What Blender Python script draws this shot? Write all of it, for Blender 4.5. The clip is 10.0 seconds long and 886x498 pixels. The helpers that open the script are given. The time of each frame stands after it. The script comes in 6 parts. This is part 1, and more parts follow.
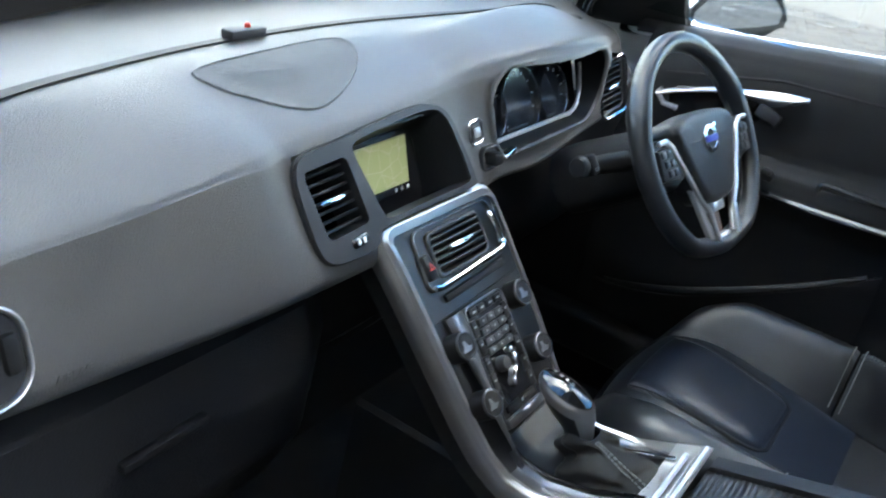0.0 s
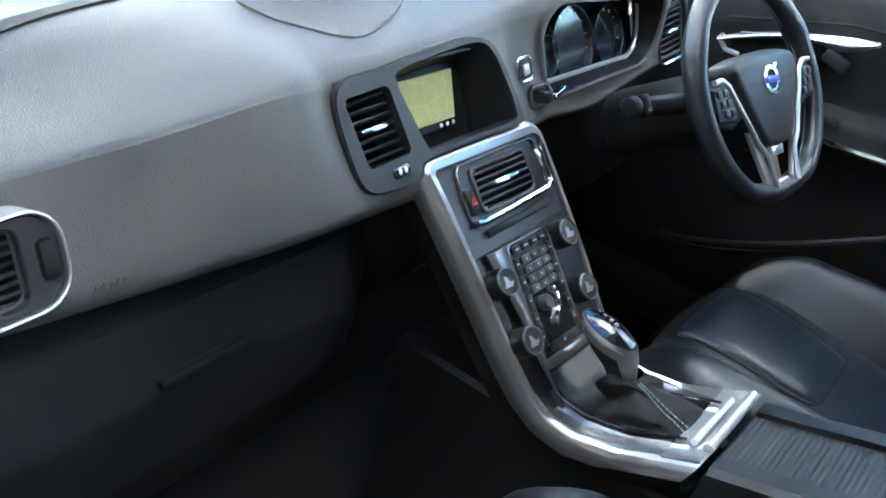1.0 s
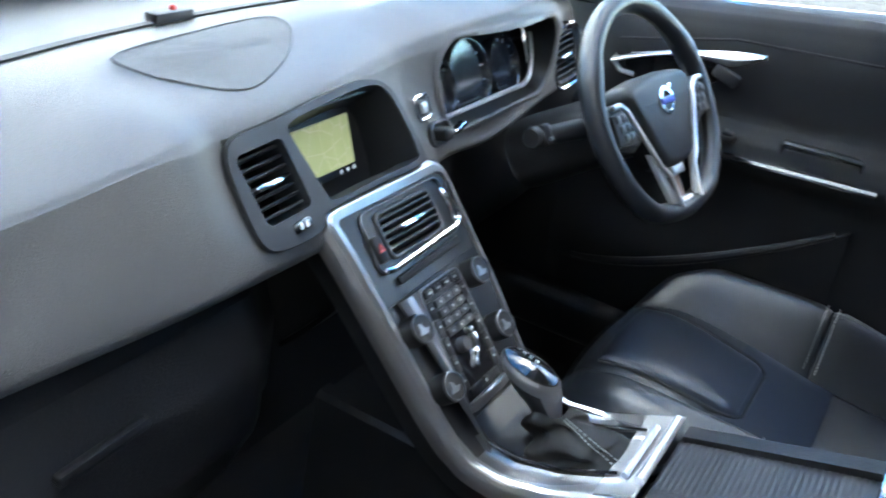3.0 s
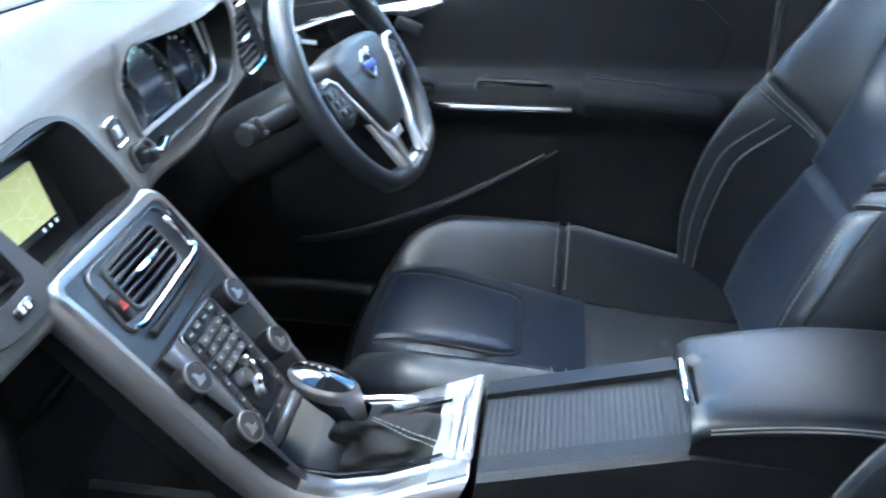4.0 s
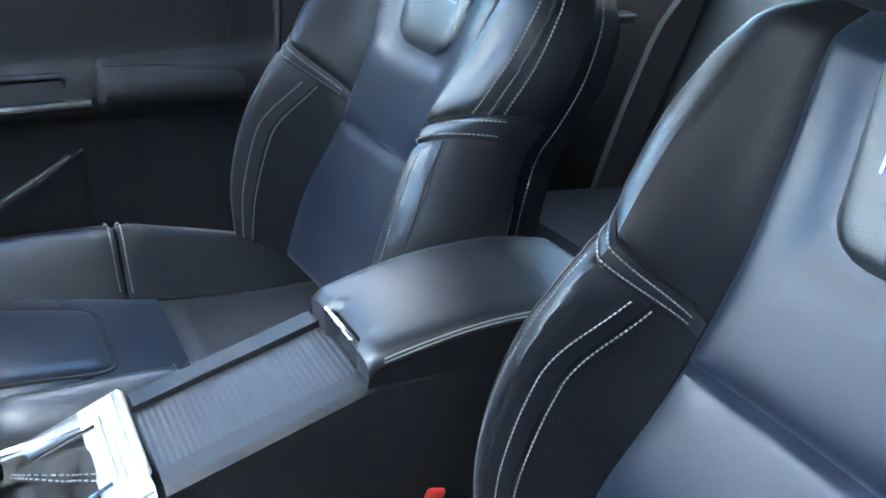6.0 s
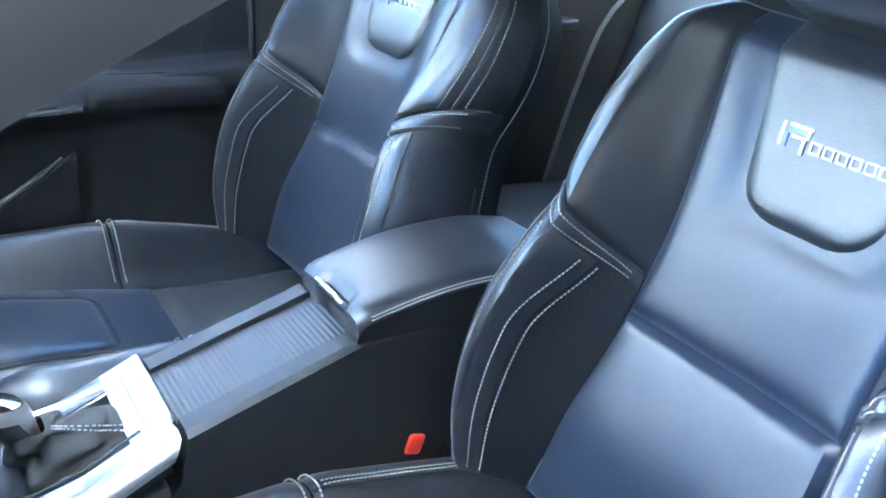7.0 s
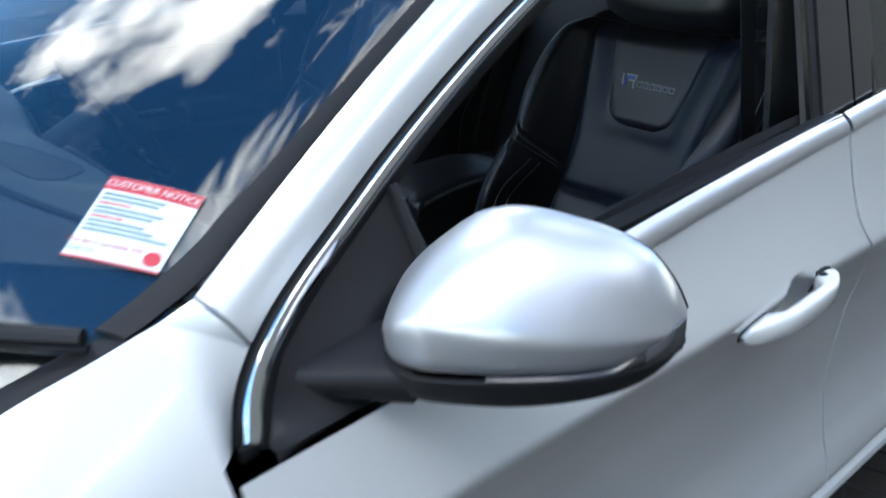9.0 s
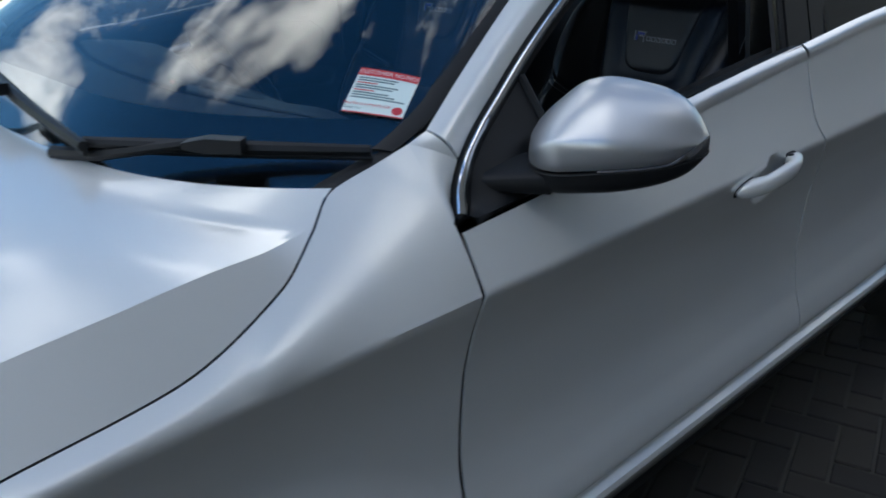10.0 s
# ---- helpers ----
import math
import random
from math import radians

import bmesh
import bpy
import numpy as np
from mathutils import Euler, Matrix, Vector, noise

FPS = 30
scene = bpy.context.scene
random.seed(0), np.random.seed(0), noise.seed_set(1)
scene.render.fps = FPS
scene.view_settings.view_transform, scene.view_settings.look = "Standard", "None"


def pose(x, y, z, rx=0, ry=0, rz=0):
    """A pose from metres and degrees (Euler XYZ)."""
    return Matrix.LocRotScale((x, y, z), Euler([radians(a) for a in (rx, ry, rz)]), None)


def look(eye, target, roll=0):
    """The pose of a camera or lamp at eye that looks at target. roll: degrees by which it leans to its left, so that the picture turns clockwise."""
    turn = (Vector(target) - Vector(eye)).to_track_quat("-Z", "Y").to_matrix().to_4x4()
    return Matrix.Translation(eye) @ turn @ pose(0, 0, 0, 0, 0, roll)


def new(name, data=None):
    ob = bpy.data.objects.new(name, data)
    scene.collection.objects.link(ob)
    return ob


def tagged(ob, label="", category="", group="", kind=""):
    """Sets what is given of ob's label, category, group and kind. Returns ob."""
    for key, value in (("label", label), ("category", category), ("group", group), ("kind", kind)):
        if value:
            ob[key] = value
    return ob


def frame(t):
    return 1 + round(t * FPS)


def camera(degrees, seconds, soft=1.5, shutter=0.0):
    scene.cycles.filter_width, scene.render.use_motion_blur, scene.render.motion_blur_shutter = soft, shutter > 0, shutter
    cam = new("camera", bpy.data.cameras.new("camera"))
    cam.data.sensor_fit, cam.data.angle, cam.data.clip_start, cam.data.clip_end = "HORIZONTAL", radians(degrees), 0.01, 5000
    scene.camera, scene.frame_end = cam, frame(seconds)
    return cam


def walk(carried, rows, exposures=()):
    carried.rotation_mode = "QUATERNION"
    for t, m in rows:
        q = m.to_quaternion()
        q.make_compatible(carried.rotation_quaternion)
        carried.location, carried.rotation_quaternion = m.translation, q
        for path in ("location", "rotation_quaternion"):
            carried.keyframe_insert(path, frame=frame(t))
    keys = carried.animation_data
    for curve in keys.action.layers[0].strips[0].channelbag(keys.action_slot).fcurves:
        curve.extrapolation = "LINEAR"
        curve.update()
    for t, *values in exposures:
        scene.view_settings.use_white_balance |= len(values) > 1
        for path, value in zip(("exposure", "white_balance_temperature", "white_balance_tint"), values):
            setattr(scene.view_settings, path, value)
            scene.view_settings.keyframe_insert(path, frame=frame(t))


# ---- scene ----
cam = camera(53.6, 10.0, soft=1.8, shutter=0.4)
PATH = [
    (0, (-0.831, -0.119, 1.295), (0.699, 0.793, 0.384), 9.8),
    (0.5, (-0.826, -0.137, 1.271), (0.614, 0.853, 0.3), 8.6),
    (1, (-0.821, -0.149, 1.256), (0.602, 0.85, 0.268), 8.9),
    (1.5, (-0.819, -0.158, 1.248), (0.586, 0.866, 0.259), 8.4),
    (2, (-0.812, -0.159, 1.252), (0.581, 0.891, 0.274), 7.9),
    (2.2, (-0.811, -0.158, 1.255), (0.593, 0.889, 0.289), 8.0),
    (3.3, (-0.766, -0.105, 1.269), (0.874, 0.593, 0.362), 5.7),
    (3.5, (-0.753, -0.082, 1.266), (0.945, 0.464, 0.361), 4.7),
    (4, (-0.736, -0.045, 1.264), (1.01, 0.175, 0.314), 1.1),
    (4.5, (-0.749, -0.007, 1.255), (1.041, -0.074, 0.367), 2.5),
    (5, (-0.777, 0.041, 1.243), (0.982, -0.363, 0.38), 4.2),
    (5.5, (-0.749, 0.079, 1.238), (0.889, -0.645, 0.347), 5.6),
    (6, (-0.711, 0.122, 1.215), (0.815, -0.822, 0.333), 5.3),
    (6.2, (-0.704, 0.135, 1.214), (0.793, -0.826, 0.325), 5.3),
    (6.55, (-0.755, 0.171, 1.221), (0.725, -0.816, 0.356), 5.2),
    (6.9, (-0.812, 0.211, 1.233), (0.652, -0.806, 0.39), 5.0),
    (7.3, (-0.876, 0.259, 1.25), (0.571, -0.795, 0.428), 4.8),
    (7.5, (-0.953, 0.328, 1.267), (0.496, -0.761, 0.478), 4.2),
    (8, (-1.086, 0.499, 1.312), (0.312, -0.69, 0.575), 4.2),
    (8.5, (-1.218, 0.723, 1.343), (0.118, -0.548, 0.57), 2.1),
    (9, (-1.342, 0.926, 1.362), (-0.006, -0.34, 0.58), 1.1),
    (9.5, (-1.49, 1.169, 1.369), (-0.176, -0.1, 0.556), 1.4),
    (10, (-1.592, 1.437, 1.369), (-0.287, 0.137, 0.589), 0.0),
]
EXPOSURES = [(t, s, k, 8) for t, s, k in ((0, 3.35, 7200), (1.0, 3.52, 7100), (2.2, 3.82, 7000), (3.3, 3.7, 6800), (4.0, 4.33, 6750), (4.5, 4.62, 6650), (5.0, 4.62, 6550), (5.5, 4.36, 6500), (6.2, 4.68, 6550), (7.3, 5.2, 6000), (7.7, 4.2, 6000), (8.0, 3.15, 5950), (8.5, 1.85, 6450), (9.0, 1.12, 6500), (9.5, 0.32, 6700), (10, -0.33, 6400))]
walk(cam, [(t, look(eye, target, roll)) for t, eye, target, roll in PATH], EXPOSURES)

# ---------------------------------------------------------------- daylight
SUN_AZ, SUN_EL = radians(298), radians(42)      # azimuth from the car's nose, clockwise; elevation
world = bpy.data.worlds.new("sky")
scene.world = world
world.use_nodes = True
wn, wl = world.node_tree.nodes, world.node_tree.links
wn.clear()
sky = wn.new("ShaderNodeTexSky")
sky.sky_type, sky.sun_disc = "NISHITA", False
sky.sun_elevation, sky.sun_rotation = SUN_EL, SUN_AZ
sky.dust_density, sky.ozone_density, sky.air_density = 0.4, 2.0, 1.1
geo = wn.new("ShaderNodeTexCoord")
warp = wn.new("ShaderNodeMapping")
warp.inputs["Scale"].default_value = (1.0, 1.0, 1.6)
warp.inputs["Location"].default_value = (0.44, 0.46, 0.39)
puffs = wn.new("ShaderNodeTexNoise")
puffs.inputs["Scale"].default_value, puffs.inputs["Detail"].default_value, puffs.inputs["Roughness"].default_value = 2.1, 9.0, 0.56
cover = wn.new("ShaderNodeValToRGB")
cover.color_ramp.elements[0].position, cover.color_ramp.elements[1].position = 0.50, 0.64
deep = wn.new("ShaderNodeHueSaturation")
deep.inputs["Saturation"].default_value, deep.inputs["Value"].default_value = 1.35, 1.3
cloud = wn.new("ShaderNodeMix")
cloud.data_type = "RGBA"
cloud.inputs[7].default_value = (29.0, 28.8, 28.2, 1)
bg = wn.new("ShaderNodeBackground")
bg.inputs["Strength"].default_value = 0.15
out = wn.new("ShaderNodeOutputWorld")
wl.new(geo.outputs["Generated"], warp.inputs["Vector"])
wl.new(warp.outputs["Vector"], puffs.inputs["Vector"])
wl.new(puffs.outputs["Fac"], cover.inputs["Fac"])
wl.new(cover.outputs["Color"], cloud.inputs[0])
wl.new(sky.outputs["Color"], deep.inputs["Color"])
wl.new(deep.outputs["Color"], cloud.inputs[6])
wl.new(cloud.outputs[2], bg.inputs["Color"])
wl.new(bg.outputs["Background"], out.inputs["Surface"])
sun = new("sun", bpy.data.lights.new("sun", "SUN"))
sun.data.energy, sun.data.angle, sun.data.color = 3.6, radians(0.55), (1.0, 0.95, 0.87)
sun_way = Vector((math.sin(SUN_AZ) * math.cos(SUN_EL), math.cos(SUN_AZ) * math.cos(SUN_EL), math.sin(SUN_EL)))
sun.matrix_world = look(sun_way * 30, (0, 0, 0))

# ---------------------------------------------------------------- materials
def material(name, base, rough=0.5, metal=0.0, grain=0.0, size=400.0, stain=0.12, coat=0.0, spec=0.5, cells=False, sheen=0.0):
    """A surface with large stains, fine grain relief and uneven gloss. size: grains per metre."""
    m = bpy.data.materials.new(name)
    m.use_nodes = True
    n, l = m.node_tree.nodes, m.node_tree.links
    b = n["Principled BSDF"]
    b.inputs["Metallic"].default_value, b.inputs["Specular IOR Level"].default_value = metal, spec
    b.inputs["Coat Weight"].default_value, b.inputs["Coat Roughness"].default_value = coat, 0.06
    b.inputs["Sheen Weight"].default_value = sheen
    co = n.new("ShaderNodeTexCoord")
    big = n.new("ShaderNodeTexNoise")
    big.inputs["Scale"].default_value, big.inputs["Detail"].default_value = 9.0, 6.0
    l.new(co.outputs["Object"], big.inputs["Vector"])
    mix = n.new("ShaderNodeMix")
    mix.data_type = "RGBA"
    mix.inputs[6].default_value = (*[c * (1 - stain) for c in base], 1)
    mix.inputs[7].default_value = (*[min(1, c * (1 + stain)) for c in base], 1)
    l.new(big.outputs["Fac"], mix.inputs[0])
    l.new(mix.outputs[2], b.inputs["Base Color"])
    gloss = n.new("ShaderNodeMapRange")
    gloss.inputs["To Min"].default_value, gloss.inputs["To Max"].default_value = max(0.02, rough * 0.85), min(1, rough * 1.15)
    l.new(big.outputs["Fac"], gloss.inputs["Value"])
    l.new(gloss.outputs["Result"], b.inputs["Roughness"])
    if grain:
        fine = n.new("ShaderNodeTexVoronoi" if cells else "ShaderNodeTexNoise")
        fine.inputs["Scale"].default_value = size
        l.new(co.outputs["Object"], fine.inputs["Vector"])
        bump = n.new("ShaderNodeBump")
        bump.inputs["Strength"].default_value, bump.inputs["Distance"].default_value = grain, 0.0008
        l.new(fine.outputs["Distance" if cells else "Fac"], bump.inputs["Height"])
        l.new(bump.outputs["Normal"], b.inputs["Normal"])
    return m


LEATHER = material("black_leather", (0.0085, 0.0105, 0.0142), 0.39, grain=0.22, size=620, cells=True, spec=0.56)
LEATHER_B = material("perforated_leather", (0.0080, 0.0092, 0.0118), 0.5, grain=0.4, size=520, cells=True, spec=0.24)
# centre panels: the sky's blue sheen is put into the black leather's colour
SKY_LEATHER = material("sky_tinted_seat_leather", (0.0115, 0.0170, 0.0285), 0.38, grain=0.2, size=800, spec=0.34)
PERFORATED = material("grey_perforated_seat_leather", (0.0150, 0.0165, 0.0195), 0.48, grain=0.5, size=480, cells=True, spec=0.40)
THREAD = material("pale_thread", (0.26, 0.26, 0.25), 0.8)
DASH = material("soft_touch_dash_plastic", (0.060, 0.0595, 0.0595), 0.46, grain=0.40, size=560, cells=True, spec=0.72)
DOOR_TRIM = material("black_door_lining", (0.0122, 0.0128, 0.0145), 0.58, grain=0.3, size=420, cells=True, spec=0.25)
PLASTIC = material("dark_grained_plastic", (0.0112, 0.0119, 0.0133), 0.46, grain=0.35, size=420, cells=True, spec=0.33)
BLACK = material("plain_black_plastic", (0.0096, 0.01, 0.0112), 0.46, grain=0.05, size=300, spec=0.28)
GLOSS = material("gloss_black_plastic", (0.006, 0.0065, 0.008), 0.08, stain=0.05, coat=0.6)
POD_GREY = material("pod_grey_plastic", (0.021, 0.022, 0.025), 0.45, grain=0.12, size=500, spec=0.4)
GREY = material("satin_grey_plastic", (0.0298, 0.031, 0.0341), 0.42, grain=0.1, size=500, spec=0.35)
SILVER = material("brushed_aluminium", (0.74, 0.74, 0.75), 0.30, 0.9, grain=0.06, size=700, stain=0.04)
EDGE_METAL = material("brushed_edge_metal", (0.46, 0.455, 0.46), 0.30, 0.95, stain=0.04)
CHROME = material("bright_chrome", (0.82, 0.83, 0.85), 0.10, 1.0, stain=0.03)
SATIN = material("satin_silver_cap", (0.60, 0.61, 0.63), 0.36, 0.75, stain=0.04, coat=0.10)
PAINT = material("white_silver_metallic_paint", (0.80, 0.81, 0.80), 0.31, 0.27, stain=0.004, coat=1.0)
for link in [k for k in PAINT.node_tree.links if k.to_socket.name == "Roughness"]:
    PAINT.node_tree.links.remove(link)       # an even factory gloss
PAINT.node_tree.nodes["Principled BSDF"].inputs["Roughness"].default_value = 0.31
RUBBER = material("black_rubber", (0.0112, 0.0116, 0.0128), 0.55, grain=0.1, size=300, spec=0.3)
CARPET = material("black_carpet", (0.0084, 0.0087, 0.0098), 0.95, grain=0.9, size=700, sheen=0.2)
CLOTH = material("grey_headliner_cloth", (0.18, 0.18, 0.174), 0.95, grain=0.4, size=900)
TRIM_BEIGE = material("pale_grey_pillar_trim", (0.144, 0.147, 0.144), 0.8, grain=0.3, size=700)
RED = material("red_plastic", (0.55, 0.035, 0.02), 0.35, stain=0.05)
BADGE = material("dull_badge_metal", (0.30, 0.31, 0.33), 0.45, 0.7, stain=0.03)
WHITE = material("white_print", (0.75, 0.76, 0.76), 0.5, stain=0.03)
BLUE = material("blue_enamel", (0.03, 0.05, 0.35), 0.3, stain=0.05)
TYRE = material("tyre_rubber", (0.018, 0.018, 0.018), 0.85, grain=0.5, size=200)
CLEAR_LENS = material("clear_indicator_lens", (0.16, 0.16, 0.17), 0.12, 0.6, stain=0.2, coat=1.0)
SMOKED_LENS = material("smoked_indicator_strip", (0.030, 0.029, 0.031), 0.18, stain=0.2, coat=0.6)
MIRROR = material("mirror_glass", (0.85, 0.87, 0.88), 0.02, 1.0, stain=0.01)


def glass_material(name, tint):
    m = bpy.data.materials.new(name)
    m.use_nodes = True
    b = m.node_tree.nodes["Principled BSDF"]
    b.inputs["Base Color"].default_value = (*tint, 1)
    b.inputs["Roughness"].default_value, b.inputs["Transmission Weight"].default_value, b.inputs["IOR"].default_value = 0.0, 1.0, 1.68
    return m


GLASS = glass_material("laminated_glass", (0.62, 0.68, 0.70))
TINTED = glass_material("tinted_glass", (0.30, 0.33, 0.33))


def brick_material():
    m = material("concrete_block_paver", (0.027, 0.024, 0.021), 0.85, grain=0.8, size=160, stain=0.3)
    n, l = m.node_tree.nodes, m.node_tree.links
    info, ramp, mul = n.new("ShaderNodeObjectInfo"), n.new("ShaderNodeValToRGB"), n.new("ShaderNodeMix")
    ramp.color_ramp.elements[0].color, ramp.color_ramp.elements[1].color = (0.75, 0.72, 0.72, 1), (1.2, 1.15, 1.05, 1)
    geo_ = n.new("ShaderNodeNewGeometry")
    add = n.new("ShaderNodeMath")
    add.operation = "ADD"
    frac = n.new("ShaderNodeMath")
    frac.operation = "FRACT"
    l.new(info.outputs["Random"], add.inputs[0])
    l.new(geo_.outputs["Random Per Island"], add.inputs[1])
    l.new(add.outputs[0], frac.inputs[0])
    l.new(frac.outputs[0], ramp.inputs["Fac"])
    mul.data_type, mul.blend_type = "RGBA", "MULTIPLY"
    mul.inputs[0].default_value = 1
    b = n["Principled BSDF"]
    old = b.inputs["Base Color"].links[0].from_socket
    l.new(old, mul.inputs[6])
    l.new(ramp.outputs["Color"], mul.inputs[7])
    l.new(mul.outputs[2], b.inputs["Base Color"])
    return m


BRICK = brick_material()
SAND = material("jointing_sand", (0.05, 0.045, 0.038), 0.95, grain=0.8, size=300, stain=0.3)


# ---------------------------------------------------------------- mesh tools
def finish(bm, smooth=35.0):
    bmesh.ops.recalc_face_normals(bm, faces=bm.faces)
    for f in bm.faces:
        f.smooth = True
    for e in bm.edges:
        e.smooth = len(e.link_faces) != 2 or e.calc_face_angle(0) < radians(smooth)
    return bm


def part(name, bm, mat, parent=None, label="", smooth=35.0):
    """Links a bmesh as one mesh object under a thing or a part."""
    me = bpy.data.meshes.new(name)
    finish(bm, smooth).to_mesh(me)
    bm.free()
    me.materials.append(mat)
    ob = new(name, me)
    ob.parent = parent
    if label:
        ob["label"] = label
    return ob


def thing(name, label, category, place=(0, 0, 0), group="", kind=""):
    ob = new(name)
    ob.location = place
    ob.empty_display_size = 0.05
    bpy.context.view_layer.update()
    return tagged(ob, label, category, group, kind)


def put(child, parent):
    """Parents a child while it stays where it was built."""
    child.parent = parent
    child.matrix_parent_inverse = parent.matrix_world.inverted()
    return child


def wpart(name, bm, mat, parent, label="", smooth=35.0):
    ob = part(name, bm, mat, None, label, smooth)
    bpy.context.view_layer.update()
    return put(ob, parent)


def grid(fn, nu, nv, thick=0.0, skip=None, wrap_u=False):
    """A sheet from fn(u, v), u and v in 0..1; thick gives it a back along its normals."""
    bm = bmesh.new()
    nu_ = nu if wrap_u else nu + 1
    vs = [[bm.verts.new(fn(i / nu, j / nv)) for j in range(nv + 1)] for i in range(nu_)]
    for i in range(nu):
        for j in range(nv):
            if skip and skip((i + 0.5) / nu, (j + 0.5) / nv):
                continue
            k = (i + 1) % nu_
            try:
                bm.faces.new((vs[i][j], vs[k][j], vs[k][j + 1], vs[i][j + 1]))
            except ValueError:
                pass
    loose = [v for v in bm.verts if not v.link_faces]
    bmesh.ops.delete(bm, geom=loose, context="VERTS")
    bmesh.ops.remove_doubles(bm, verts=bm.verts, dist=1e-5)
    if thick:
        bm.normal_update()
        bmesh.ops.recalc_face_normals(bm, faces=bm.faces)
        bmesh.ops.solidify(bm, geom=bm.faces[:], thickness=thick)
    return bm


def tube(points, r, sides=8, closed=False, caps=True, taper=None):
    """A round bar along points."""
    pts = [Vector(p) for p in points]
    bm = bmesh.new()
    n = len(pts)
    rings, up = [], Vector((0, 0, 1))
    for i, p in enumerate(pts):
        a = pts[(i - 1) % n] if closed or i else p
        b = pts[(i + 1) % n] if closed or i < n - 1 else p
        d = (b - a).normalized()
        if abs(d.dot(up)) > 0.95:
            up = Vector((0, 1, 0)) if abs(d.y) < 0.9 else Vector((1, 0, 0))
        s = d.cross(up).normalized()
        up = s.cross(d).normalized()
        rr = r * (taper(i / max(1, n - 1)) if taper else 1)
        rings.append([bm.verts.new(p + rr * (math.cos(t) * s + math.sin(t) * up)) for t in [2 * math.pi * k / sides for k in range(sides)]])
    for i in range(n if closed else n - 1):
        a, b = rings[i], rings[(i + 1) % n]
        for k in range(sides):
            bm.faces.new((a[k], a[(k + 1) % sides], b[(k + 1) % sides], b[k]))
    if caps and not closed:
        bm.faces.new(rings[0][::-1])
        bm.faces.new(rings[-1])
    return bm


def rbox(size, bevel=0.004, segs=2, at=None):
    """A box with rounded edges, of that size, about the origin or at a pose."""
    bm = bmesh.new()
    bmesh.ops.create_cube(bm, size=1, matrix=Matrix.Diagonal((*size, 1)))
    if bevel:
        bmesh.ops.bevel(bm, geom=bm.edges[:], offset=min(bevel, min(size) * 0.49), segments=segs, profile=0.5, affect="EDGES")
    if at is not None:
        bm.transform(at)
    return bm


def prism(outline, depth, bevel=0.002, segs=2, at=None):
    """A plate of that outline in x and z, its front at y = 0 and its back at y = depth."""
    bm = bmesh.new()
    f = bm.faces.new([bm.verts.new((x, 0, z)) for x, z in outline])
    got = bmesh.ops.extrude_face_region(bm, geom=[f])
    bmesh.ops.translate(bm, verts=[v for v in got["geom"] if isinstance(v, bmesh.types.BMVert)], vec=(0, depth, 0))
    bmesh.ops.recalc_face_normals(bm, faces=bm.faces)
    if bevel:
        front = [e for e in bm.edges if all(abs(v.co.y) < 1e-6 for v in e.verts)]
        bmesh.ops.bevel(bm, geom=front, offset=bevel, segments=segs, profile=0.5, affect="EDGES")
    if at is not None:
        bm.transform(at)
    return bm


def ring(outer, inner, depth, bevel=0.0015, at=None):
    """A frame between two outlines with as many points each, in x and z."""
    n = len(outer)
    bm = bmesh.new()
    rows = []
    for line, y in ((outer, depth), (outer, bevel), (outer, None), (inner, None), (inner, bevel), (inner, depth)):
        other = inner if line is outer else outer
        row = []
        for p, q in zip(line, other):
            x, z = p
            if y is None:
                d = math.hypot(q[0] - x, q[1] - z) or 1
                x, z = x + (q[0] - x) / d * bevel, z + (q[1] - z) / d * bevel
            row.append(bm.verts.new((x, 0 if y is None else y, z)))
        rows.append(row)
    for a, b in zip(rows, rows[1:]):
        for k in range(n):
            bm.faces.new((a[k], a[(k + 1) % n], b[(k + 1) % n], b[k]))
    bmesh.ops.recalc_face_normals(bm, faces=bm.faces)
    if at is not None:
        bm.transform(at)
    return bm


def rrect(x0, z0, x1, z1, r=0.01, n=5, slant=0.0):
    """A rectangle with round corners as a list of points; slant shifts its top sideways."""
    pts = []
    for cx, cz, a0 in ((x1 - r, z1 - r, 0), (x0 + r, z1 - r, 90), (x0 + r, z0 + r, 180), (x1 - r, z0 + r, 270)):
        for k in range(n + 1):
            a = radians(a0 + 90 * k / n)
            x, z = cx + r * math.cos(a), cz + r * math.sin(a)
            pts.append((x + slant * (z - z0), z))
    return pts


def lathe(profile, sides=24, at=None):
    """A turned body: profile of (radius, height) about z."""
    bm = bmesh.new()
    rings = [[bm.verts.new((r * math.cos(t), r * math.sin(t), h)) for t in [2 * math.pi * k / sides for k in range(sides)]] for r, h in profile]
    for a, b in zip(rings, rings[1:]):
        for k in range(sides):
            bm.faces.new((a[k], a[(k + 1) % sides], b[(k + 1) % sides], b[k]))
    bm.faces.new(rings[0][::-1])
    bm.faces.new(rings[-1])
    bmesh.ops.remove_doubles(bm, verts=bm.verts, dist=1e-6)
    if at is not None:
        bm.transform(at)
    return bm


def lettering(name, text, height, at, mat, parent, depth=0.0006, label="", shear=0.0, spacing=1.0):
    """Raised letters, centred, in the x and y of the pose."""
    cu = bpy.data.curves.new(name, "FONT")
    cu.body, cu.size, cu.extrude, cu.align_x, cu.align_y, cu.shear, cu.space_character = text, height * 1.4, depth, "CENTER", "CENTER", shear, spacing
    tmp = bpy.data.objects.new(name, cu)
    scene.collection.objects.link(tmp)
    bpy.context.view_layer.update()
    me = bpy.data.meshes.new_from_object(tmp.evaluated_get(bpy.context.evaluated_depsgraph_get()))
    bpy.data.objects.remove(tmp)
    me.transform(at)
    me.materials.clear()
    me.materials.append(mat)
    ob = new(name, me)
    if label:
        ob["label"] = label
    return put(ob, parent)


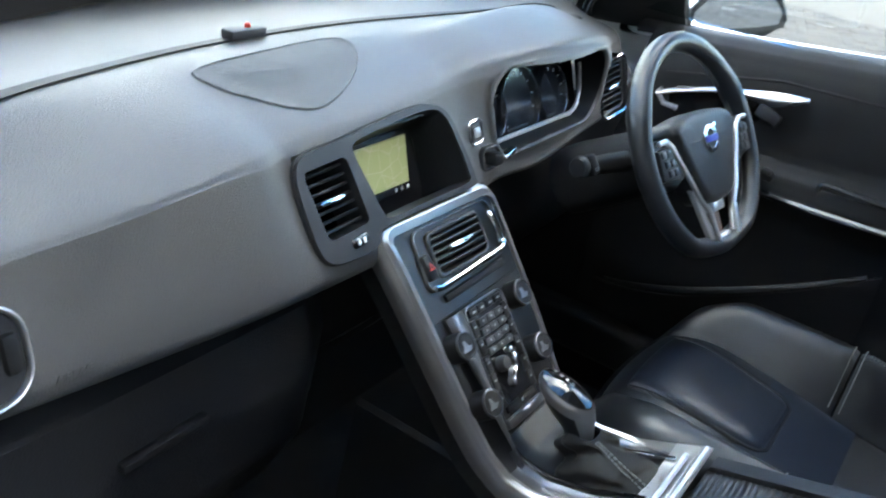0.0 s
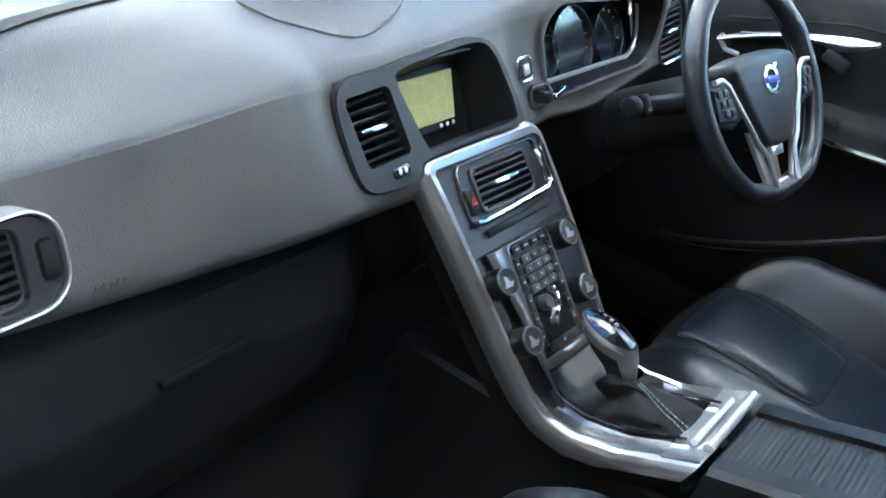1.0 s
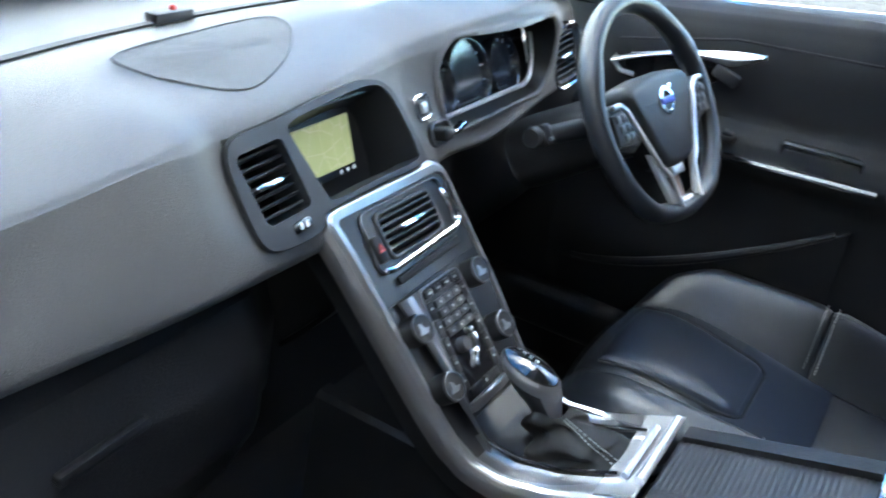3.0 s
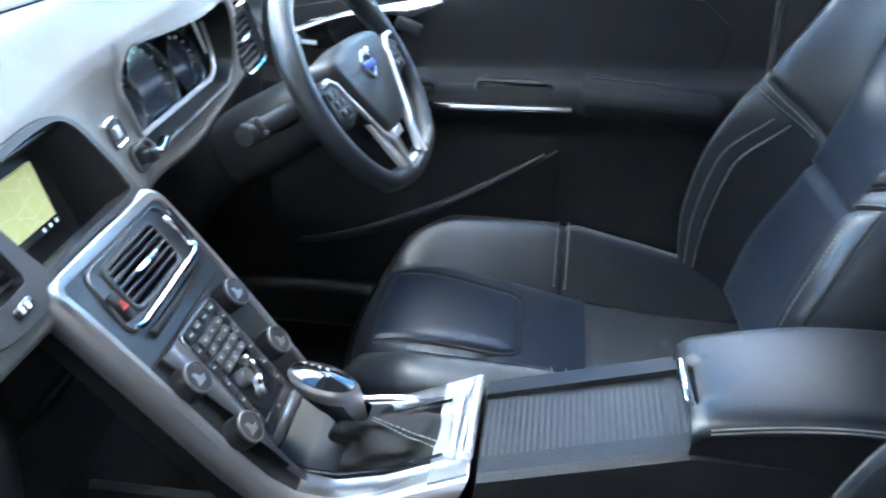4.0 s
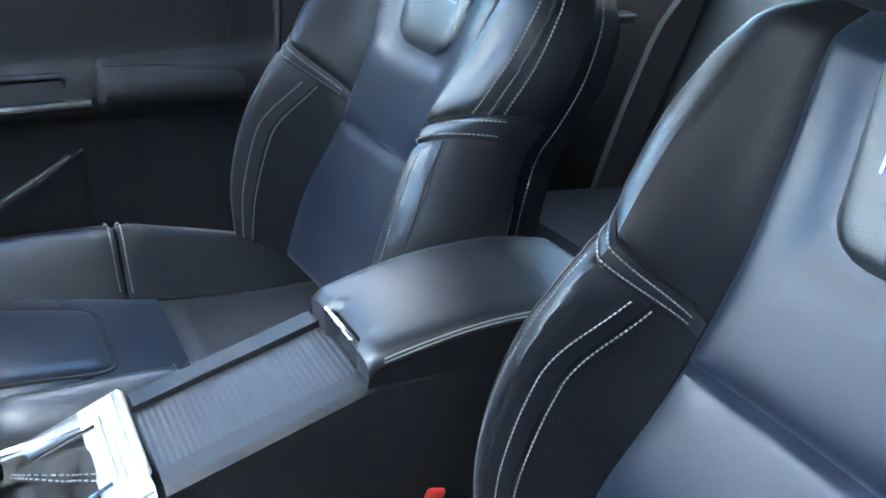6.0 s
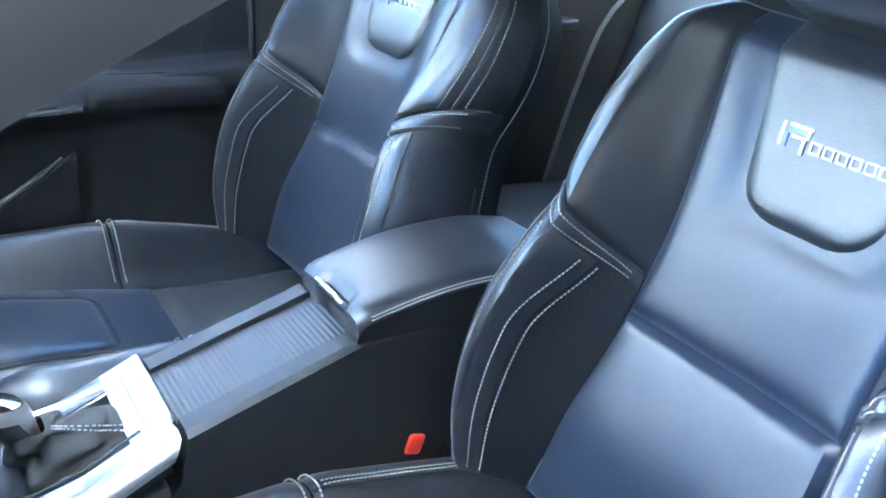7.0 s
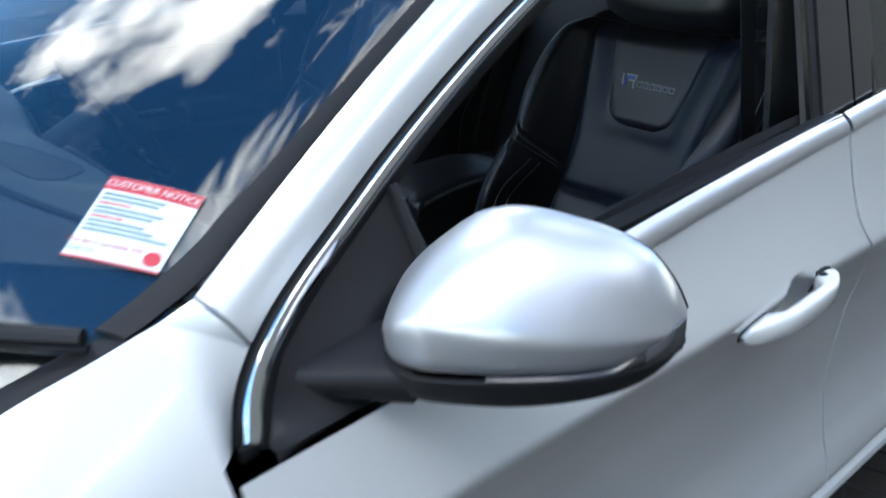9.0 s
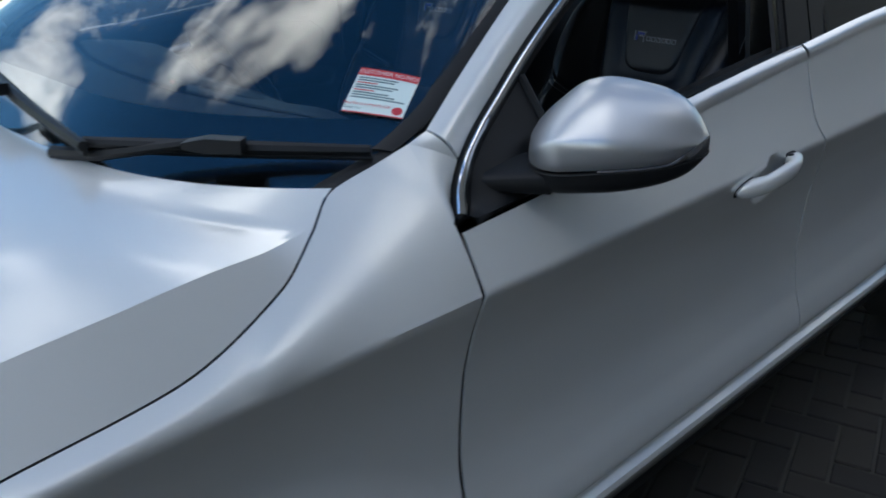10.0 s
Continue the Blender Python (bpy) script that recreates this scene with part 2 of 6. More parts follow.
def spline(xs, ys):
    """A smooth curve through points (monotone in x), as a function."""
    xs, ys = list(xs), list(ys)
    d = [(ys[i + 1] - ys[i]) / (xs[i + 1] - xs[i]) for i in range(len(xs) - 1)]
    m = [d[0]] + [0 if d[i] * d[i + 1] <= 0 else 2 * d[i] * d[i + 1] / (d[i] + d[i + 1]) for i in range(len(d) - 1)] + [d[-1]]

    def f(x):
        if x <= xs[0]:
            return ys[0] + m[0] * (x - xs[0])
        if x >= xs[-1]:
            return ys[-1] + m[-1] * (x - xs[-1])
        i = max(k for k in range(len(xs) - 1) if xs[k] <= x)
        h = xs[i + 1] - xs[i]
        t = (x - xs[i]) / h
        return ys[i] * (1 + 2 * t) * (1 - t) ** 2 + m[i] * h * t * (1 - t) ** 2 + ys[i + 1] * t * t * (3 - 2 * t) + m[i + 1] * h * t * t * (t - 1)

    return f


def lerp(a, b, t):
    return a + (b - a) * t


def clamp(v, a=0.0, b=1.0):
    return max(a, min(b, v))


def smoothstep(a, b, v):
    t = clamp((v - a) / (b - a))
    return t * t * (3 - 2 * t)


# ---------------------------------------------------------------- the car's outer shape
GROUND = -0.08
SIDE = spline((0.385, 0.405, 0.44, 0.50, 0.60, 0.72, 0.80, 0.845, 0.862, 0.867, 0.872, 0.885, 0.92, 0.96, 1.0, 1.05), (0.882, 0.898, 0.892, 0.874, 0.859, 0.865, 0.881, 0.8955, 0.9015, 0.9025, 0.901, 0.8955, 0.881, 0.866, 0.855, 0.843))
BELT = spline((-1.8, -0.9, -0.35, 0.0, 0.3, 0.5, 0.656), (1.09, 1.075, 1.037, 1.005, 0.974, 0.957, 0.947))
TAPER = spline((-2.7, -2.2, -1.5, 1.2, 1.6, 1.9, 2.05), (0.22, 0.09, 0.0, 0.0, 0.06, 0.20, 0.36))


def body_x(y, z):
    """Half the body's width at a place on its side."""
    x = SIDE(clamp(z, 0.385, 1.06)) - TAPER(y)
    return x - clamp((z - 0.86) / 0.185) * 0.03 * clamp((y + 0.35) / 0.95, 0, 1.2)


CHROME_Y = spline((0.940, 0.952, 0.978, 1.001, 1.025, 1.047, 1.069, 1.117, 1.186, 1.25, 1.31, 1.372), (0.641, 0.636, 0.627, 0.611, 0.581, 0.545, 0.504, 0.414, 0.268, 0.114, -0.046, -0.228))


def chrome_line(t, off=0.0):
    """The upper edge of the side windows from the door mirror up the front pillar and back along the roof; off: inwards over the roof."""
    if t < 0.6:
        z = lerp(0.947, 1.372, t / 0.6)
        y, x = CHROME_Y(z), 0.81 - (0.6 if z > 1.0 else 0.4) * (z - 1.0)
    else:
        s = (t - 0.6) / 0.4
        y = lerp(CHROME_Y(1.372), -2.05, s)
        z = 1.372 + 0.045 * math.sin(min(1, s * 1.5) * math.pi / 2) - 0.14 * max(0, s - 0.45) ** 1.5
        x = 0.587 - 0.02 * s
    k = smoothstep(0.62, 0.45, t)
    dy = (CHROME_Y(min(1.372, z + 0.004)) - CHROME_Y(z - 0.004)) / 0.008
    rise = Vector((0.5, 1.0, -dy * 0.85)).normalized() if k > 0 else Vector()
    rise = rise * k + Vector((1.0, 0.0, 0.55)) * (1 - k)
    return Vector((-x, y, z)) + rise * off


def wind_edge(t):
    """The windscreen's edge along the front pillar, from its foot to the roof."""
    return Vector((-lerp(0.757, 0.555, t) + 0.035 * t * (1 - t), lerp(0.652, -0.03, t), lerp(1.05, 1.385, t) + 0.05 * t * (1 - t)))


def wind_base(u):
    return Vector((0.757 * u, 0.960 - 0.308 * abs(u) ** 3.2, 0.985 + 0.065 * u * u))


def wind_top(u):
    return Vector((0.555 * u, 0.085 - 0.115 * u * u, 1.435 - 0.05 * u * u))


def windscreen_at(u, v, lift=0.0):
    """A place on the windscreen: u from -1 to 1 across, v from its foot to its head."""
    p = wind_base(u).lerp(wind_top(u), v)
    w = wind_edge(v)
    e = 0.5 * abs(u) ** 6
    p = p.lerp(Vector((w.x if u < 0 else -w.x, w.y, w.z)), e * 2 if e < 0.5 else 1)
    bulge = 4 * v * (1 - v) * (1 - u ** 6)
    return p + Vector((0, 0.03 * bulge + 0.55 * lift, 0.05 * bulge + 0.83 * lift))


GAP_X = spline((0.655, 0.72, 0.80, 0.86, 0.94, 1.10, 1.27, 1.60, 1.90), (0.762, 0.757, 0.757, 0.791, 0.834, 0.868, 0.872, 0.79, 0.62))
GAP_Z = spline((0.655, 0.72, 0.80, 0.86, 0.94, 1.10, 1.27, 1.60, 1.90), (1.050, 1.030, 1.010, 0.977, 0.940, 0.896, 0.880, 0.83, 0.74))


BON_CREASE = spline((0.80, 0.857, 0.897, 0.962, 1.027, 1.092, 1.14, 1.197, 1.5, 1.88), (1.003, 0.980, 0.978, 0.978, 0.975, 0.969, 0.964, 0.958, 0.900, 0.80))
BON_EDGE = spline((0.0, 0.053, 0.09, 0.15, 0.21, 0.27, 0.37, 0.6, 1.0), (0.997, 0.993, 0.982, 0.962, 0.947, 0.938, 0.930, 0.925, 0.925))


def bonnet_at(u_, v):
    """A place on the bonnet: u from -1 to 1 across, v from the windscreen to the nose."""
    y = lerp(0.80, 1.88, v)
    ex, ez = GAP_X(y) - 0.0025, GAP_Z(y)
    ac = min(0.997, BON_EDGE(v))
    a = abs(u_)
    a = a / 0.9 * ac if a < 0.9 else lerp(ac, 1, (a - 0.9) / 0.1)     # a row of points lies on the crease
    u = math.copysign(a, u_)
    yy = y + lerp(0.178, 0.13, v) * (1 - a ** lerp(4.6, 3.3, clamp(v * 3)))
    crown = lerp(1.008, 0.87, v ** 1.3) + 0.012 * math.sin(math.pi * clamp(v * 1.6))
    zc = max(min(BON_CREASE(y), crown - 0.004), ez)
    if a < ac:
        k = a / ac
        z = zc + (crown - zc) * (1 - k ** 2.4)
    else:
        k = (a - ac) / (1 - ac)
        z = lerp(zc, ez, k)
    return Vector((u * ex, yy, z))


def mirrored(bm):
    """The same shape on the other side of the car."""
    other = bm.copy()
    other.transform(Matrix.Diagonal((-1, 1, 1, 1)))
    bmesh.ops.reverse_faces(other, faces=other.faces)
    return other


AXLE_F, AXLE_R, WHEEL_Z, ARCH = 1.06, -1.716, 0.245, 0.372


def arch_floor(y, low=0.385):
    for c in (AXLE_F, AXLE_R):
        if abs(y - c) < ARCH:
            return max(low, WHEEL_Z + math.sqrt(ARCH ** 2 - (y - c) ** 2))
    return low


def flare(y, z):
    """The wheel arch's raised lip."""
    out_ = 0.0
    for c in (AXLE_F, AXLE_R):
        d = math.hypot(y - c, z - WHEEL_Z)
        out_ = max(out_, 0.014 * (1 - smoothstep(0.40, 0.475, d)))
    return out_


car = thing("car", "white-silver metallic estate car parked on block paving, front window open", "car", (0, 0, GROUND))


def both(name, bm, mat, label="", smooth=35.0):
    o = mirrored(bm)
    return wpart(name, bm, mat, car, label, smooth), wpart(name, o, mat, car, label, smooth)


def fender_at(s, t):
    y = lerp(0.676, 1.88, s)
    lo, cr, gx, gz = arch_floor(y), 0.867, GAP_X(y) + 0.002, GAP_Z(y)
    cr = min(cr, gz - 0.02)
    if t < 0.6:
        z = lerp(lo, cr, (t / 0.6) ** 0.9)
        x = body_x(y, z) + flare(y, z)
    else:
        k = (t - 0.6) / 0.4
        bx = body_x(y, cr)
        z = lerp(cr, gz, k)
        x = lerp(bx, gx, k) + 0.016 * math.sin(math.pi * k) * (1 if gz - cr > 0.05 else 0.5)
    return Vector((-x, y, z))


both("front_fender", grid(fender_at, 80, 60, 0.003), PAINT)
wpart("bonnet", grid(lambda u, v: bonnet_at(2 * u - 1, v), 120, 60, 0.003), PAINT, car)
# rear edge of the fender's upper corner, under the front pillar
def foot_at(s, t):
    a = fender_at(0, lerp(0.8, 1.0, s))
    b = chrome_line(lerp(0.0, 0.082, s), 0.020)
    return a.lerp(b, t) + Vector((-0.004, 0, 0.003)) * math.sin(math.pi * t)


both("fender_corner", grid(foot_at, 12, 8, 0.003), PAINT)


def tip_at(s, t):
    """The fender's tip, run up between windscreen and front pillar."""
    a, j, c = fender_at(0, 1.0), wind_edge(0.010) + Vector((-0.012, 0.002, 0.003)), chrome_line(0.082, 0.020)
    return a.lerp(j, s).lerp(c, t) + Vector((-0.0075, 0.0025, 0.006)) * 4 * t * (1 - t) * s + Vector((-0.004, 0, 0.003)) * math.sin(math.pi * t) * (1 - s)


both("fender_tip", grid(tip_at, 8, 10, 0.003), PAINT)


def door_skin(y0, y1, arch=False):
    def at(s, t):
        y = lerp(y0, y1, s)
        z = lerp(0.385, BELT(y) - 0.004, t)
        y -= 0.075 * smoothstep(0.92, 0.78, z) * smoothstep(0.5, 0.0, abs(y + 0.349))
        dish = 0.024 * max(smoothstep(1.06, 0.55, math.hypot((y + c) / 0.057, (z - h) / 0.052)) for c, h in ((0.155, 0.832), (1.135, 0.852)))
        return Vector((-body_x(y, z) + dish, y, z))
    return grid(at, max(8, int(abs(y1 - y0) / 0.0062)), 110, 0.004)


def sill_at(s, t):
    y = lerp(-1.33, 0.675, s)
    prof = ((0.868, 0.385), (0.876, 0.372), (0.893, 0.362), (0.896, 0.35), (0.884, 0.338), (0.868, 0.30), (0.84, 0.25), (0.78, 0.235))
    k = t * (len(prof) - 1)
    i = min(int(k), len(prof) - 2)
    (xa, za), (xb, zb) = prof[i], prof[i + 1]
    return Vector((-lerp(xa, xb, k - i), y, lerp(za, zb, k - i)))


both("side_skirt", grid(sill_at, 24, 28, 0.004), PAINT)


def quarter_at(s, t):
    y = lerp(-2.55, -1.355, s)
    z = lerp(arch_floor(y, 0.33), BELT(y), t)
    return Vector((-body_x(y, z) - flare(y, z), y, z))


both("rear_quarter_panel", grid(quarter_at, 50, 24, 0.004), PAINT)


def strip(curve_a, curve_b, n, crown=0.0, thick=0.004, m=6):
    """A band between two curves, raised along its middle."""
    def at(s, t):
        a, b = curve_a(s), curve_b(s)
        p = a.lerp(b, t)
        w = (b - a)
        d = Vector((-0.75, 0.25, 0.6)).normalized()
        return p + d * crown * 4 * t * (1 - t)
    return grid(at, n, m, thick)


def pillar_outer(t):
    return chrome_line(lerp(0.0855, 0.588, t), 0.0195)


def pillar_inner(t):
    return wind_edge(lerp(0.0135, 1.0, t)) + Vector((-0.012, 0.002, 0.003))


both("front_pillar", strip(pillar_inner, pillar_outer, 40, 0.012), PAINT)
both("windscreen_seal", strip(lambda t: (wind_edge(t) + Vector((0.012, 0.01, 0.012))).lerp(Vector((-GAP_X(0.70) + 0.029, 0.712, GAP_Z(0.70) + 0.002)), smoothstep(0.07, 0.0, t)), lambda t: (wind_edge(t) + Vector((-0.010, 0.001, 0.004))).lerp(Vector((-GAP_X(0.70) + 0.001, 0.70, GAP_Z(0.70) + 0.001)), smoothstep(0.05, 0.0, t)), 60, 0.003), RUBBER)
both("pillar_seal", strip(lambda t: chrome_line(t * 0.9, 0.0205), lambda t: chrome_line(t * 0.9, 0.0115), 60, -0.002), RUBBER)
both("window_chrome", strip(lambda t: chrome_line(lerp(0.006, 0.9, t), 0.0125) + Vector((-0.003, 0, 0)), lambda t: chrome_line(lerp(0.006, 0.9, t), -0.003) + Vector((-0.002, 0, 0)), 90, 0.003), CHROME)
both("window_seal", strip(lambda t: chrome_line(t * 0.9, -0.0035), lambda t: chrome_line(t * 0.9, -0.024) + Vector((0.012, 0, 0)), 90, 0.002), RUBBER)


def roof_at(s, t):
    u = 2 * s - 1
    y = lerp(0.075, -2.1, t)
    tt = clamp(lerp(0.555, 1.0, clamp((-0.03 - y) / 2.02)), 0.5, 1)
    e = chrome_line(tt, 0.022) if t > 0.03 else wind_edge(1)
    ex = abs(e.x)
    yy = lerp(y, e.y if t < 0.03 else y, abs(u) ** 2)
    z = e.z + (1.44 + 0.035 * math.sin(math.pi * clamp(t * 1.1)) - 0.13 * max(0, t - 0.5) - e.z) * (1 - abs(u) ** 2.6)
    return Vector((u * ex, yy if t > 0.03 else lerp(0.085, -0.03, abs(u) ** 2), z))


wpart("roof_panel", grid(roof_at, 24, 30, 0.004), PAINT, car)


def tail_at(s, t):
    u = 2 * s - 1
    z = lerp(1.33, 0.30, t)
    w = lerp(0.56, 0.80, smoothstep(0, 0.4, t))
    return Vector((u * w, -2.08 - 0.46 * smoothstep(0, 0.42, t) * (1 - 0.2 * u * u) + 0.02 * t, z - 0.02 * u * u))


wpart("tailgate", grid(tail_at, 16, 20, 0.004), PAINT, car)


def nose_at(s, t):
    u = 2 * s - 1
    z = lerp(0.86, 0.16, t)
    p = bonnet_at(u, 1.0)
    return Vector((p.x * lerp(1, 1.25, smoothstep(0, 0.5, t)), p.y + 0.08 * math.sin(math.pi * clamp(t * 1.2 + 0.1)) - 0.05 * t, lerp(p.z, 0.14, t)))


wpart("front_bumper", grid(nose_at, 24, 18, 0.004), PAINT, car)
wpart("underbody", rbox((1.56, 4.2, 0.06), 0.02, 2, pose(0, -0.3, 0.16)), RUBBER, car)
wpart("firewall", rbox((1.56, 0.02, 0.86), 0.004, 1, pose(0, 0.99, 0.54)), RUBBER, car)
wpart("toe_board", rbox((1.46, 0.02, 0.5), 0.004, 1, pose(0, 0.84, 0.38, -35)), CARPET, car)
wpart("floor_carpet", rbox((1.46, 2.7, 0.02), 0.005, 1, pose(0, -0.35, 0.20)), CARPET, car)
wpart("headliner", grid(lambda s, t: roof_at(s, clamp(t, 0.04, 0.97)) * 0.97 + Vector((0, 0, 0.012)), 16, 18, 0.003), CLOTH, car)
# wheel housings
for c in (AXLE_F, AXLE_R):
    both("wheel_housing", grid(lambda s, t, c=c: Vector((-lerp(0.62, 0.86, t), c + (ARCH + 0.005) * math.cos(math.pi * s), WHEEL_Z + (ARCH + 0.005) * math.sin(math.pi * s))), 24, 3, 0.003), RUBBER)

# windscreen and its black border
both("corner_seal", strip(lambda t: (lambda y: Vector((-GAP_X(y) + 0.001, y, GAP_Z(y) - 0.001)))(lerp(0.645, 0.802, t)), lambda t: (lambda y: Vector((-GAP_X(y) + 0.030, y + 0.012, GAP_Z(y) - 0.004)))(lerp(0.645, 0.802, t)), 20, 0.002), RUBBER)
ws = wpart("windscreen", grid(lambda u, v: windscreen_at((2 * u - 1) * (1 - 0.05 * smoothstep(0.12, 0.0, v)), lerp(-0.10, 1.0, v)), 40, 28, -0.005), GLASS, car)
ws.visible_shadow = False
wpart("windscreen_border", grid(lambda u, v: windscreen_at((2 * u - 1) * 0.955, lerp(-0.10, 0.045 + 0.075 * (1 - abs(2 * u - 1) ** 2), v), -0.009), 40, 4, -0.001), GLOSS, car)
wpart("scuttle_panel", grid(lambda u, v: (bonnet_at(2 * u - 1, 0.0) + Vector((0, 0.02, -0.016))).lerp(bonnet_at(2 * u - 1, 0.0) + Vector((0, 0.01, -0.05)), v), 40, 4, 0.003), BLACK, car)


def under(name, bm, mat, parent, label="", smooth=35.0):
    """A piece of a part, one level deeper."""
    return wpart(name, bm, mat, parent, label, smooth)


# doors
front_doors = both("front_door", door_skin(-0.345, 0.668), PAINT)
rear_doors = both("rear_door", door_skin(-1.345, -0.352), PAINT)
for sgn, door in ((-1, front_doors[0]), (1, front_doors[1])):
    side = (lambda b: b) if sgn < 0 else mirrored
    # waist strip along the window
    b = grid(lambda s, t: (lambda y: Vector((-body_x(y, BELT(y)) - 0.004 + 0.018 * t - 0.005 * math.sin(math.pi * t), y, BELT(y) - 0.004 + 0.025 * t)))(lerp(0.42, -0.342, s)), 30, 5, 0.003)
    under("waist_strip", side(b), SILVER, door, "satin silver strip under the window")
    b = grid(lambda s, t: Vector((-body_x(lerp(0.5, -0.345, s), 1.03) + lerp(0.012, 0.050, t), lerp(0.5, -0.345, s), BELT(lerp(0.5, -0.345, s)) + 0.020 - 0.010 * t * t)), 30, 5, 0.012)
    under("window_ledge", side(b), RUBBER, door)
    # triangle before the window with the mirror's foot
    def tri_at(s, t):
        z = lerp(0.950, 1.109, s)
        hi = chrome_line((z - 0.947) / 0.425 * 0.6, -0.010) + Vector((0.006, 0, 0))
        y = lerp(0.632, 0.424, s)
        lo = Vector((-body_x(y, BELT(y)) + 0.004, y, BELT(y) + 0.003))
        p = lo.lerp(hi, t)
        return p + Vector((0.006 * t * (1 - t), 0, 0))
    under("mirror_triangle", side(grid(tri_at, 22, 12, 0.012)), BLACK, door)
    b = tube([tri_at(0.97, t) + Vector((-0.001, -0.004, 0)) for t in np.linspace(0.0, 1.0, 8)], 0.007, 8)
    under("window_channel", side(b), RUBBER, door)
    b = rbox((0.010, 0.020, 0.014), 0.004, 2, pose(-0.828, 0.644, 0.946, 0, 0, 8))
    under("trim_end", side(b), BLACK, door)
    # outer handle with its dished recess
    def grip_line(s):
        return lerp(-0.014, -0.238, s), 0.835 + lerp(0.0, 0.027, s) + 0.004 * math.sin(math.pi * s)
    def grip_at(s, t):
        a = 2 * math.pi * t
        k = abs(2 * s - 1)
        y, z = grip_line(s)
        r = max(0.02, 1 - k ** 9) ** 0.5
        sq = lambda v: math.copysign(abs(v) ** 0.72, v)  # noqa: E731
        face, back = 0.012 + 0.030 * (1 - k ** 2.6), -0.002 + 0.020 * smoothstep(0.62, 0.40, k)
        return Vector((-body_x(y, z) - (face + back) / 2 - (face - back) / 2 * (0.35 + 0.65 * r) * sq(math.cos(a)), y, z + 0.0175 * r * sq(math.sin(a)) * (1 - 0.12 * k)))
    for s0, s1 in ((-0.006, 0.20), (0.80, 1.006)):
        def gasket_at(s, t):
            q = lerp(s0, s1, s)
            y, z = grip_line(q)
            r = max(0.0, 1 - abs((2 * q - 1) / 1.012) ** 9) ** 0.5
            z += (2 * t - 1) * 0.0167 * r
            return Vector((-body_x(y, z) - 0.0012, y, z))
        under("handle_gasket", side(grid(gasket_at, 14, 4, 0.002)), RUBBER, door)
    under("handle", side(grid(lambda s, t: grip_at(s, t), 28, 14)), PAINT, door, "body-coloured pull handle")
    b = rbox((0.010, 0.012, 0.030), 0.003, 2, pose(-0.910, -0.196, 0.862))
    under("lock_gap", side(b), BLACK, door)
for sgn, door in ((-1, rear_doors[0]), (1, rear_doors[1])):
    side = (lambda b: b) if sgn < 0 else mirrored
    b = grid(lambda s, t: (lambda y: Vector((-body_x(y, BELT(y)) - 0.004 + 0.018 * t - 0.005 * math.sin(math.pi * t), y, BELT(y) - 0.004 + 0.025 * t)))(lerp(-0.352, -1.5, s)), 30, 5, 0.003)
    under("waist_strip", side(b), SILVER, door, "satin silver strip under the window")
    def rear_glass(s, t):
        y = lerp(-0.52, -1.62, s)
        lo = Vector((-body_x(y, BELT(y)) + 0.028, y, BELT(y) - 0.01))
        hi = chrome_line(clamp(0.6 + 0.4 * (CHROME_Y(1.372) - y) / (2.05 + CHROME_Y(1.372)), 0, 0.9), -0.02) + Vector((0.02, 0, 0))
        hi.y = y - 0.24 * (1 - s)
        return lo.lerp(hi, t)
    g = under("window_pane", side(grid(rear_glass, 20, 8, 0.004)), TINTED, door)
    g.visible_shadow = False
# middle pillar: glossy black covers between the windows
def bpillar(y0, y1, lift):
    def at(s, t):
        z = lerp(BELT(-0.4) - 0.004, 1.385, t)
        y = lerp(y0, y1, s) - 0.70 * (z - 1.03)
        return Vector((-0.806 + 0.6 * (z - 1.03) - lift, y, z))
    return grid(at, 6, 14, 0.006)


both("pillar_cover", bpillar(-0.335, -0.437, 0.010), GLOSS)
both("pillar_cover", bpillar(-0.445, -0.525, 0.010), GLOSS)
both("window_channel", bpillar(-0.318, -0.336, 0.004), RUBBER)
both("inner_pillar", grid(lambda s, t: Vector((-lerp(0.765, 0.60, t ** 1.2) + 0.02 * math.sin(math.pi * s), lerp(-0.39, -0.60, s) - 0.10 * t, lerp(0.35, 1.40, t))), 8, 14, 0.01), BLACK)
both("window_frame_lining", grid(lambda s, t: Vector((-0.806 + 0.6 * (lerp(1.0, 1.40, t) - 1.03) + lerp(0.008, 0.05, s), lerp(-0.315, -0.46, s) - 0.70 * (lerp(1.0, 1.40, t) - 1.03), lerp(1.0, 1.40, t))), 8, 12, 0.008), PLASTIC)
g = grid(lambda s, t: Vector((lerp(0.80, 0.60, t), lerp(lerp(0.5, -0.33, s), lerp(-0.05, -0.33, s), t), lerp(1.0, 1.385, t))), 16, 8, 0.004)
g = wpart("window_pane", g, GLASS, front_doors[1])
g.visible_shadow = False

# door mirrors: u runs outwards, d forwards
M_IN, M_OUT = -0.127, 0.119
M_FRONT = spline((-0.128, -0.125, -0.118, -0.102, -0.075, -0.03, 0.02, 0.06, 0.09, 0.108, 0.120), (0.004, 0.024, 0.042, 0.057, 0.065, 0.066, 0.059, 0.047, 0.031, 0.015, -0.006))
M_LOW = spline((-0.128, -0.10, -0.025, 0.05, 0.12), (1.002, 0.999, 1.006, 1.013, 1.025))
M_TOP = spline((-0.128, -0.118, -0.09, -0.05, -0.02, 0.043, 0.08, 0.105, 0.120), (1.028, 1.048, 1.080, 1.110, 1.116, 1.107, 1.092, 1.066, 1.038))
M_BASE = spline((-0.16, -0.10, -0.014, 0.05, 0.09, 0.12), (0.960, 0.960, 0.966, 0.978, 0.993, 1.020))


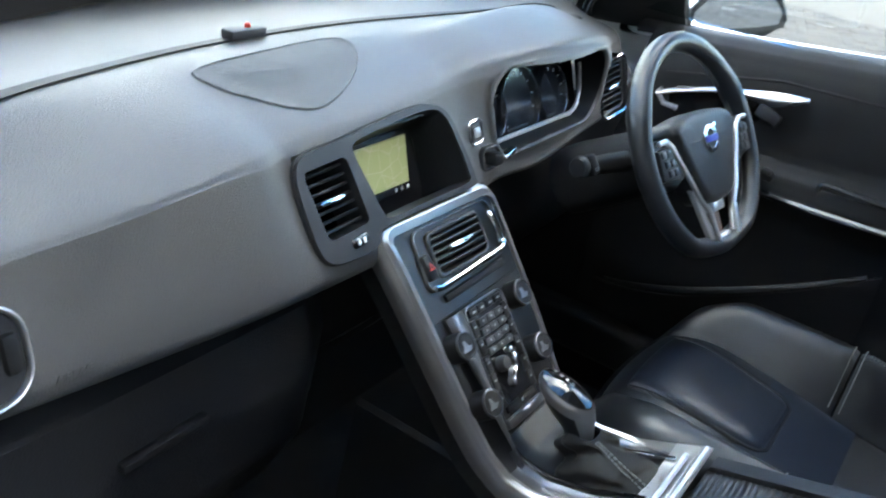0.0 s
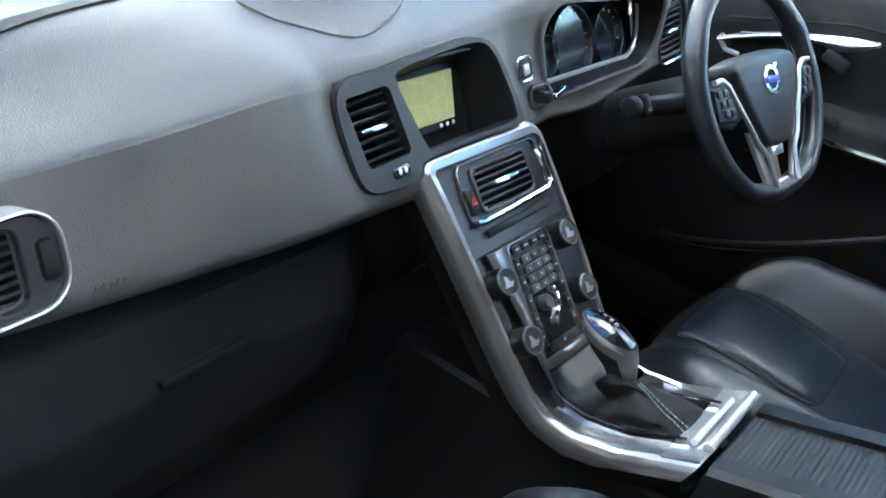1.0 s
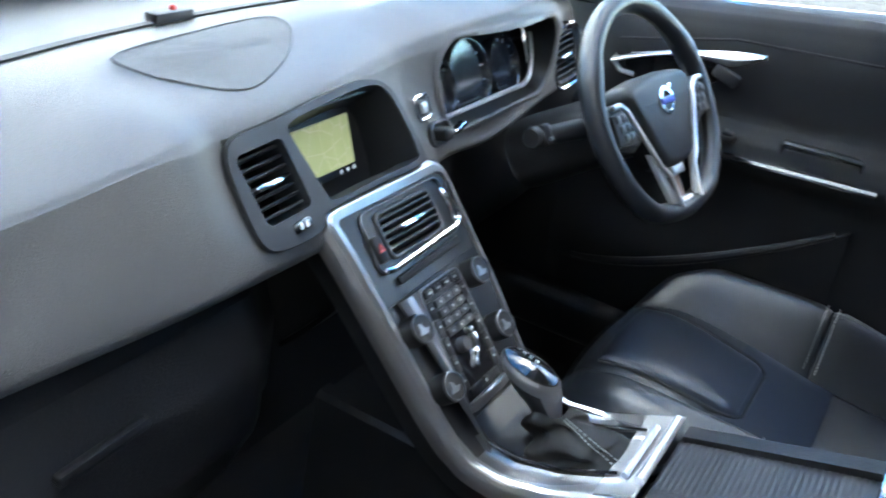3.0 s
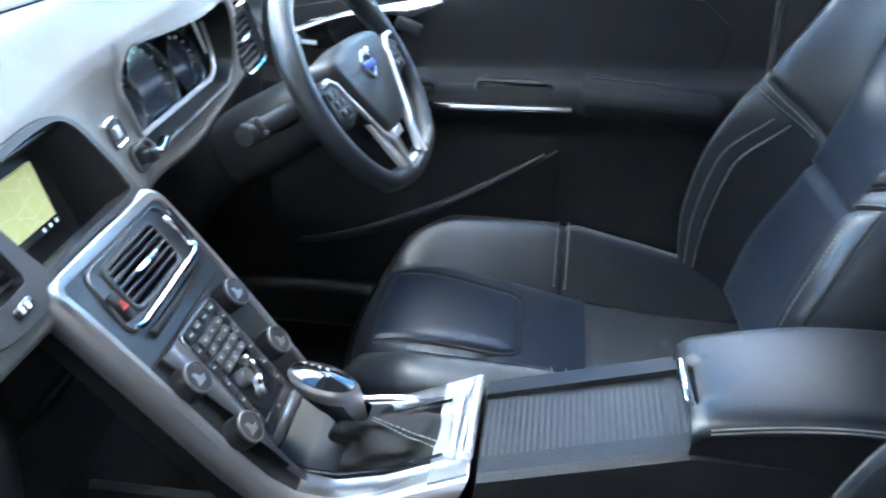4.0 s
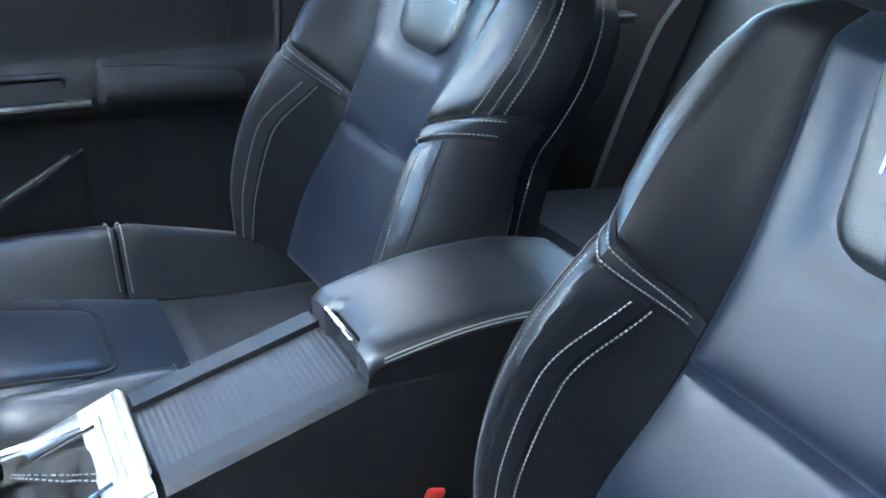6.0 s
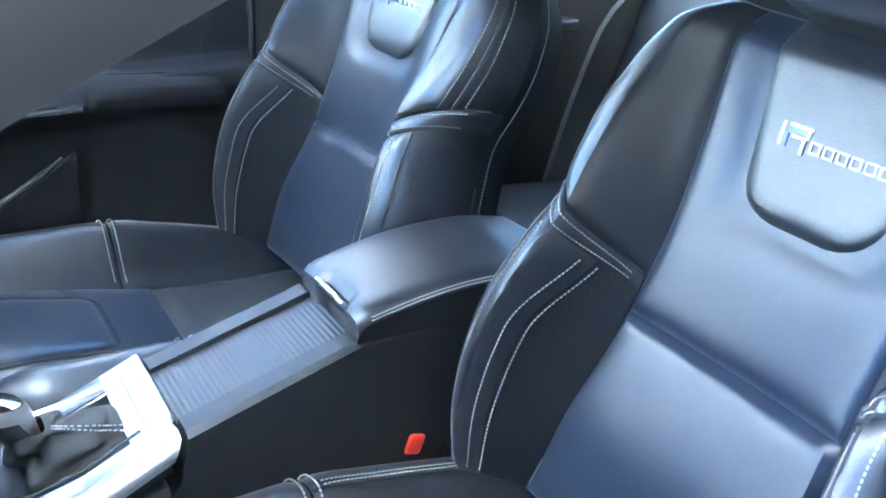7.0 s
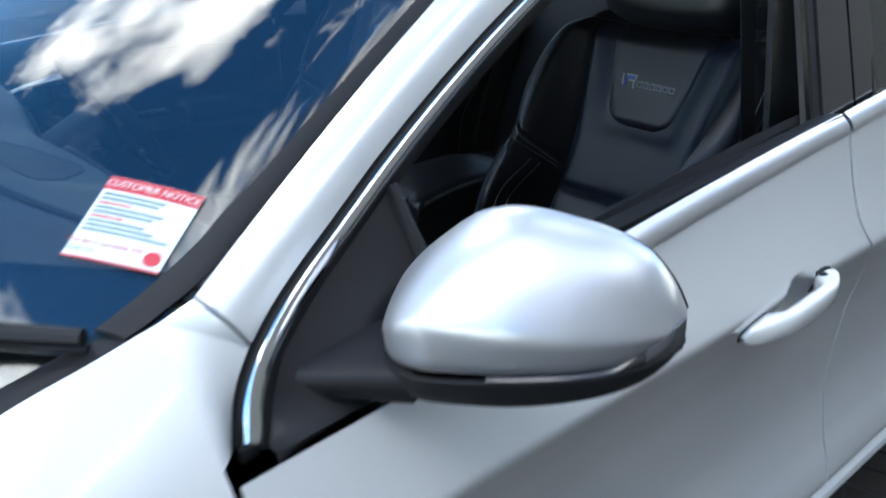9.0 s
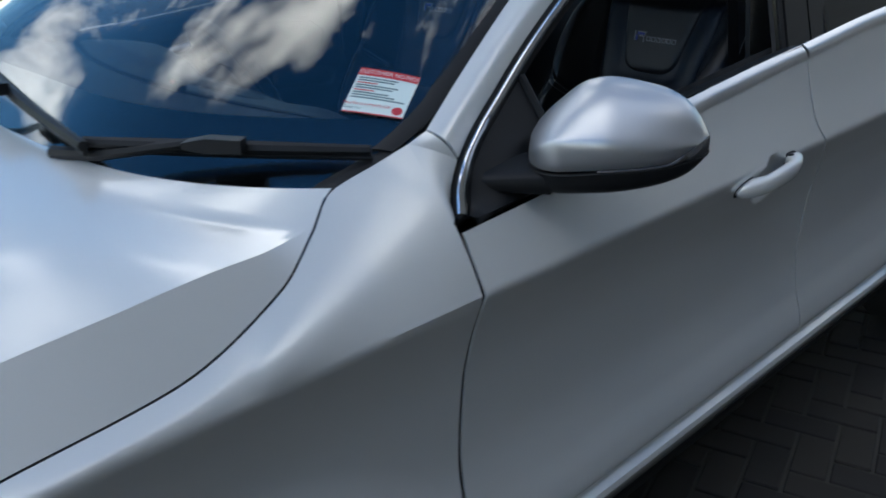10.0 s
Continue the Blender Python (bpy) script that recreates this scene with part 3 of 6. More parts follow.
def mirror_place(u, d, z):
    c, s = math.cos(radians(33)), math.sin(radians(33))
    return Vector((-0.930 - c * u - s * d, 0.428 - s * u + c * d, z))


def mirror_cap_at(s, t):
    u = lerp(M_IN, M_OUT, 0.5 - 0.5 * math.cos(math.pi * s))
    fr, lo, top = M_FRONT(u), M_LOW(u), M_TOP(u)
    cr = min(1.043, lerp(lo, top, 0.55))
    prof = ((fr - 0.006, lo), (fr - 0.001, lo + 0.014), (fr + 0.0012, cr - 0.003), (fr - 0.006, lerp(cr, top, 0.18)), (lerp(-0.03, fr, 0.66), lerp(cr, top, 0.62)), (lerp(-0.03, fr, 0.36), lerp(cr, top, 0.90)), (lerp(-0.03, fr, 0.10), top), (-0.036, top - 0.003), (-0.042, top - 0.012))
    k = t * (len(prof) - 1)
    i = min(int(k), len(prof) - 2)
    f_ = k - i
    g = lambda j: prof[max(0, min(len(prof) - 1, j))]  # noqa: E731
    v = [0.5 * (2 * g(i)[m] + (g(i + 1)[m] - g(i - 1)[m]) * f_ + (2 * g(i - 1)[m] - 5 * g(i)[m] + 4 * g(i + 1)[m] - g(i + 2)[m]) * f_ ** 2 + (3 * g(i)[m] - g(i - 1)[m] - 3 * g(i + 1)[m] + g(i + 2)[m]) * f_ ** 3) for m in (0, 1)]
    return mirror_place(u, v[0], v[1])


def mirror_base_at(s, t):
    u = lerp(M_IN - 0.004, M_OUT + 0.001, 0.5 - 0.5 * math.cos(math.pi * s))
    fr, lo, bot = M_FRONT(clamp(u, -0.128, 0.12)), M_LOW(u), M_BASE(u)
    bot = min(bot, lo - 0.004)
    a = math.pi * t
    d = lerp(-0.036, fr, 0.5 + 0.5 * math.cos(a)) + 0.001 * math.cos(a)
    return mirror_place(u, d, lo - 0.0005 - (lo - bot) * math.sin(a) ** 0.55)


def lowered(b):
    """The driver's mirror, turned down and out a little."""
    o = mirrored(b)
    o.transform(Matrix.Translation((0.025, -0.03, -0.032)))
    return o


for sgn, door in ((-1, front_doors[0]), (1, front_doors[1])):
    side = (lambda b: b) if sgn < 0 else lowered
    under("mirror_cap", side(grid(mirror_cap_at, 48, 36)), SATIN, door, "satin silver mirror cap")
    under("mirror_base", side(grid(mirror_base_at, 40, 16)), BLACK, door, "matt black underside of the mirror")
    b = grid(lambda s, t: mirror_place(lerp(M_IN, M_OUT, s), -0.040, lerp(M_LOW(lerp(M_IN, M_OUT, s)) - 0.004, M_TOP(lerp(M_IN, M_OUT, s)) - 0.011, t)), 24, 8, 0.004)
    under("mirror_back", side(b), BLACK, door)
    b = tube([mirror_place(u, -0.043, M_TOP(u) - 0.010) for u in np.linspace(-0.118, 0.117, 40)], 0.0045, 8)
    under("mirror_rim", side(b), BLACK, door)
    b = grid(lambda s, t: mirror_place(lerp(-0.108, 0.102, s), -0.0425, lerp(M_LOW(lerp(-0.108, 0.102, s)) + 0.006, M_TOP(lerp(-0.108, 0.102, s)) - 0.022, t)), 16, 6, 0.002)
    under("mirror_glass", side(b), MIRROR, door)
    def arm_at(s, t):
        a = 2 * math.pi * t
        sq = lambda v: math.copysign(abs(v) ** 0.5, v)  # noqa: E731
        mid = Vector((-0.797, 0.548, 0.985)).lerp(mirror_place(-0.085, 0.018, 0.984), s)
        along = Vector((-0.02, 0.044, -0.007)) * (1 - 0.15 * s)
        return mid + along * sq(math.cos(a)) + Vector((0, 0, 0.014 + 0.004 * s)) * sq(math.sin(a))
    under("mirror_arm", side(grid(arm_at, 10, 24)), BLACK, door)
    def lens_at(s, t, lift=0.0):
        u = lerp(-0.028, 0.118, s)
        return mirror_place(u, M_FRONT(u) + 0.0005 + lift + 0.0035 * math.sin(math.pi * t), M_LOW(u) - 0.001 + lerp(-0.002, 0.003 + 0.019 * smoothstep(0.60, 1.0, s), t))
    under("indicator_strip", side(grid(lambda s, t: lens_at(0.80 * s, t), 32, 5, 0.002)), SMOKED_LENS, door, "smoked indicator strip along the mirror's edge")
    under("indicator_lens", side(grid(lambda s, t: lens_at(lerp(0.805, 1.0, s), t, 0.0006), 12, 5, 0.002)), CLEAR_LENS, door, "clear indicator lens at the mirror's corner")
    b = tube([mirror_place(u, M_FRONT(u) + 0.0016, M_LOW(u) - 0.0035) for u in np.linspace(-0.122, 0.117, 40)], 0.0016, 6)
    under("cap_joint", side(b), RUBBER, door)

# inner door cards
def card_at(s, t):
    y = lerp(0.46, -0.385, s)
    prof_z = (1.005, 0.995, 0.965, 0.93, 0.88, 0.83, 0.815, 0.805, 0.78, 0.755, 0.73, 0.68, 0.60, 0.54, 0.46, 0.40)
    bulge = smoothstep(0.30, 0.05, y) * 0.4 + 0.6
    prof_x = (0.775, 0.755, 0.735, 0.722, 0.716, 0.712, 0.700, 0.688, 0.680, 0.684, 0.700, 0.705, 0.700, 0.690, 0.700, 0.715)
    k = t * (len(prof_z) - 1)
    i = min(int(k), len(prof_z) - 2)
    z = lerp(prof_z[i], prof_z[i + 1], k - i) + (BELT(y) + 0.012 - 1.005) * (1 - t) ** 1.5
    x = lerp(prof_x[i], prof_x[i + 1], k - i)
    return Vector((x, y, z))


for sgn, door in ((1, front_doors[1]), (-1, front_doors[0])):
    side = (lambda b: b) if sgn > 0 else mirrored
    card = wpart("door_card", side(grid(card_at, 40, 45, 0.012)), DOOR_TRIM, car, "black moulded door lining")
    b = tube([(0.672, lerp(0.33, -0.078, s), 0.768 + 0.011 * s) for s in np.linspace(0, 1, 16)], 0.0065, 8)
    under("strip", side(b), CHROME, card, "bright metal strip along the armrest")
    def pad_at(s, t):
        prof = ((0.716, 0.842), (0.706, 0.836), (0.686, 0.822), (0.674, 0.806), (0.670, 0.792), (0.674, 0.776), (0.688, 0.760), (0.702, 0.748), (0.716, 0.740))
        k = t * 8
        i = min(int(k), 7)
        end = 1 - 0.6 * smoothstep(0.10, 0.0, s) - 0.35 * smoothstep(0.85, 1.0, s)
        return Vector((lerp(0.716, lerp(prof[i][0], prof[i + 1][0], k - i), end), lerp(-0.075, -0.345, s) + 0.020 * (t - 0.5) * smoothstep(0.4, 0.0, s), lerp(prof[i][1], prof[i + 1][1], k - i) - 0.010 * s))
    under("armrest_pad", side(grid(pad_at, 30, 24)), DOOR_TRIM, card, "smooth armrest pad")
    under("pad_seam", side(tube([pad_at(s, 0.19) + Vector((-0.001, 0, 0.001)) for s in np.linspace(0.08, 0.95, 24)], 0.0012, 6)), GREY, card)
    if sgn < 0:
        continue
    bar_top, bar_h = spline((0, 0.1, 0.4, 0.6, 0.86, 1.0), (0.882, 0.893, 0.918, 0.929, 0.941, 0.944)), spline((0, 0.5, 0.66, 0.80, 0.92, 1.0), (0.009, 0.009, 0.017, 0.026, 0.016, 0.004))
    b = grid(lambda s, t: Vector((0.700 - 0.010 * math.sin(math.pi * t), lerp(0.402, 0.145, s), bar_top(s) - bar_h(s) * t)), 28, 6, 0.006)
    under("pull_trim", side(b), SILVER, card, "brushed silver bar above the door opener")
    b = tube([(0.699, 0.395, 0.887), (0.699, 0.402, 0.880), (0.700, 0.386, 0.862), (0.702, 0.36, 0.860)], 0.0045, 8)
    under("opener_bezel", side(b), SILVER, card)
    b = rbox((0.012, 0.046, 0.024), 0.006, 3, pose(0.696, 0.200, 0.898, 20, 0, 0))
    under("opener", side(b), GREY, card)
    under("opener_recess", side(prism(rrect(-0.085, -0.026, 0.085, 0.026, 0.020, 5), 0.004, 0.001, 1, pose(0.7035, 0.295, 0.888, 0, 0, 0) @ pose(0, 0, 0, 0, 0, -90) @ pose(0, 0, 0, 0, -12, 0))), GLOSS, card)
    b = rbox((0.03, 0.13, 0.012), 0.004, 2, pose(0.687, 0.22, 0.800))
    under("switch_plate", side(b), BLACK, card)
    for i, y in enumerate((0.25, 0.225, 0.195, 0.17)):
        under("window_switch", side(rbox((0.018, 0.018, 0.008), 0.003, 2, pose(0.684, y, 0.808, 12))), GREY, card)
    cup_pose = pose(0.688, 0.018, 0.801, 0, 0, -90)
    under("pull_cup", side(prism(rrect(-0.060, -0.013, 0.060, 0.013, 0.006, 4), 0.004, 0.0005, 1, cup_pose)), GLOSS, card)
    under("cup_rim", side(ring(rrect(-0.067, -0.019, 0.067, 0.019, 0.010, 4), rrect(-0.059, -0.012, 0.059, 0.012, 0.005, 4), 0.014, 0.004, cup_pose @ pose(0, -0.004, 0))), PLASTIC, card)
    b = grid(lambda s, t: Vector((0.690 - 0.035 * math.sin(math.pi * clamp(s * 1.02)) ** 0.7 * (1 - 0.6 * t), lerp(0.42, -0.06, s), lerp(lerp(0.485, 0.70, s ** 1.4), 0.42, t))), 24, 8, 0.008)
    under("door_pocket", side(b), DOOR_TRIM, card)
    b = tube([(0.688 - 0.030 * math.sin(math.pi * s) ** 0.7, lerp(0.42, -0.06, s), lerp(0.490, 0.703, s ** 1.4)) for s in np.linspace(0.04, 0.96, 24)], 0.0095, 10, taper=lambda t: 0.35 + 0.65 * math.sin(math.pi * clamp(t, 0.04, 0.96)) ** 0.6)
    under("pocket_lip", side(b), PLASTIC, card)
    contour = [(0.40, 0.915), (0.20, 0.955), (-0.10, 0.965), (-0.27, 0.955), (-0.315, 0.92), (-0.30, 0.845)]
    b = tube([(0.7125 + 0.17 * max(0, z - 0.93), y, z) for y, z in contour], 0.0022, 6)
    under("panel_seam", side(b), RUBBER, card)
    b = tube([(0.700, -0.386, 0.42), (0.702, -0.388, 0.70), (0.722, -0.392, 0.93), (0.765, -0.400, 1.02)], 0.005, 8)
    under("edge_seal", side(b), GREY, card)

# sills and footwell sides
both("side_lining", rbox((0.02, 1.45, 0.34), 0.006, 2, pose(-0.752, 0.22, 0.27)), PLASTIC)
both("door_sill", rbox((0.10, 1.15, 0.10), 0.02, 3, pose(-0.73, 0.10, 0.345)), PLASTIC)
both("kick_panel", rbox((0.03, 0.40, 0.52), 0.01, 2, pose(-0.735, 0.66, 0.56)), PLASTIC)
# ---------------------------------------------------------------- dashboard
dashboard = thing("dashboard", "dark grey soft-touch dashboard, paler where daylight falls on its top", "dashboard", (0, 0.6, 0.80))
FACE_Y = spline((-0.72, -0.52, -0.25, -0.10, 0.10, 0.25, 0.45, 0.62, 0.72), (0.43, 0.405, 0.388, 0.388, 0.405, 0.42, 0.425, 0.44, 0.46))
LOW_Z = spline((-0.72, -0.40, -0.12, 0.10, 0.16, 0.30, 0.50, 0.72), (0.830, 0.822, 0.815, 0.82, 0.835, 0.822, 0.845, 0.85))
TOP_Z = spline((-0.72, -0.40, -0.10, 0.10, 0.22, 0.37, 0.52, 0.60, 0.72), (0.948, 0.953, 0.960, 0.972, 0.990, 1.000, 0.985, 0.962, 0.95))
CREST_Z = spline((-0.72, -0.57, -0.42, -0.33, -0.25, -0.10, 0.1), (0.928, 0.937, 0.948, 0.958, 0.967, 0.975, 0.98))
BROW = spline((-0.72, 0.10, 0.20, 0.37, 0.54, 0.62, 0.72), (0.0, 0.0, 0.02, 0.045, 0.03, 0.0, 0.0))


def dash_at(s, t):
    """s across from door to door, t from the lower lip over the crest to the foot of the windscreen."""
    x = lerp(-0.735, 0.735, s)
    fy, lz, tz, br = FACE_Y(x), LOW_Z(x), TOP_Z(x), BROW(x)
    pk = 0.013 * smoothstep(-0.27, -0.215, x) * smoothstep(0.24, 0.07, x)
    slot = wind_base(clamp(x / 0.757, -0.97, 0.97)).y
    cz, w = CREST_Z(x), smoothstep(-0.34, -0.20, x)
    crest = [(lerp(fy + a, fy + c - br * e + pk * g, w), lerp(cz + b, tz + d, w)) for a, b, c, d, e, g in ((0.035, -0.017, 0.038, -0.030, 1, 1), (0.042, -0.004, 0.050, -0.004, 1, 1), (0.058, 0.005, 0.072, 0.010, 1, 1), (0.115, 0.026, 0.14, 0.024, 0.4, 0))]
    pts = ((fy + 0.060, lz - 0.030), (fy + 0.020, lz - 0.012), (fy, lz + 0.002), (fy + 0.004, lz + 0.03),
           *crest, (max(fy + 0.18, 0.60 - 0.05 * x * x), 1.003), (max(fy + 0.2, slot - 0.25), 1.000), (max(fy + 0.24, slot - 0.10), 0.990), (slot - 0.012, 0.978))
    k = t * (len(pts) - 1)
    i = min(int(k), len(pts) - 2)
    j0, j3 = max(i - 1, 0), min(i + 2, len(pts) - 1)
    f = k - i
    def cr(a, b, c, d):
        return 0.5 * (2 * b + (c - a) * f + (2 * a - 5 * b + 4 * c - d) * f * f + (3 * b - a - 3 * c + d) * f ** 3)
    y = cr(pts[j0][0], pts[i][0], pts[i + 1][0], pts[j3][0])
    z = cr(pts[j0][1], pts[i][1], pts[i + 1][1], pts[j3][1])
    return Vector((x, y, z))


POD_POSE = pose(0, 0.386, 0.835, -27)         # local x across, y into the dash, z up its face
CLUSTER = (0.166, 0.498, 0.862, 0.982)
DVENT = (0.525, 0.605, 0.855, 0.945)
PVENT = (-0.735, -0.545, 0.848, 0.912)


def dash_hole(s, t):
    p = dash_at(s, t)
    if t > 0.62:
        return False
    q = POD_POSE.inverted() @ p
    if -0.208 < q.x - 0.04 * (0.07 - q.z) * (1 if q.x < 0 else 0) < 0.054 + 0.25 * (0.115 - q.z) and 0.012 < q.z < 0.128:
        return True
    a, b, c, d = CLUSTER
    if math.hypot(max(0, abs(p.x - (a + b) / 2) - (b - a) / 2 + 0.05), max(0, abs(p.z - (c + d) / 2) - (d - c) / 2 + 0.05)) < 0.050:
        return True
    return any(a + 0.004 < p.x < b - 0.004 and c + 0.004 < p.z < d - 0.004 for a, b, c, d in (DVENT, PVENT))


wpart("upper_moulding", grid(dash_at, 420, 240, skip=dash_hole), DASH, dashboard)


def dash_top_z(x, y):
    return min((abs(dash_at((x + 0.735) / 1.47, t).y - y), dash_at((x + 0.735) / 1.47, t).z) for t in np.linspace(0.5, 0.95, 120))[1]


def slot_at(s, t):
    x = lerp(-0.66, 0.66, s)
    y = 0.648 - 0.30 * min(x * x, 0.27) + lerp(-0.006, 0.006, t)
    return Vector((x, y, dash_top_z(x, y) + 0.0025))


wpart("defroster_slot", grid(slot_at, 40, 1, 0.004), RUBBER, dashboard, "narrow black demister slot")
sen = wpart("sensor_block", rbox((0.055, 0.022, 0.012), 0.003, 2, pose(-0.09, 0.646, 1.010)), GREY, dashboard)
under("sensor_light", lathe([(0.004, 0), (0.004, 0.004), (0.002, 0.006)], 12, pose(-0.085, 0.646, 1.015)), RED, sen)
# loudspeaker grille on the top
GR = [(-0.228, 0.578), (-0.10, 0.596), (0.005, 0.600), (0.028, 0.580), (0.005, 0.545), (-0.06, 0.505), (-0.135, 0.484), (-0.185, 0.520)]


def outline_smooth(pts, n=6):
    out_ = []
    m = len(pts)
    for i in range(m):
        a, b, c, d = (Vector(pts[(i + k) % m]) for k in (-1, 0, 1, 2))
        for j in range(n):
            f = j / n
            out_.append(0.5 * (2 * b + (c - a) * f + (2 * a - 5 * b + 4 * c - d) * f * f + (3 * b - a - 3 * c + d) * f ** 3))
    return out_


GRO = outline_smooth(GR)
gc = sum(GRO, Vector((0, 0))) / len(GRO)
bm = bmesh.new()
rows = []
for k in (1.0, 0.985, 0.96, 0.7, 0.4, 0.0):
    rows.append([bm.verts.new((gc.x + (p.x - gc.x) * k, gc.y + (p.y - gc.y) * k, dash_top_z(gc.x + (p.x - gc.x) * k, gc.y + (p.y - gc.y) * k) + {1.0: 0.0, 0.985: 0.002, 0.96: 0.0005}.get(k, 0.001))) for p in GRO])
for a, b in zip(rows, rows[1:]):
    for i in range(len(GRO)):
        bm.faces.new((a[i], a[(i + 1) % len(GRO)], b[(i + 1) % len(GRO)], b[i]))
MESH = material("speaker_mesh", (0.05, 0.052, 0.055), 0.5, grain=1.0, size=900, cells=True)
wpart("speaker_grille", bm, MESH, dashboard, "fine perforated loudspeaker grille")
# glove box and lower panels
def lower_at(s, t):
    x = lerp(-0.72, -0.12, s)
    prof = ((0.465, 0.798), (0.425, 0.775), (0.405, 0.70), (0.415, 0.60), (0.47, 0.50), (0.60, 0.46))
    k = t * 5
    i = min(int(k), 4)
    return Vector((x, lerp(prof[i][0], prof[i + 1][0], k - i) + 0.05 * smoothstep(-0.2, -0.12, x), lerp(prof[i][1], prof[i + 1][1], k - i)))


wpart("glove_box", grid(lower_at, 24, 30, 0.008), PLASTIC, dashboard)
wpart("glove_box_latch", rbox((0.10, 0.012, 0.014), 0.004, 2, pose(-0.40, 0.404, 0.715, 0, -4, 0)), BLACK, dashboard)
wpart("lower_panel", grid(lambda s, t: Vector((lerp(0.10, 0.72, s), lerp(0.47, 0.52, t) + 0.12 * t * t - 0.03 * math.sin(math.pi * t), lerp(0.83, 0.47, t))), 20, 14, 0.008), PLASTIC, dashboard)
lettering("airbag_mark", "AIRBAG", 0.0066, pose(-0.492, 0.4014, 0.8425, 80, 0, -3.4), DASH, dashboard, 0.0006)


def vent(parent, x0, x1, z0, z1, at, slats=6, frame_mat=GREY, lean=-12):
    """An air vent: frame, dark duct, slats and a bright tab, in the x and z of the pose."""
    v = wpart("air_vent", ring(rrect(x0, z0, x1, z1, 0.012), rrect(x0 + 0.006, z0 + 0.006, x1 - 0.006, z1 - 0.006, 0.008), 0.05, 0.002, at), frame_mat, parent)
    under("duct", prism(rrect(x0 + 0.002, z0 + 0.002, x1 - 0.002, z1 - 0.002, 0.008), 0.003, 0, 1, at @ pose(0, 0.045, 0)), GLOSS, v)
    for i in range(slats):
        z = lerp(z0 + 0.008, z1 - 0.008, (i + 0.5) / slats)
        under("slat", rbox((x1 - x0 - 0.010, 0.022, 0.0036), 0.0012, 1, at @ pose((x0 + x1) / 2, 0.012, z, lean)), POD_GREY, v)
    under("tab", rbox(((x1 - x0) * 0.42, 0.012, 0.0055), 0.002, 2, at @ pose((x0 + x1) / 2, 0.001, (z0 + z1) / 2, lean)), CHROME, v)
    return v


# screen pod
def plate(outer, holes, depth, bevel, at):
    """A plate with openings: the front face in the pose's x and z, with rounded edges."""
    b = bmesh.new()
    edges = []
    for loop in [outer] + holes:
        vs_ = [b.verts.new((p[0], 0, p[1])) for p in loop]
        edges += [b.edges.new((vs_[i], vs_[(i + 1) % len(vs_)])) for i in range(len(vs_))]
    bmesh.ops.triangle_fill(b, use_beauty=True, use_dissolve=False, edges=edges)
    rim_edges = [e for e in b.edges if len(e.link_faces) == 1]
    rows_ = {}
    steps = ((0.0, 0.0), (bevel * 0.7, bevel * 0.3), (bevel, bevel), (bevel, depth))
    # the front face shrinks a little and walls run back from it
    link = {}
    for e in rim_edges:
        for v in e.verts:
            link.setdefault(v, []).append(e)
    for v in list(link):
        rows_[v] = [v] + [b.verts.new((v.co.x, y, v.co.z)) for _, y in steps[1:]]
    for e in rim_edges:
        a, c = e.verts
        for i in range(3):
            b.faces.new((rows_[a][i], rows_[c][i], rows_[c][i + 1], rows_[a][i + 1]))
    bmesh.ops.recalc_face_normals(b, faces=b.faces)
    b.transform(at)
    return b


pod_pose = POD_POSE
pod_out = [tuple(p) for p in outline_smooth([(-0.218, 0.108), (-0.219, 0.070), (-0.213, 0.026), (-0.196, 0.008), (-0.150, 0.004), (-0.122, 0.009), (-0.108, 0.022), (-0.02, 0.025), (0.074, 0.025), (0.084, 0.036), (0.072, 0.085), (0.056, 0.124), (0.020, 0.141), (-0.05, 0.140), (-0.137, 0.131), (-0.200, 0.126)], 6)]
scr_open = [tuple(p) for p in outline_smooth([(-0.127, 0.112), (-0.119, 0.124), (-0.07, 0.130), (0.018, 0.1345), (0.049, 0.121), (0.065, 0.080), (0.072, 0.046), (0.064, 0.032), (-0.02, 0.031), (-0.088, 0.030), (-0.103, 0.038), (-0.114, 0.070)], 6)]
vent_open = rrect(-0.196, 0.034, -0.128, 0.112, 0.008, 4, -0.17)
vent_open = [(x - 0.0, z + 0.06 * (x + 0.16)) for x, z in vent_open]
pod = wpart("screen_pod", plate(pod_out, [scr_open, vent_open], 0.03, 0.004, pod_pose @ pose(0, -0.006, 0)), POD_GREY, dashboard, "grey pod with an air vent and a navigation screen")
under("pod_joint", tube([pod_pose @ Vector((x, 0.001, z)) for x, z in pod_out], 0.0022, 6, True), RUBBER, pod)
under("thumbwheel", rbox((0.028, 0.010, 0.013), 0.005, 3, pod_pose @ pose(-0.152, -0.005, 0.021, 0, -8)), GLOSS, pod)
for k in (-0.006, 0.003):
    under("mark", rbox((0.005, 0.002, 0.007), 0.001, 1, pod_pose @ pose(-0.152 + k, -0.0102, 0.021)), WHITE, pod)
vent(dashboard, -0.208, -0.118, 0.028, 0.118, pod_pose @ Matrix(((1, 0, -0.17, 0.006), (0, 1, 0, 0.004), (0.04, 0, 1, 0.004), (0, 0, 0, 1))), 7)
# recess round the screen
def recess_at(s, t):
    k = int(round(s * len(scr_open))) % len(scr_open)
    x, z = scr_open[k]
    cx_, cz_ = -0.035, 0.066
    a, b = Vector((x, -0.003, z)), Vector((cx_ + (x - cx_) * 0.80 - 0.012, 0.085, cz_ + (z - cz_) * 0.92 - 0.024))
    return pod_pose @ a.lerp(b, t)


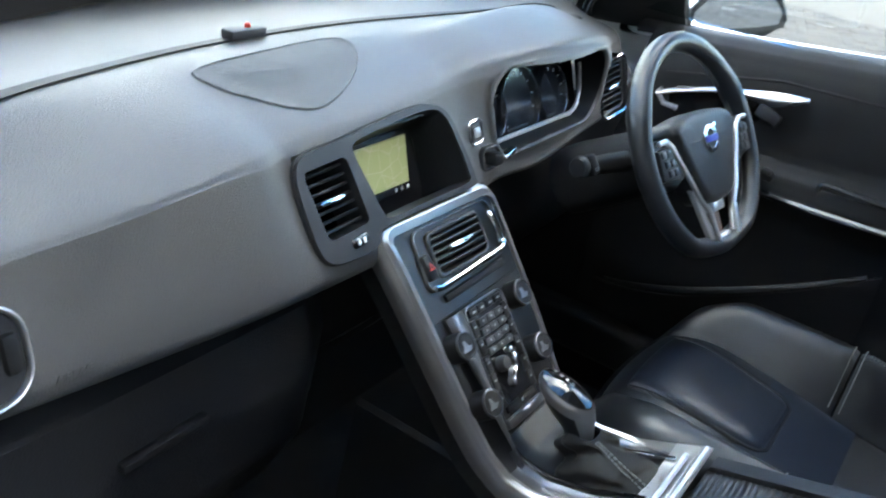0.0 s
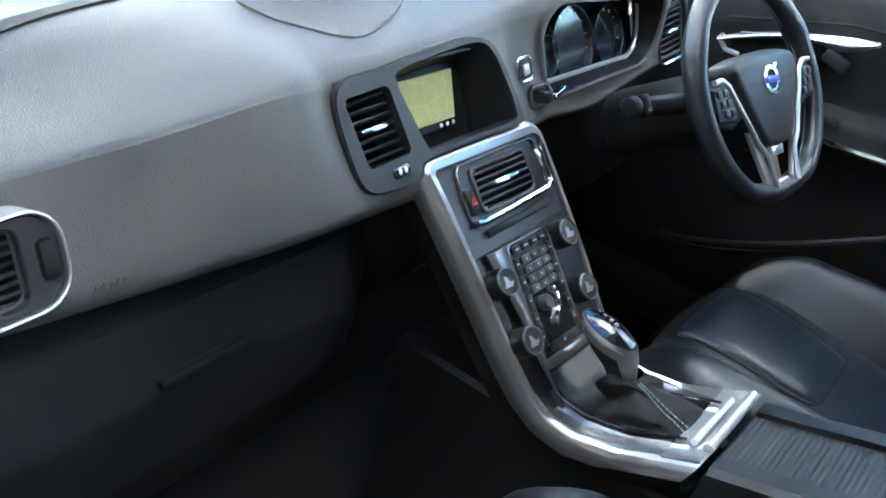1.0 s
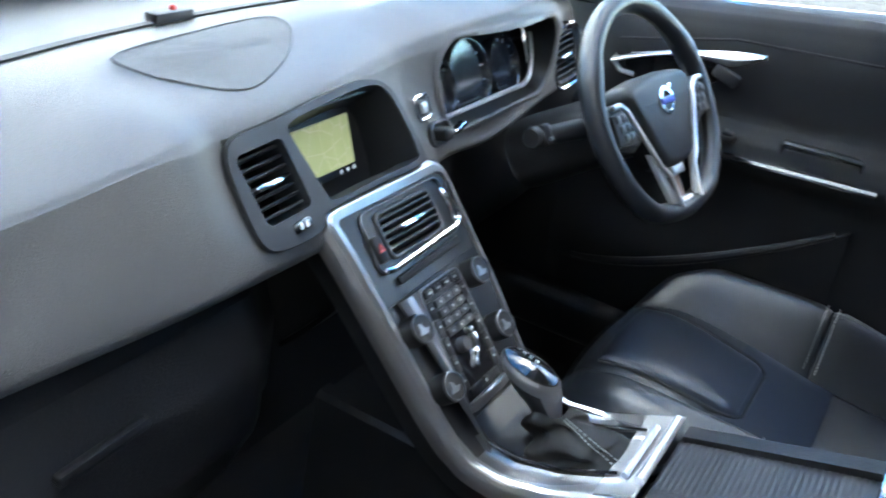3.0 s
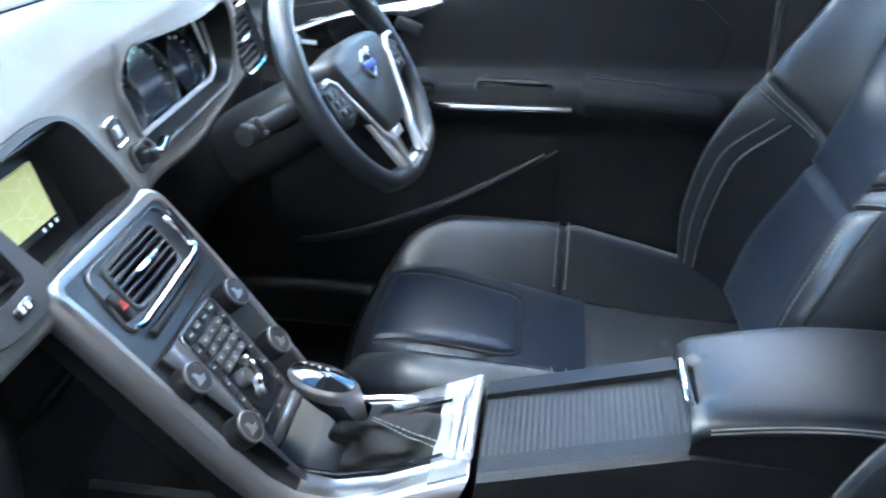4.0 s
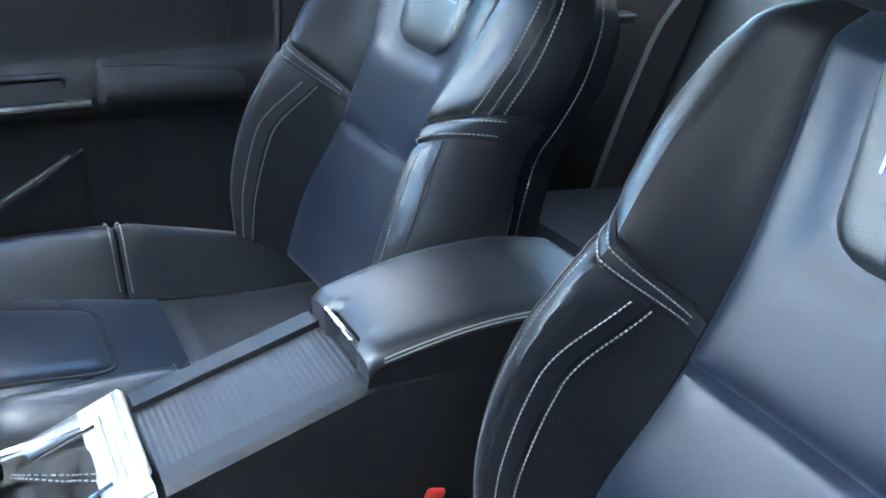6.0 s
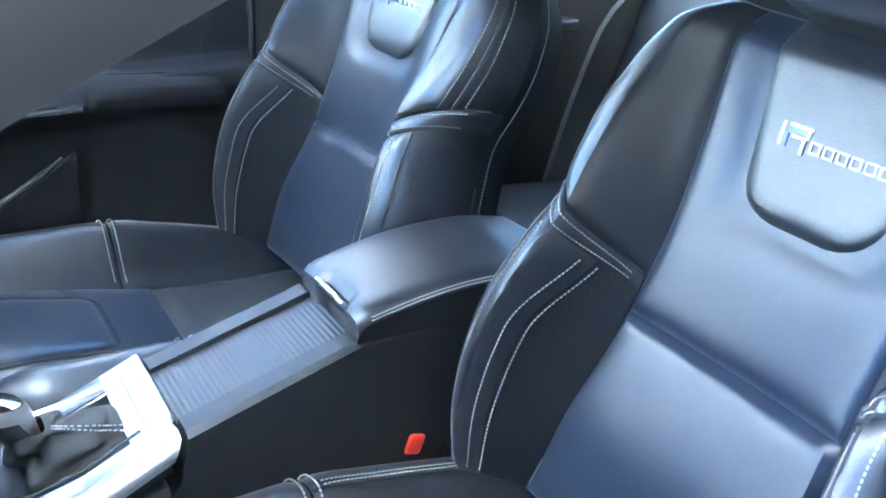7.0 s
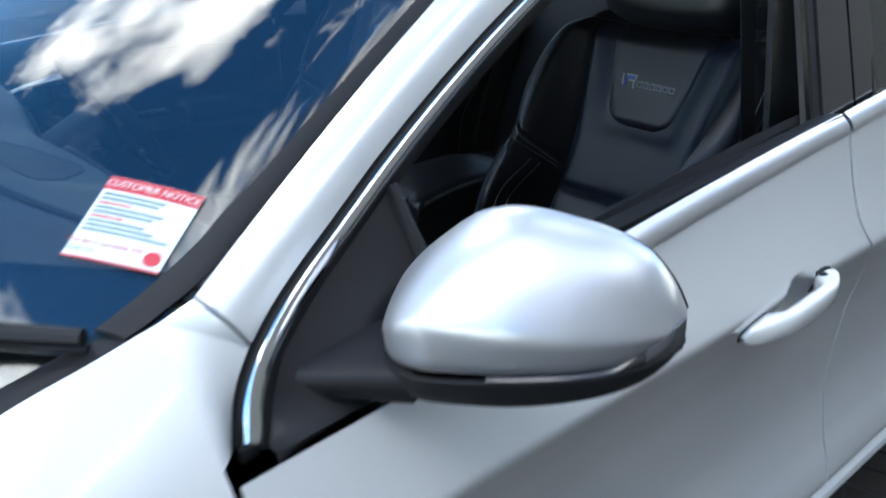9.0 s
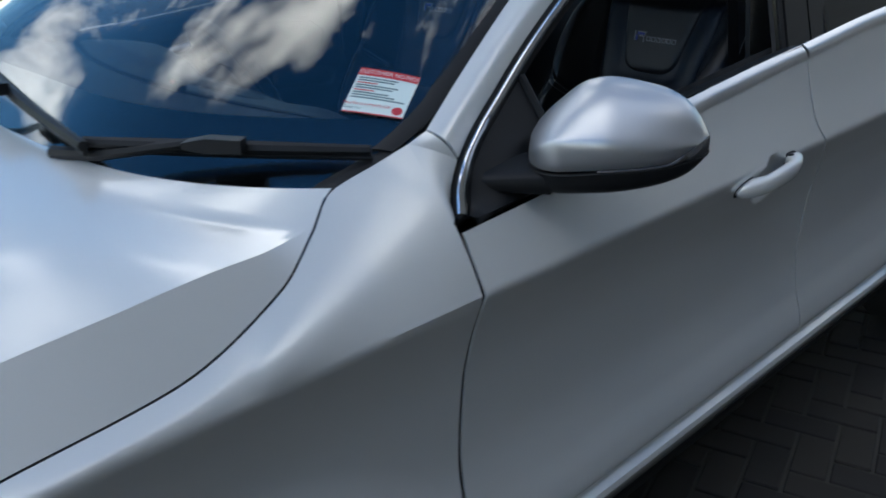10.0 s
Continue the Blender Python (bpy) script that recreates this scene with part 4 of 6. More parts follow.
under("recess", grid(recess_at, len(scr_open), 6, wrap_u=True), PLASTIC, pod)
scr_pose = pose(-0.032, 0.452, 0.884, -16, 0, 1)
under("screen_housing", rbox((0.21, 0.02, 0.125), 0.004, 2, scr_pose @ pose(0.0, 0.022, 0)), BLACK, pod)


def screen_material():
    m = bpy.data.materials.new("navigation_map")
    m.use_nodes = True
    n, l = m.node_tree.nodes, m.node_tree.links
    b = n["Principled BSDF"]
    co, no, vo = n.new("ShaderNodeTexCoord"), n.new("ShaderNodeTexNoise"), n.new("ShaderNodeTexVoronoi")
    no.inputs["Scale"].default_value, no.inputs["Detail"].default_value = 40, 3
    vo.inputs["Scale"].default_value, vo.feature = 45, "DISTANCE_TO_EDGE"
    ramp, road, mx = n.new("ShaderNodeValToRGB"), n.new("ShaderNodeValToRGB"), n.new("ShaderNodeMix")
    ramp.color_ramp.elements[0].color, ramp.color_ramp.elements[1].color = (0.25, 0.30, 0.13, 1), (0.33, 0.36, 0.19, 1)
    road.color_ramp.elements[0].position, road.color_ramp.elements[1].position = 0.0, 0.03
    road.color_ramp.elements[0].color, road.color_ramp.elements[1].color = (0.6, 0.6, 0.6, 1), (0, 0, 0, 1)
    mx.data_type = "RGBA"
    mx.inputs[7].default_value = (0.50, 0.46, 0.36, 1)
    l.new(co.outputs["Object"], no.inputs["Vector"])
    l.new(co.outputs["Object"], vo.inputs["Vector"])
    l.new(no.outputs["Fac"], ramp.inputs["Fac"])
    l.new(vo.outputs["Distance"], road.inputs["Fac"])
    l.new(road.outputs["Color"], mx.inputs[0])
    l.new(ramp.outputs["Color"], mx.inputs[6])
    l.new(mx.outputs[2], b.inputs["Emission Color"])
    l.new(mx.outputs[2], b.inputs["Base Color"])
    b.inputs["Emission Strength"].default_value, b.inputs["Roughness"].default_value = 0.042, 0.3
    return m


scrn = under("screen", rbox((0.116, 0.004, 0.062), 0.001, 1, scr_pose @ pose(-0.010, 0.007, 0.006)), screen_material(), pod, "lit navigation screen showing a pale green map")
under("screen_bar", rbox((0.118, 0.003, 0.010), 0.001, 1, scr_pose @ pose(-0.010, 0.0055, -0.0275)), GLOSS, pod)
for x in (0.018, 0.030, 0.042):
    under("icon", rbox((0.005, 0.001, 0.005), 0.0005, 1, scr_pose @ pose(x, 0.0037, -0.0275)), WHITE, pod)
def face_y(x, z):
    """How far forward the dashboard's rear face lies at a height."""
    return min((abs(dash_at((x + 0.735) / 1.47, t).z - z), dash_at((x + 0.735) / 1.47, t).y) for t in np.linspace(0.1, 0.58, 80))[1]


# start button and key slot
bp = pose(0.128, face_y(0.128, 0.908), 0.908, -19, -6)
sb = wpart("start_button", ring(rrect(-0.015, -0.017, 0.015, 0.017, 0.007), rrect(-0.012, -0.014, 0.012, 0.014, 0.005), 0.02, 0.0015, bp @ pose(0, -0.004, 0)), CHROME, dashboard, "square start button in a chrome ring")
under("button", rbox((0.022, 0.02, 0.026), 0.003, 2, bp @ pose(0, 0.008, 0)), GREY, sb)
under("button_cap", rbox((0.012, 0.004, 0.014), 0.002, 2, bp @ pose(0.002, -0.003, -0.001)), SATIN, sb)
kp = pose(0.150, face_y(0.150, 0.872), 0.872, -14)
ks = wpart("key_slot", ring(rrect(-0.024, -0.016, 0.024, 0.018, 0.013), rrect(-0.019, -0.011, 0.019, 0.013, 0.009), 0.02, 0.002, kp @ pose(0, -0.003, 0)), GREY, dashboard)
under("slot", prism(rrect(-0.019, -0.011, 0.019, 0.013, 0.009), 0.004, 0, 1, kp @ pose(0, 0.008, 0)), GLOSS, ks)
under("key", rbox((0.020, 0.030, 0.018), 0.005, 3, kp @ pose(-0.002, -0.004, 0.001)), BLACK, ks)
under("key_ring", rbox((0.026, 0.012, 0.007), 0.002, 2, kp @ pose(0.022, -0.016, 0.004, 0, -18, 0)), CHROME, ks, "bright key end in its slot")
# instrument cluster
cl = pose(0.335, 0.470, 0.905, -20)
clus = wpart("instrument_panel", rbox((0.34, 0.012, 0.13), 0.004, 2, cl @ pose(0, 0.016, 0)), GLOSS, dashboard, "unlit instrument cluster with silver-edged dials")
bez = rrect(CLUSTER[0], CLUSTER[2], CLUSTER[1], CLUSTER[3], 0.050, 12)


def frame_at(s, t):
    """The opening's rounded lip, lying on the dashboard's face."""
    k = int(round(s * len(bez))) % len(bez)
    x, z = bez[k]
    cx_, cz_ = (CLUSTER[0] + CLUSTER[1]) / 2, (CLUSTER[2] + CLUSTER[3]) / 2
    g = lerp(1.06, 0.985, t)
    return Vector((cx_ + (x - cx_) * g, face_y(x, z) - 0.004 * math.sin(math.pi * t) - 0.0005, cz_ + (z - cz_) * (g if t > 0.5 else 1 + 2.2 * (g - 1))))


under("binnacle_frame", grid(frame_at, len(bez), 6, wrap_u=True), DASH, clus)


def bezel_at(s, t):
    k = int(round(s * len(bez))) % len(bez)
    x, z = bez[k]
    cx_, cz_ = (CLUSTER[0] + CLUSTER[1]) / 2, (CLUSTER[2] + CLUSTER[3]) / 2
    return Vector((x, face_y(x, z) - 0.001, z)).lerp(Vector((lerp(x, cx_, 0.06), 0.474 + 0.3 * (z - cz_), lerp(z, cz_, 0.10))), t)


under("bezel", grid(bezel_at, len(bez), 8, wrap_u=True), BLACK, clus)
STEEL_DIAL = material("dial_ring_metal", (0.22, 0.23, 0.25), 0.25, 0.9, stain=0.04)
DIAL = material("smoky_dial_lens", (0.006, 0.008, 0.012), 0.14, stain=0.1, coat=0.4)
for cx, rx in ((-0.112, 0.040), (-0.030, 0.056), (0.074, 0.045)):
    ol = [(cx + rx * math.cos(2 * math.pi * k / 32), rx * math.sin(2 * math.pi * k / 32)) for k in range(32)]
    il = [(cx + rx * 0.965 * math.cos(2 * math.pi * k / 32), rx * 0.965 * math.sin(2 * math.pi * k / 32)) for k in range(32)]
    d = under("dial_ring", ring(ol, il, 0.012, 0.0008, cl @ pose(0, -0.004, 0)), STEEL_DIAL, clus)
    under("dial_lens", prism(il, 0.003, 0, 1, cl @ pose(0, 0.004, 0)), DIAL, clus)
    for k in range(10):
        a = radians(220 - 26 * k)
        under("tick", rbox((0.0008, 0.001, 0.005), 0.0002, 1, cl @ pose(cx + rx * 0.83 * math.cos(a), 0.0035, rx * 0.83 * math.sin(a), 0, 90 - math.degrees(a), 0)), WHITE, clus)
lower = sorted([bezel_at(s, 0.80) + Vector((0, 0, 0.003)) for s in np.linspace(0, 1, len(bez), endpoint=False) if bezel_at(s, 0.80).z < 0.884], key=lambda p: p.x)
under("silver_lip", tube(lower, 0.0036, 8), SATIN, clus, "thin silver lip under the dials")
outer_rim = sorted([bezel_at(s, 0.80) + Vector((-0.003, 0, 0)) for s in np.linspace(0, 1, len(bez), endpoint=False) if bezel_at(s, 0.80).x > 0.43 and bezel_at(s, 0.80).z < 0.945], key=lambda p: p.z)
under("silver_lip", tube(outer_rim, 0.0028, 8), SATIN, clus)
# driver's and passenger's side vents
dv = pose(0.568, face_y(0.565, 0.90) - 0.005, 0.898, -12, -10, -6)
wpart("vent_bezel", ring(rrect(-0.042, -0.052, 0.042, 0.052, 0.018), rrect(-0.037, -0.047, 0.037, 0.047, 0.015), 0.03, 0.002, dv @ pose(0, -0.006, 0)), CHROME, dashboard)
vent(dashboard, -0.034, 0.034, -0.044, 0.044, dv, 7)
pv = pose(-0.621, 0.408, 0.885, -14, 0, 4)
wpart("vent_bezel", ring(rrect(-0.095, -0.044, 0.096, 0.038, 0.030, 6), rrect(-0.0925, -0.0415, 0.0935, 0.0355, 0.0275, 6), 0.03, 0.001, pv @ pose(0, -0.010, 0)), SATIN, dashboard)
wpart("vent_surround", ring(rrect(-0.091, -0.040, 0.092, 0.034, 0.026, 6), rrect(-0.085, -0.035, 0.062, 0.029, 0.012, 6), 0.03, 0.0015, pv @ pose(0, -0.006, 0)), GREY, dashboard)
vent(dashboard, -0.088, 0.066, -0.039, 0.033, pv @ pose(0, 0.003, 0), 7)
tw = wpart("thumbwheel", rbox((0.014, 0.012, 0.034), 0.005, 2, pv @ pose(0.080, -0.006, -0.004)), BLACK, dashboard)

# ---------------------------------------------------------------- centre console
console = thing("centre_console", "floating centre console edged in brushed aluminium", "console", (0, 0.1, 0.30))
ST = pose(-0.004, 0.222, 0.650, -41)          # the stack's face: x across, y into it, z up its slope
SH = 0.272


def spine(t):
    """The run of the console's face in y and z, from the head of the stack down and back along the tunnel; and its way along."""
    pts = [(0.400, 0.853), (0.360, 0.808), (0.318, 0.758), (0.275, 0.706), (0.238, 0.660), (0.212, 0.630), (0.185, 0.610), (0.150, 0.602), (0.10, 0.612), (0.05, 0.634), (0.010, 0.652)]
    k = t * (len(pts) - 1)
    i = min(int(k), len(pts) - 2)
    a, b = pts[i], pts[i + 1]
    f = k - i
    return Vector((0, lerp(a[0], b[0], f), lerp(a[1], b[1], f)))


RIGHT = spline((0, 0.25, 0.5, 0.8, 1.0), (0.117, 0.106, 0.091, 0.088, 0.088))
WIDE = spline((0, 0.3, 0.55, 0.8, 1.0), (0.113, 0.106, 0.098, 0.090, 0.088))


def spine_normal(t):
    d = (spine(min(1, t + 0.02)) - spine(max(0, t - 0.02))).normalized()
    return Vector((0, d.z, -d.y)) if d.y < 0 else Vector((0, -d.z, d.y))


HEAD_UP = (spine(0.0) - spine(0.09)).normalized()


def side_x(s, sx):
    return -WIDE(s) - 0.004 * (1 - s) if sx < 0 else RIGHT(s)


def edge_path():
    """Stations of the bright edge: up the passenger's side, over the head and down the driver's side; each a place, the way out and the lip's width."""
    out_ = []
    r = 0.026
    sc = r / ((spine(0.0) - spine(0.1)).length / 0.1)
    for s in np.linspace(1.0, sc, 50):
        out_.append((spine(s) + Vector((side_x(s, -1), 0, 0)), Vector((-1, 0, 0)), s, 0.012 + 0.022 * smoothstep(0.72, 0.98, s) + 0.004 * smoothstep(0.5, 0.1, s)))
    for sx, angles in ((-1, np.linspace(170, 90, 9)), (1, np.linspace(90, 10, 9))):
        c = spine(0.0) + Vector((side_x(0.0, sx) - sx * r, 0, 0)) - HEAD_UP * r
        for a in angles:
            o = Vector((math.cos(radians(a)), 0, 0)) + HEAD_UP * math.sin(radians(a))
            out_.append((c + o * r, o, 0.0, 0.016 if sx < 0 else lerp(0.006, 0.016, math.sin(radians(a)))))
    for s in np.linspace(sc, 1.0, 50):
        out_.append((spine(s) + Vector((side_x(s, 1), 0, 0)), Vector((1, 0, 0)), s, 0.005 + 0.026 * smoothstep(0.72, 0.98, s)))
    return out_


STATIONS = edge_path()


def edge_at(s, t):
    p, o, q, ins = STATIONS[min(len(STATIONS) - 1, int(round(s * (len(STATIONS) - 1))))]
    n = spine_normal(q)
    n = Vector((0, -abs(n.y), abs(n.z)))
    sec = ((-ins, -0.006), (-ins, 0.004), (-ins * 0.4, 0.0065), (0.000, 0.004), (0.0045, -0.004), (0.0066, -0.011), (0.0068, -0.020), (0.003, -0.025), (-0.006, -0.025))
    k = t * (len(sec) - 1)
    i = min(int(k), len(sec) - 2)
    w, d = lerp(sec[i][0], sec[i + 1][0], k - i), lerp(sec[i][1], sec[i + 1][1], k - i)
    return p + o * w + n * d


def skirt_at(s, t):
    p, o, q, ins = STATIONS[min(len(STATIONS) - 1, int(round(s * (len(STATIONS) - 1))))]
    n = spine_normal(q)
    n = Vector((0, -abs(n.y), abs(n.z)))
    return p + o * lerp(0.001, -0.004, t * t) + n * lerp(-0.0245, -0.055, t)


wpart("side_skirt", grid(skirt_at, len(STATIONS) - 1, 6), PLASTIC, console, "black side of the floating console")
wpart("aluminium_edge", grid(edge_at, len(STATIONS) - 1, 24), EDGE_METAL, console, "brushed aluminium edge round the console")
FACE = material("satin_charcoal_panel", (0.010, 0.011, 0.013), 0.34, grain=0.05, size=600, spec=0.3)
STEEL = material("dark_brushed_steel", (0.17, 0.175, 0.19), 0.30, 0.85, grain=0.05, size=700, stain=0.05)
KNOB_METAL = material("satin_knob_metal", (0.26, 0.26, 0.27), 0.30, 0.9, stain=0.05)
SCOOP = material("dark_steel_scoop", (0.016, 0.018, 0.022), 0.36, 0.0, stain=0.05, spec=0.25)
PALE = material("grey_key_print", (0.30, 0.31, 0.31), 0.5)
def stack_hole(s, t):
    q = ST.inverted() @ (spine(0.91 * t) + Vector((lerp(side_x(0.91 * t, -1) + 0.006, side_x(0.91 * t, 1) - 0.004, s), 0, 0)))
    return -0.042 < q.x < 0.070 and 0.187 < q.z < 0.240


# the face plate follows the spine between the edges
wpart("face_plate", grid(lambda s, t: spine(0.91 * t) + Vector((lerp(side_x(0.91 * t, -1) + 0.006, side_x(0.91 * t, 1) - 0.004, s), 0, 0)), 48, 110, 0.006, skip=stack_hole), FACE, console)
wpart("carrier", grid(lambda s, t: spine(t) - Vector((0, -abs(spine_normal(t).y), abs(spine_normal(t).z))) * 0.03 + Vector((lerp(side_x(t, -1) + 0.004, side_x(t, 1) - 0.004, s), 0, 0)), 6, 50, 0.012), BLACK, console)
# bright inner line round the vent
up = lambda x, z, y=0: ST @ pose(x, y, z)  # noqa: E731
KP = ST @ Matrix(((1, 0, 0.10, -0.0065), (0, 1, 0, 0), (0, 0, 1, 0), (0, 0, 0, 1)))     # the keypad leans a little
kp_at = lambda x, z, y=0: KP @ pose(x, y, z)  # noqa: E731
wpart("vent_panel", ring(rrect(-0.073, 0.175, 0.092, 0.250, 0.014, 5, 0.13), rrect(-0.0712, 0.1768, 0.0902, 0.2482, 0.0125, 5, 0.13), 0.008, 0.0008, ST @ pose(0, -0.0035, 0)), STEEL, console)
wpart("bright_arc", tube([ST @ Vector((x, -0.006, z)) for x, z in [(0.1045, 0.236), (0.102, 0.215), (0.098, 0.197), (0.094, 0.188), (0.083, 0.1825), (0.05, 0.181), (0.0, 0.1785), (-0.055, 0.1765), (-0.066, 0.179)]], 0.0036, 8), CHROME, console, "bright trim curved round the vent")
vent(console, -0.045, 0.070, 0.184, 0.243, ST @ Matrix(((1, 0, 0.10, -0.02), (0, 1, 0, -0.004), (0, 0, 1, 0), (0, 0, 0, 1))), 5)
hb = wpart("hazard_button", rbox((0.015, 0.010, 0.032), 0.004, 2, up(-0.0605, 0.204, -0.004)), BLACK, console)
hz = [(-0.005, -0.005), (0.005, -0.005), (0, 0.005)]
hz2 = [(x * 0.5, z * 0.5 - 0.0003) for x, z in hz]
under("hazard_mark", ring(hz, hz2, 0.002, 0.0003, up(-0.0605, 0.205, -0.0102)), RED, hb, "red triangle on the hazard button")
wpart("thumbwheel", tube([ST @ Vector((0.088 - 0.05 * (0.228 - lerp(0.192, 0.232, s)), -0.006 - 0.004 * math.sin(math.pi * s), lerp(0.192, 0.232, s))) for s in np.linspace(0, 1, 9)], 0.004, 8), CHROME, console)
wpart("disc_slot", rbox((0.134, 0.006, 0.010), 0.003, 2, up(0.013, 0.1645, -0.002) @ pose(0, 0, 0, 0, -2, 0)), RUBBER, console)
wpart("face_joint", rbox((0.190, 0.003, 0.0014), 0.0005, 1, up(0.003, 0.145, -0.0008) @ pose(0, 0, 0, 0, -2, 0)), RUBBER, console)
# keypad with its chrome surround
wpart("keypad_surround", ring(rrect(-0.0445, -0.013, 0.0415, 0.141, 0.010, 4), rrect(-0.0425, -0.011, 0.0395, 0.139, 0.008, 4), 0.006, 0.0008, KP @ pose(0, -0.006, 0)), STEEL, console)
kb = wpart("keypad", prism(rrect(-0.0425, -0.011, 0.0395, 0.139, 0.008, 4), 0.008, 0.001, 1, KP @ pose(0, -0.003, 0)), BLACK, console)
KEY = material("dark_grey_key", (0.040, 0.041, 0.044), 0.5, stain=0.08)
for j in range(4):
    for i in range(3):
        under("key_button", rbox((0.0172, 0.006, 0.0092), 0.0016, 2, kp_at(-0.0185 + 0.0178 * i, 0.1165 - 0.0122 * j, -0.005)), KEY, kb)
        under("mark", rbox((0.0030, 0.0008, 0.0030), 0.0004, 1, kp_at(-0.0185 + 0.0178 * i, 0.1165 - 0.0122 * j, -0.0081)), PALE, kb)
for i in range(5):
    for x in (-0.0360, 0.0330):
        under("side_button", rbox((0.0105, 0.005, 0.0205), 0.0015, 2, kp_at(x, 0.113 - 0.0225 * i, -0.004)), BLACK, kb)
        under("mark", rbox((0.0042, 0.001, 0.0022), 0.0003, 1, kp_at(x, 0.115 - 0.0225 * i, -0.0068)), PALE, kb)
for i in range(4):
    under("top_button", rbox((0.0170, 0.005, 0.0095), 0.0015, 2, kp_at(-0.0285 + 0.0182 * i, 0.1315, -0.004)), BLACK, kb)
    under("mark", rbox((0.0065, 0.001, 0.0022), 0.0003, 1, kp_at(-0.0285 + 0.0182 * i, 0.1315, -0.0068)), PALE, kb)
# climate figure: a round head knob, and a seated outline of bright buttons
under("display_glass", prism(rrect(-0.030, 0.014, 0.027, 0.0745, 0.004, 3), 0.003, 0.0005, 1, KP @ pose(0, -0.0048, 0)), GLOSS, kb)
under("figure_button", lathe([(0.0095, 0), (0.0095, 0.012), (0.0075, 0.016), (0.0, 0.016)], 24, kp_at(-0.0145, 0.060) @ pose(0, 0, 0, 90)), KEY, kb)
for w_, h_, x_, z_, r_ in ((0.0075, 0.0075, 0.0105, 0.0690, 0), (0.0070, 0.0200, 0.0115, 0.0545, 10), (0.0055, 0.0130, 0.0030, 0.0420, 38), (0.0060, 0.0120, -0.0040, 0.0330, 8)):
    under("figure_button", rbox((w_, 0.008, h_), 0.0025, 2, kp_at(x_, z_, -0.007) @ pose(0, 0, 0, 0, r_, 0)), CHROME, kb)
for x in (-0.018, 0.015):
    under("foot_button", rbox((0.030, 0.005, 0.0085), 0.0015, 2, kp_at(x, 0.0085, -0.004)), BLACK, kb)
under("mark", rbox((0.004, 0.001, 0.004), 0.0004, 1, kp_at(0.0, 0.0085, -0.0068)), PALE, kb)
under("silver_foot", rbox((0.083, 0.008, 0.0115), 0.003, 2, kp_at(-0.0015, -0.0055, -0.005)), STEEL, kb)
wpart("steel_strip", grid(lambda s, t: ST @ Vector((lerp(-0.073 + 0.16 * (0.141 - lerp(-0.06, 0.141, t)) * (0.5 if t < 0.4 else 0.8), -0.040 + 0.10 * (lerp(-0.06, 0.141, t) - 0.12), s), -0.0045 - 0.003 * math.sin(math.pi * s), lerp(-0.06, 0.141, t))), 8, 16, 0.003), STEEL, console, "dark brushed steel strip beside the keys")
for sx, zz in ((-0.0755, 0.106), (-0.0755, 0.033), (0.0665, 0.122), (0.0595, 0.050)):
    kn = wpart("rotary_knob", lathe([(0.0178, 0.0), (0.0178, 0.017), (0.0165, 0.021), (0.0, 0.021)], 32, up(sx, zz) @ pose(0, 0, 0, 90)), BLACK, console)
    under("knob_ring", lathe([(0.0172, 0.0195), (0.0172, 0.0222), (0.0158, 0.0226), (0.0148, 0.0195)], 32, up(sx, zz) @ pose(0, 0, 0, 90)), STEEL, kn)
    under("knob_face", lathe([(0.0148, 0.0205), (0.0148, 0.0216), (0.0, 0.0216)], 28, up(sx, zz) @ pose(0, 0, 0, 90)), BLACK, kn)
    under("pointer", prism([(-0.010, -0.006), (0.004, -0.007), (0.009, -0.002), (0.002, -0.001), (-0.001, 0.006), (-0.006, 0.007), (-0.006, 0.0)], 0.002, 0.0004, 1, up(sx, zz, -0.0226)), STEEL, kn)
# smooth steel scoop under the keypad
wpart("steel_scoop", grid(lambda s, t: spine(lerp(0.50, 0.70, t)) + Vector((lerp(-0.052, 0.046, s), -0.001, 0.003)), 6, 14, 0.002), SCOOP, console, "smooth steel scoop before the gear lever")
for sx in (-1, 1):
    wpart("steel_valley", grid(lambda s, t, sx=sx: spine(lerp(0.60, 0.905, t)) + Vector((lerp(side_x(lerp(0.60, 0.905, t), sx) - sx * 0.012, sx * lerp(0.056, 0.049, t), s), 0, 0.0035 - 0.003 * math.sin(math.pi * s))), 6, 24, 0.002), STEEL, console, "polished dark steel beside the lever")
# gear plate
wpart("silver_plate", grid(lambda s, t: spine(lerp(0.90, 1.0, t)) + Vector((lerp(-1, 1, s) * (WIDE(lerp(0.90, 1.0, t)) - 0.006), 0, 0.003 + 0.004 * abs(2 * s - 1) ** 3)), 14, 12, 0.004), SILVER, console, "brushed aluminium plate round the gaiter")
wpart("ridge", tube([(-0.058, 0.012, 0.660), (0.066, 0.012, 0.664)], 0.006, 10), SATIN, console, "bright bar across the console")
wpart("ridge", tube([(-0.050, 0.030, 0.652), (0.050, 0.030, 0.654)], 0.004, 10), SATIN, console)
for sx in (-1, 1):
    wpart("bright_line", tube([spine(t) + Vector((sx * (WIDE(t) - 0.034 - 0.01 * t), 0, 0.008)) for t in np.linspace(0.55, 0.93, 16)], 0.0022, 6), CHROME, console)
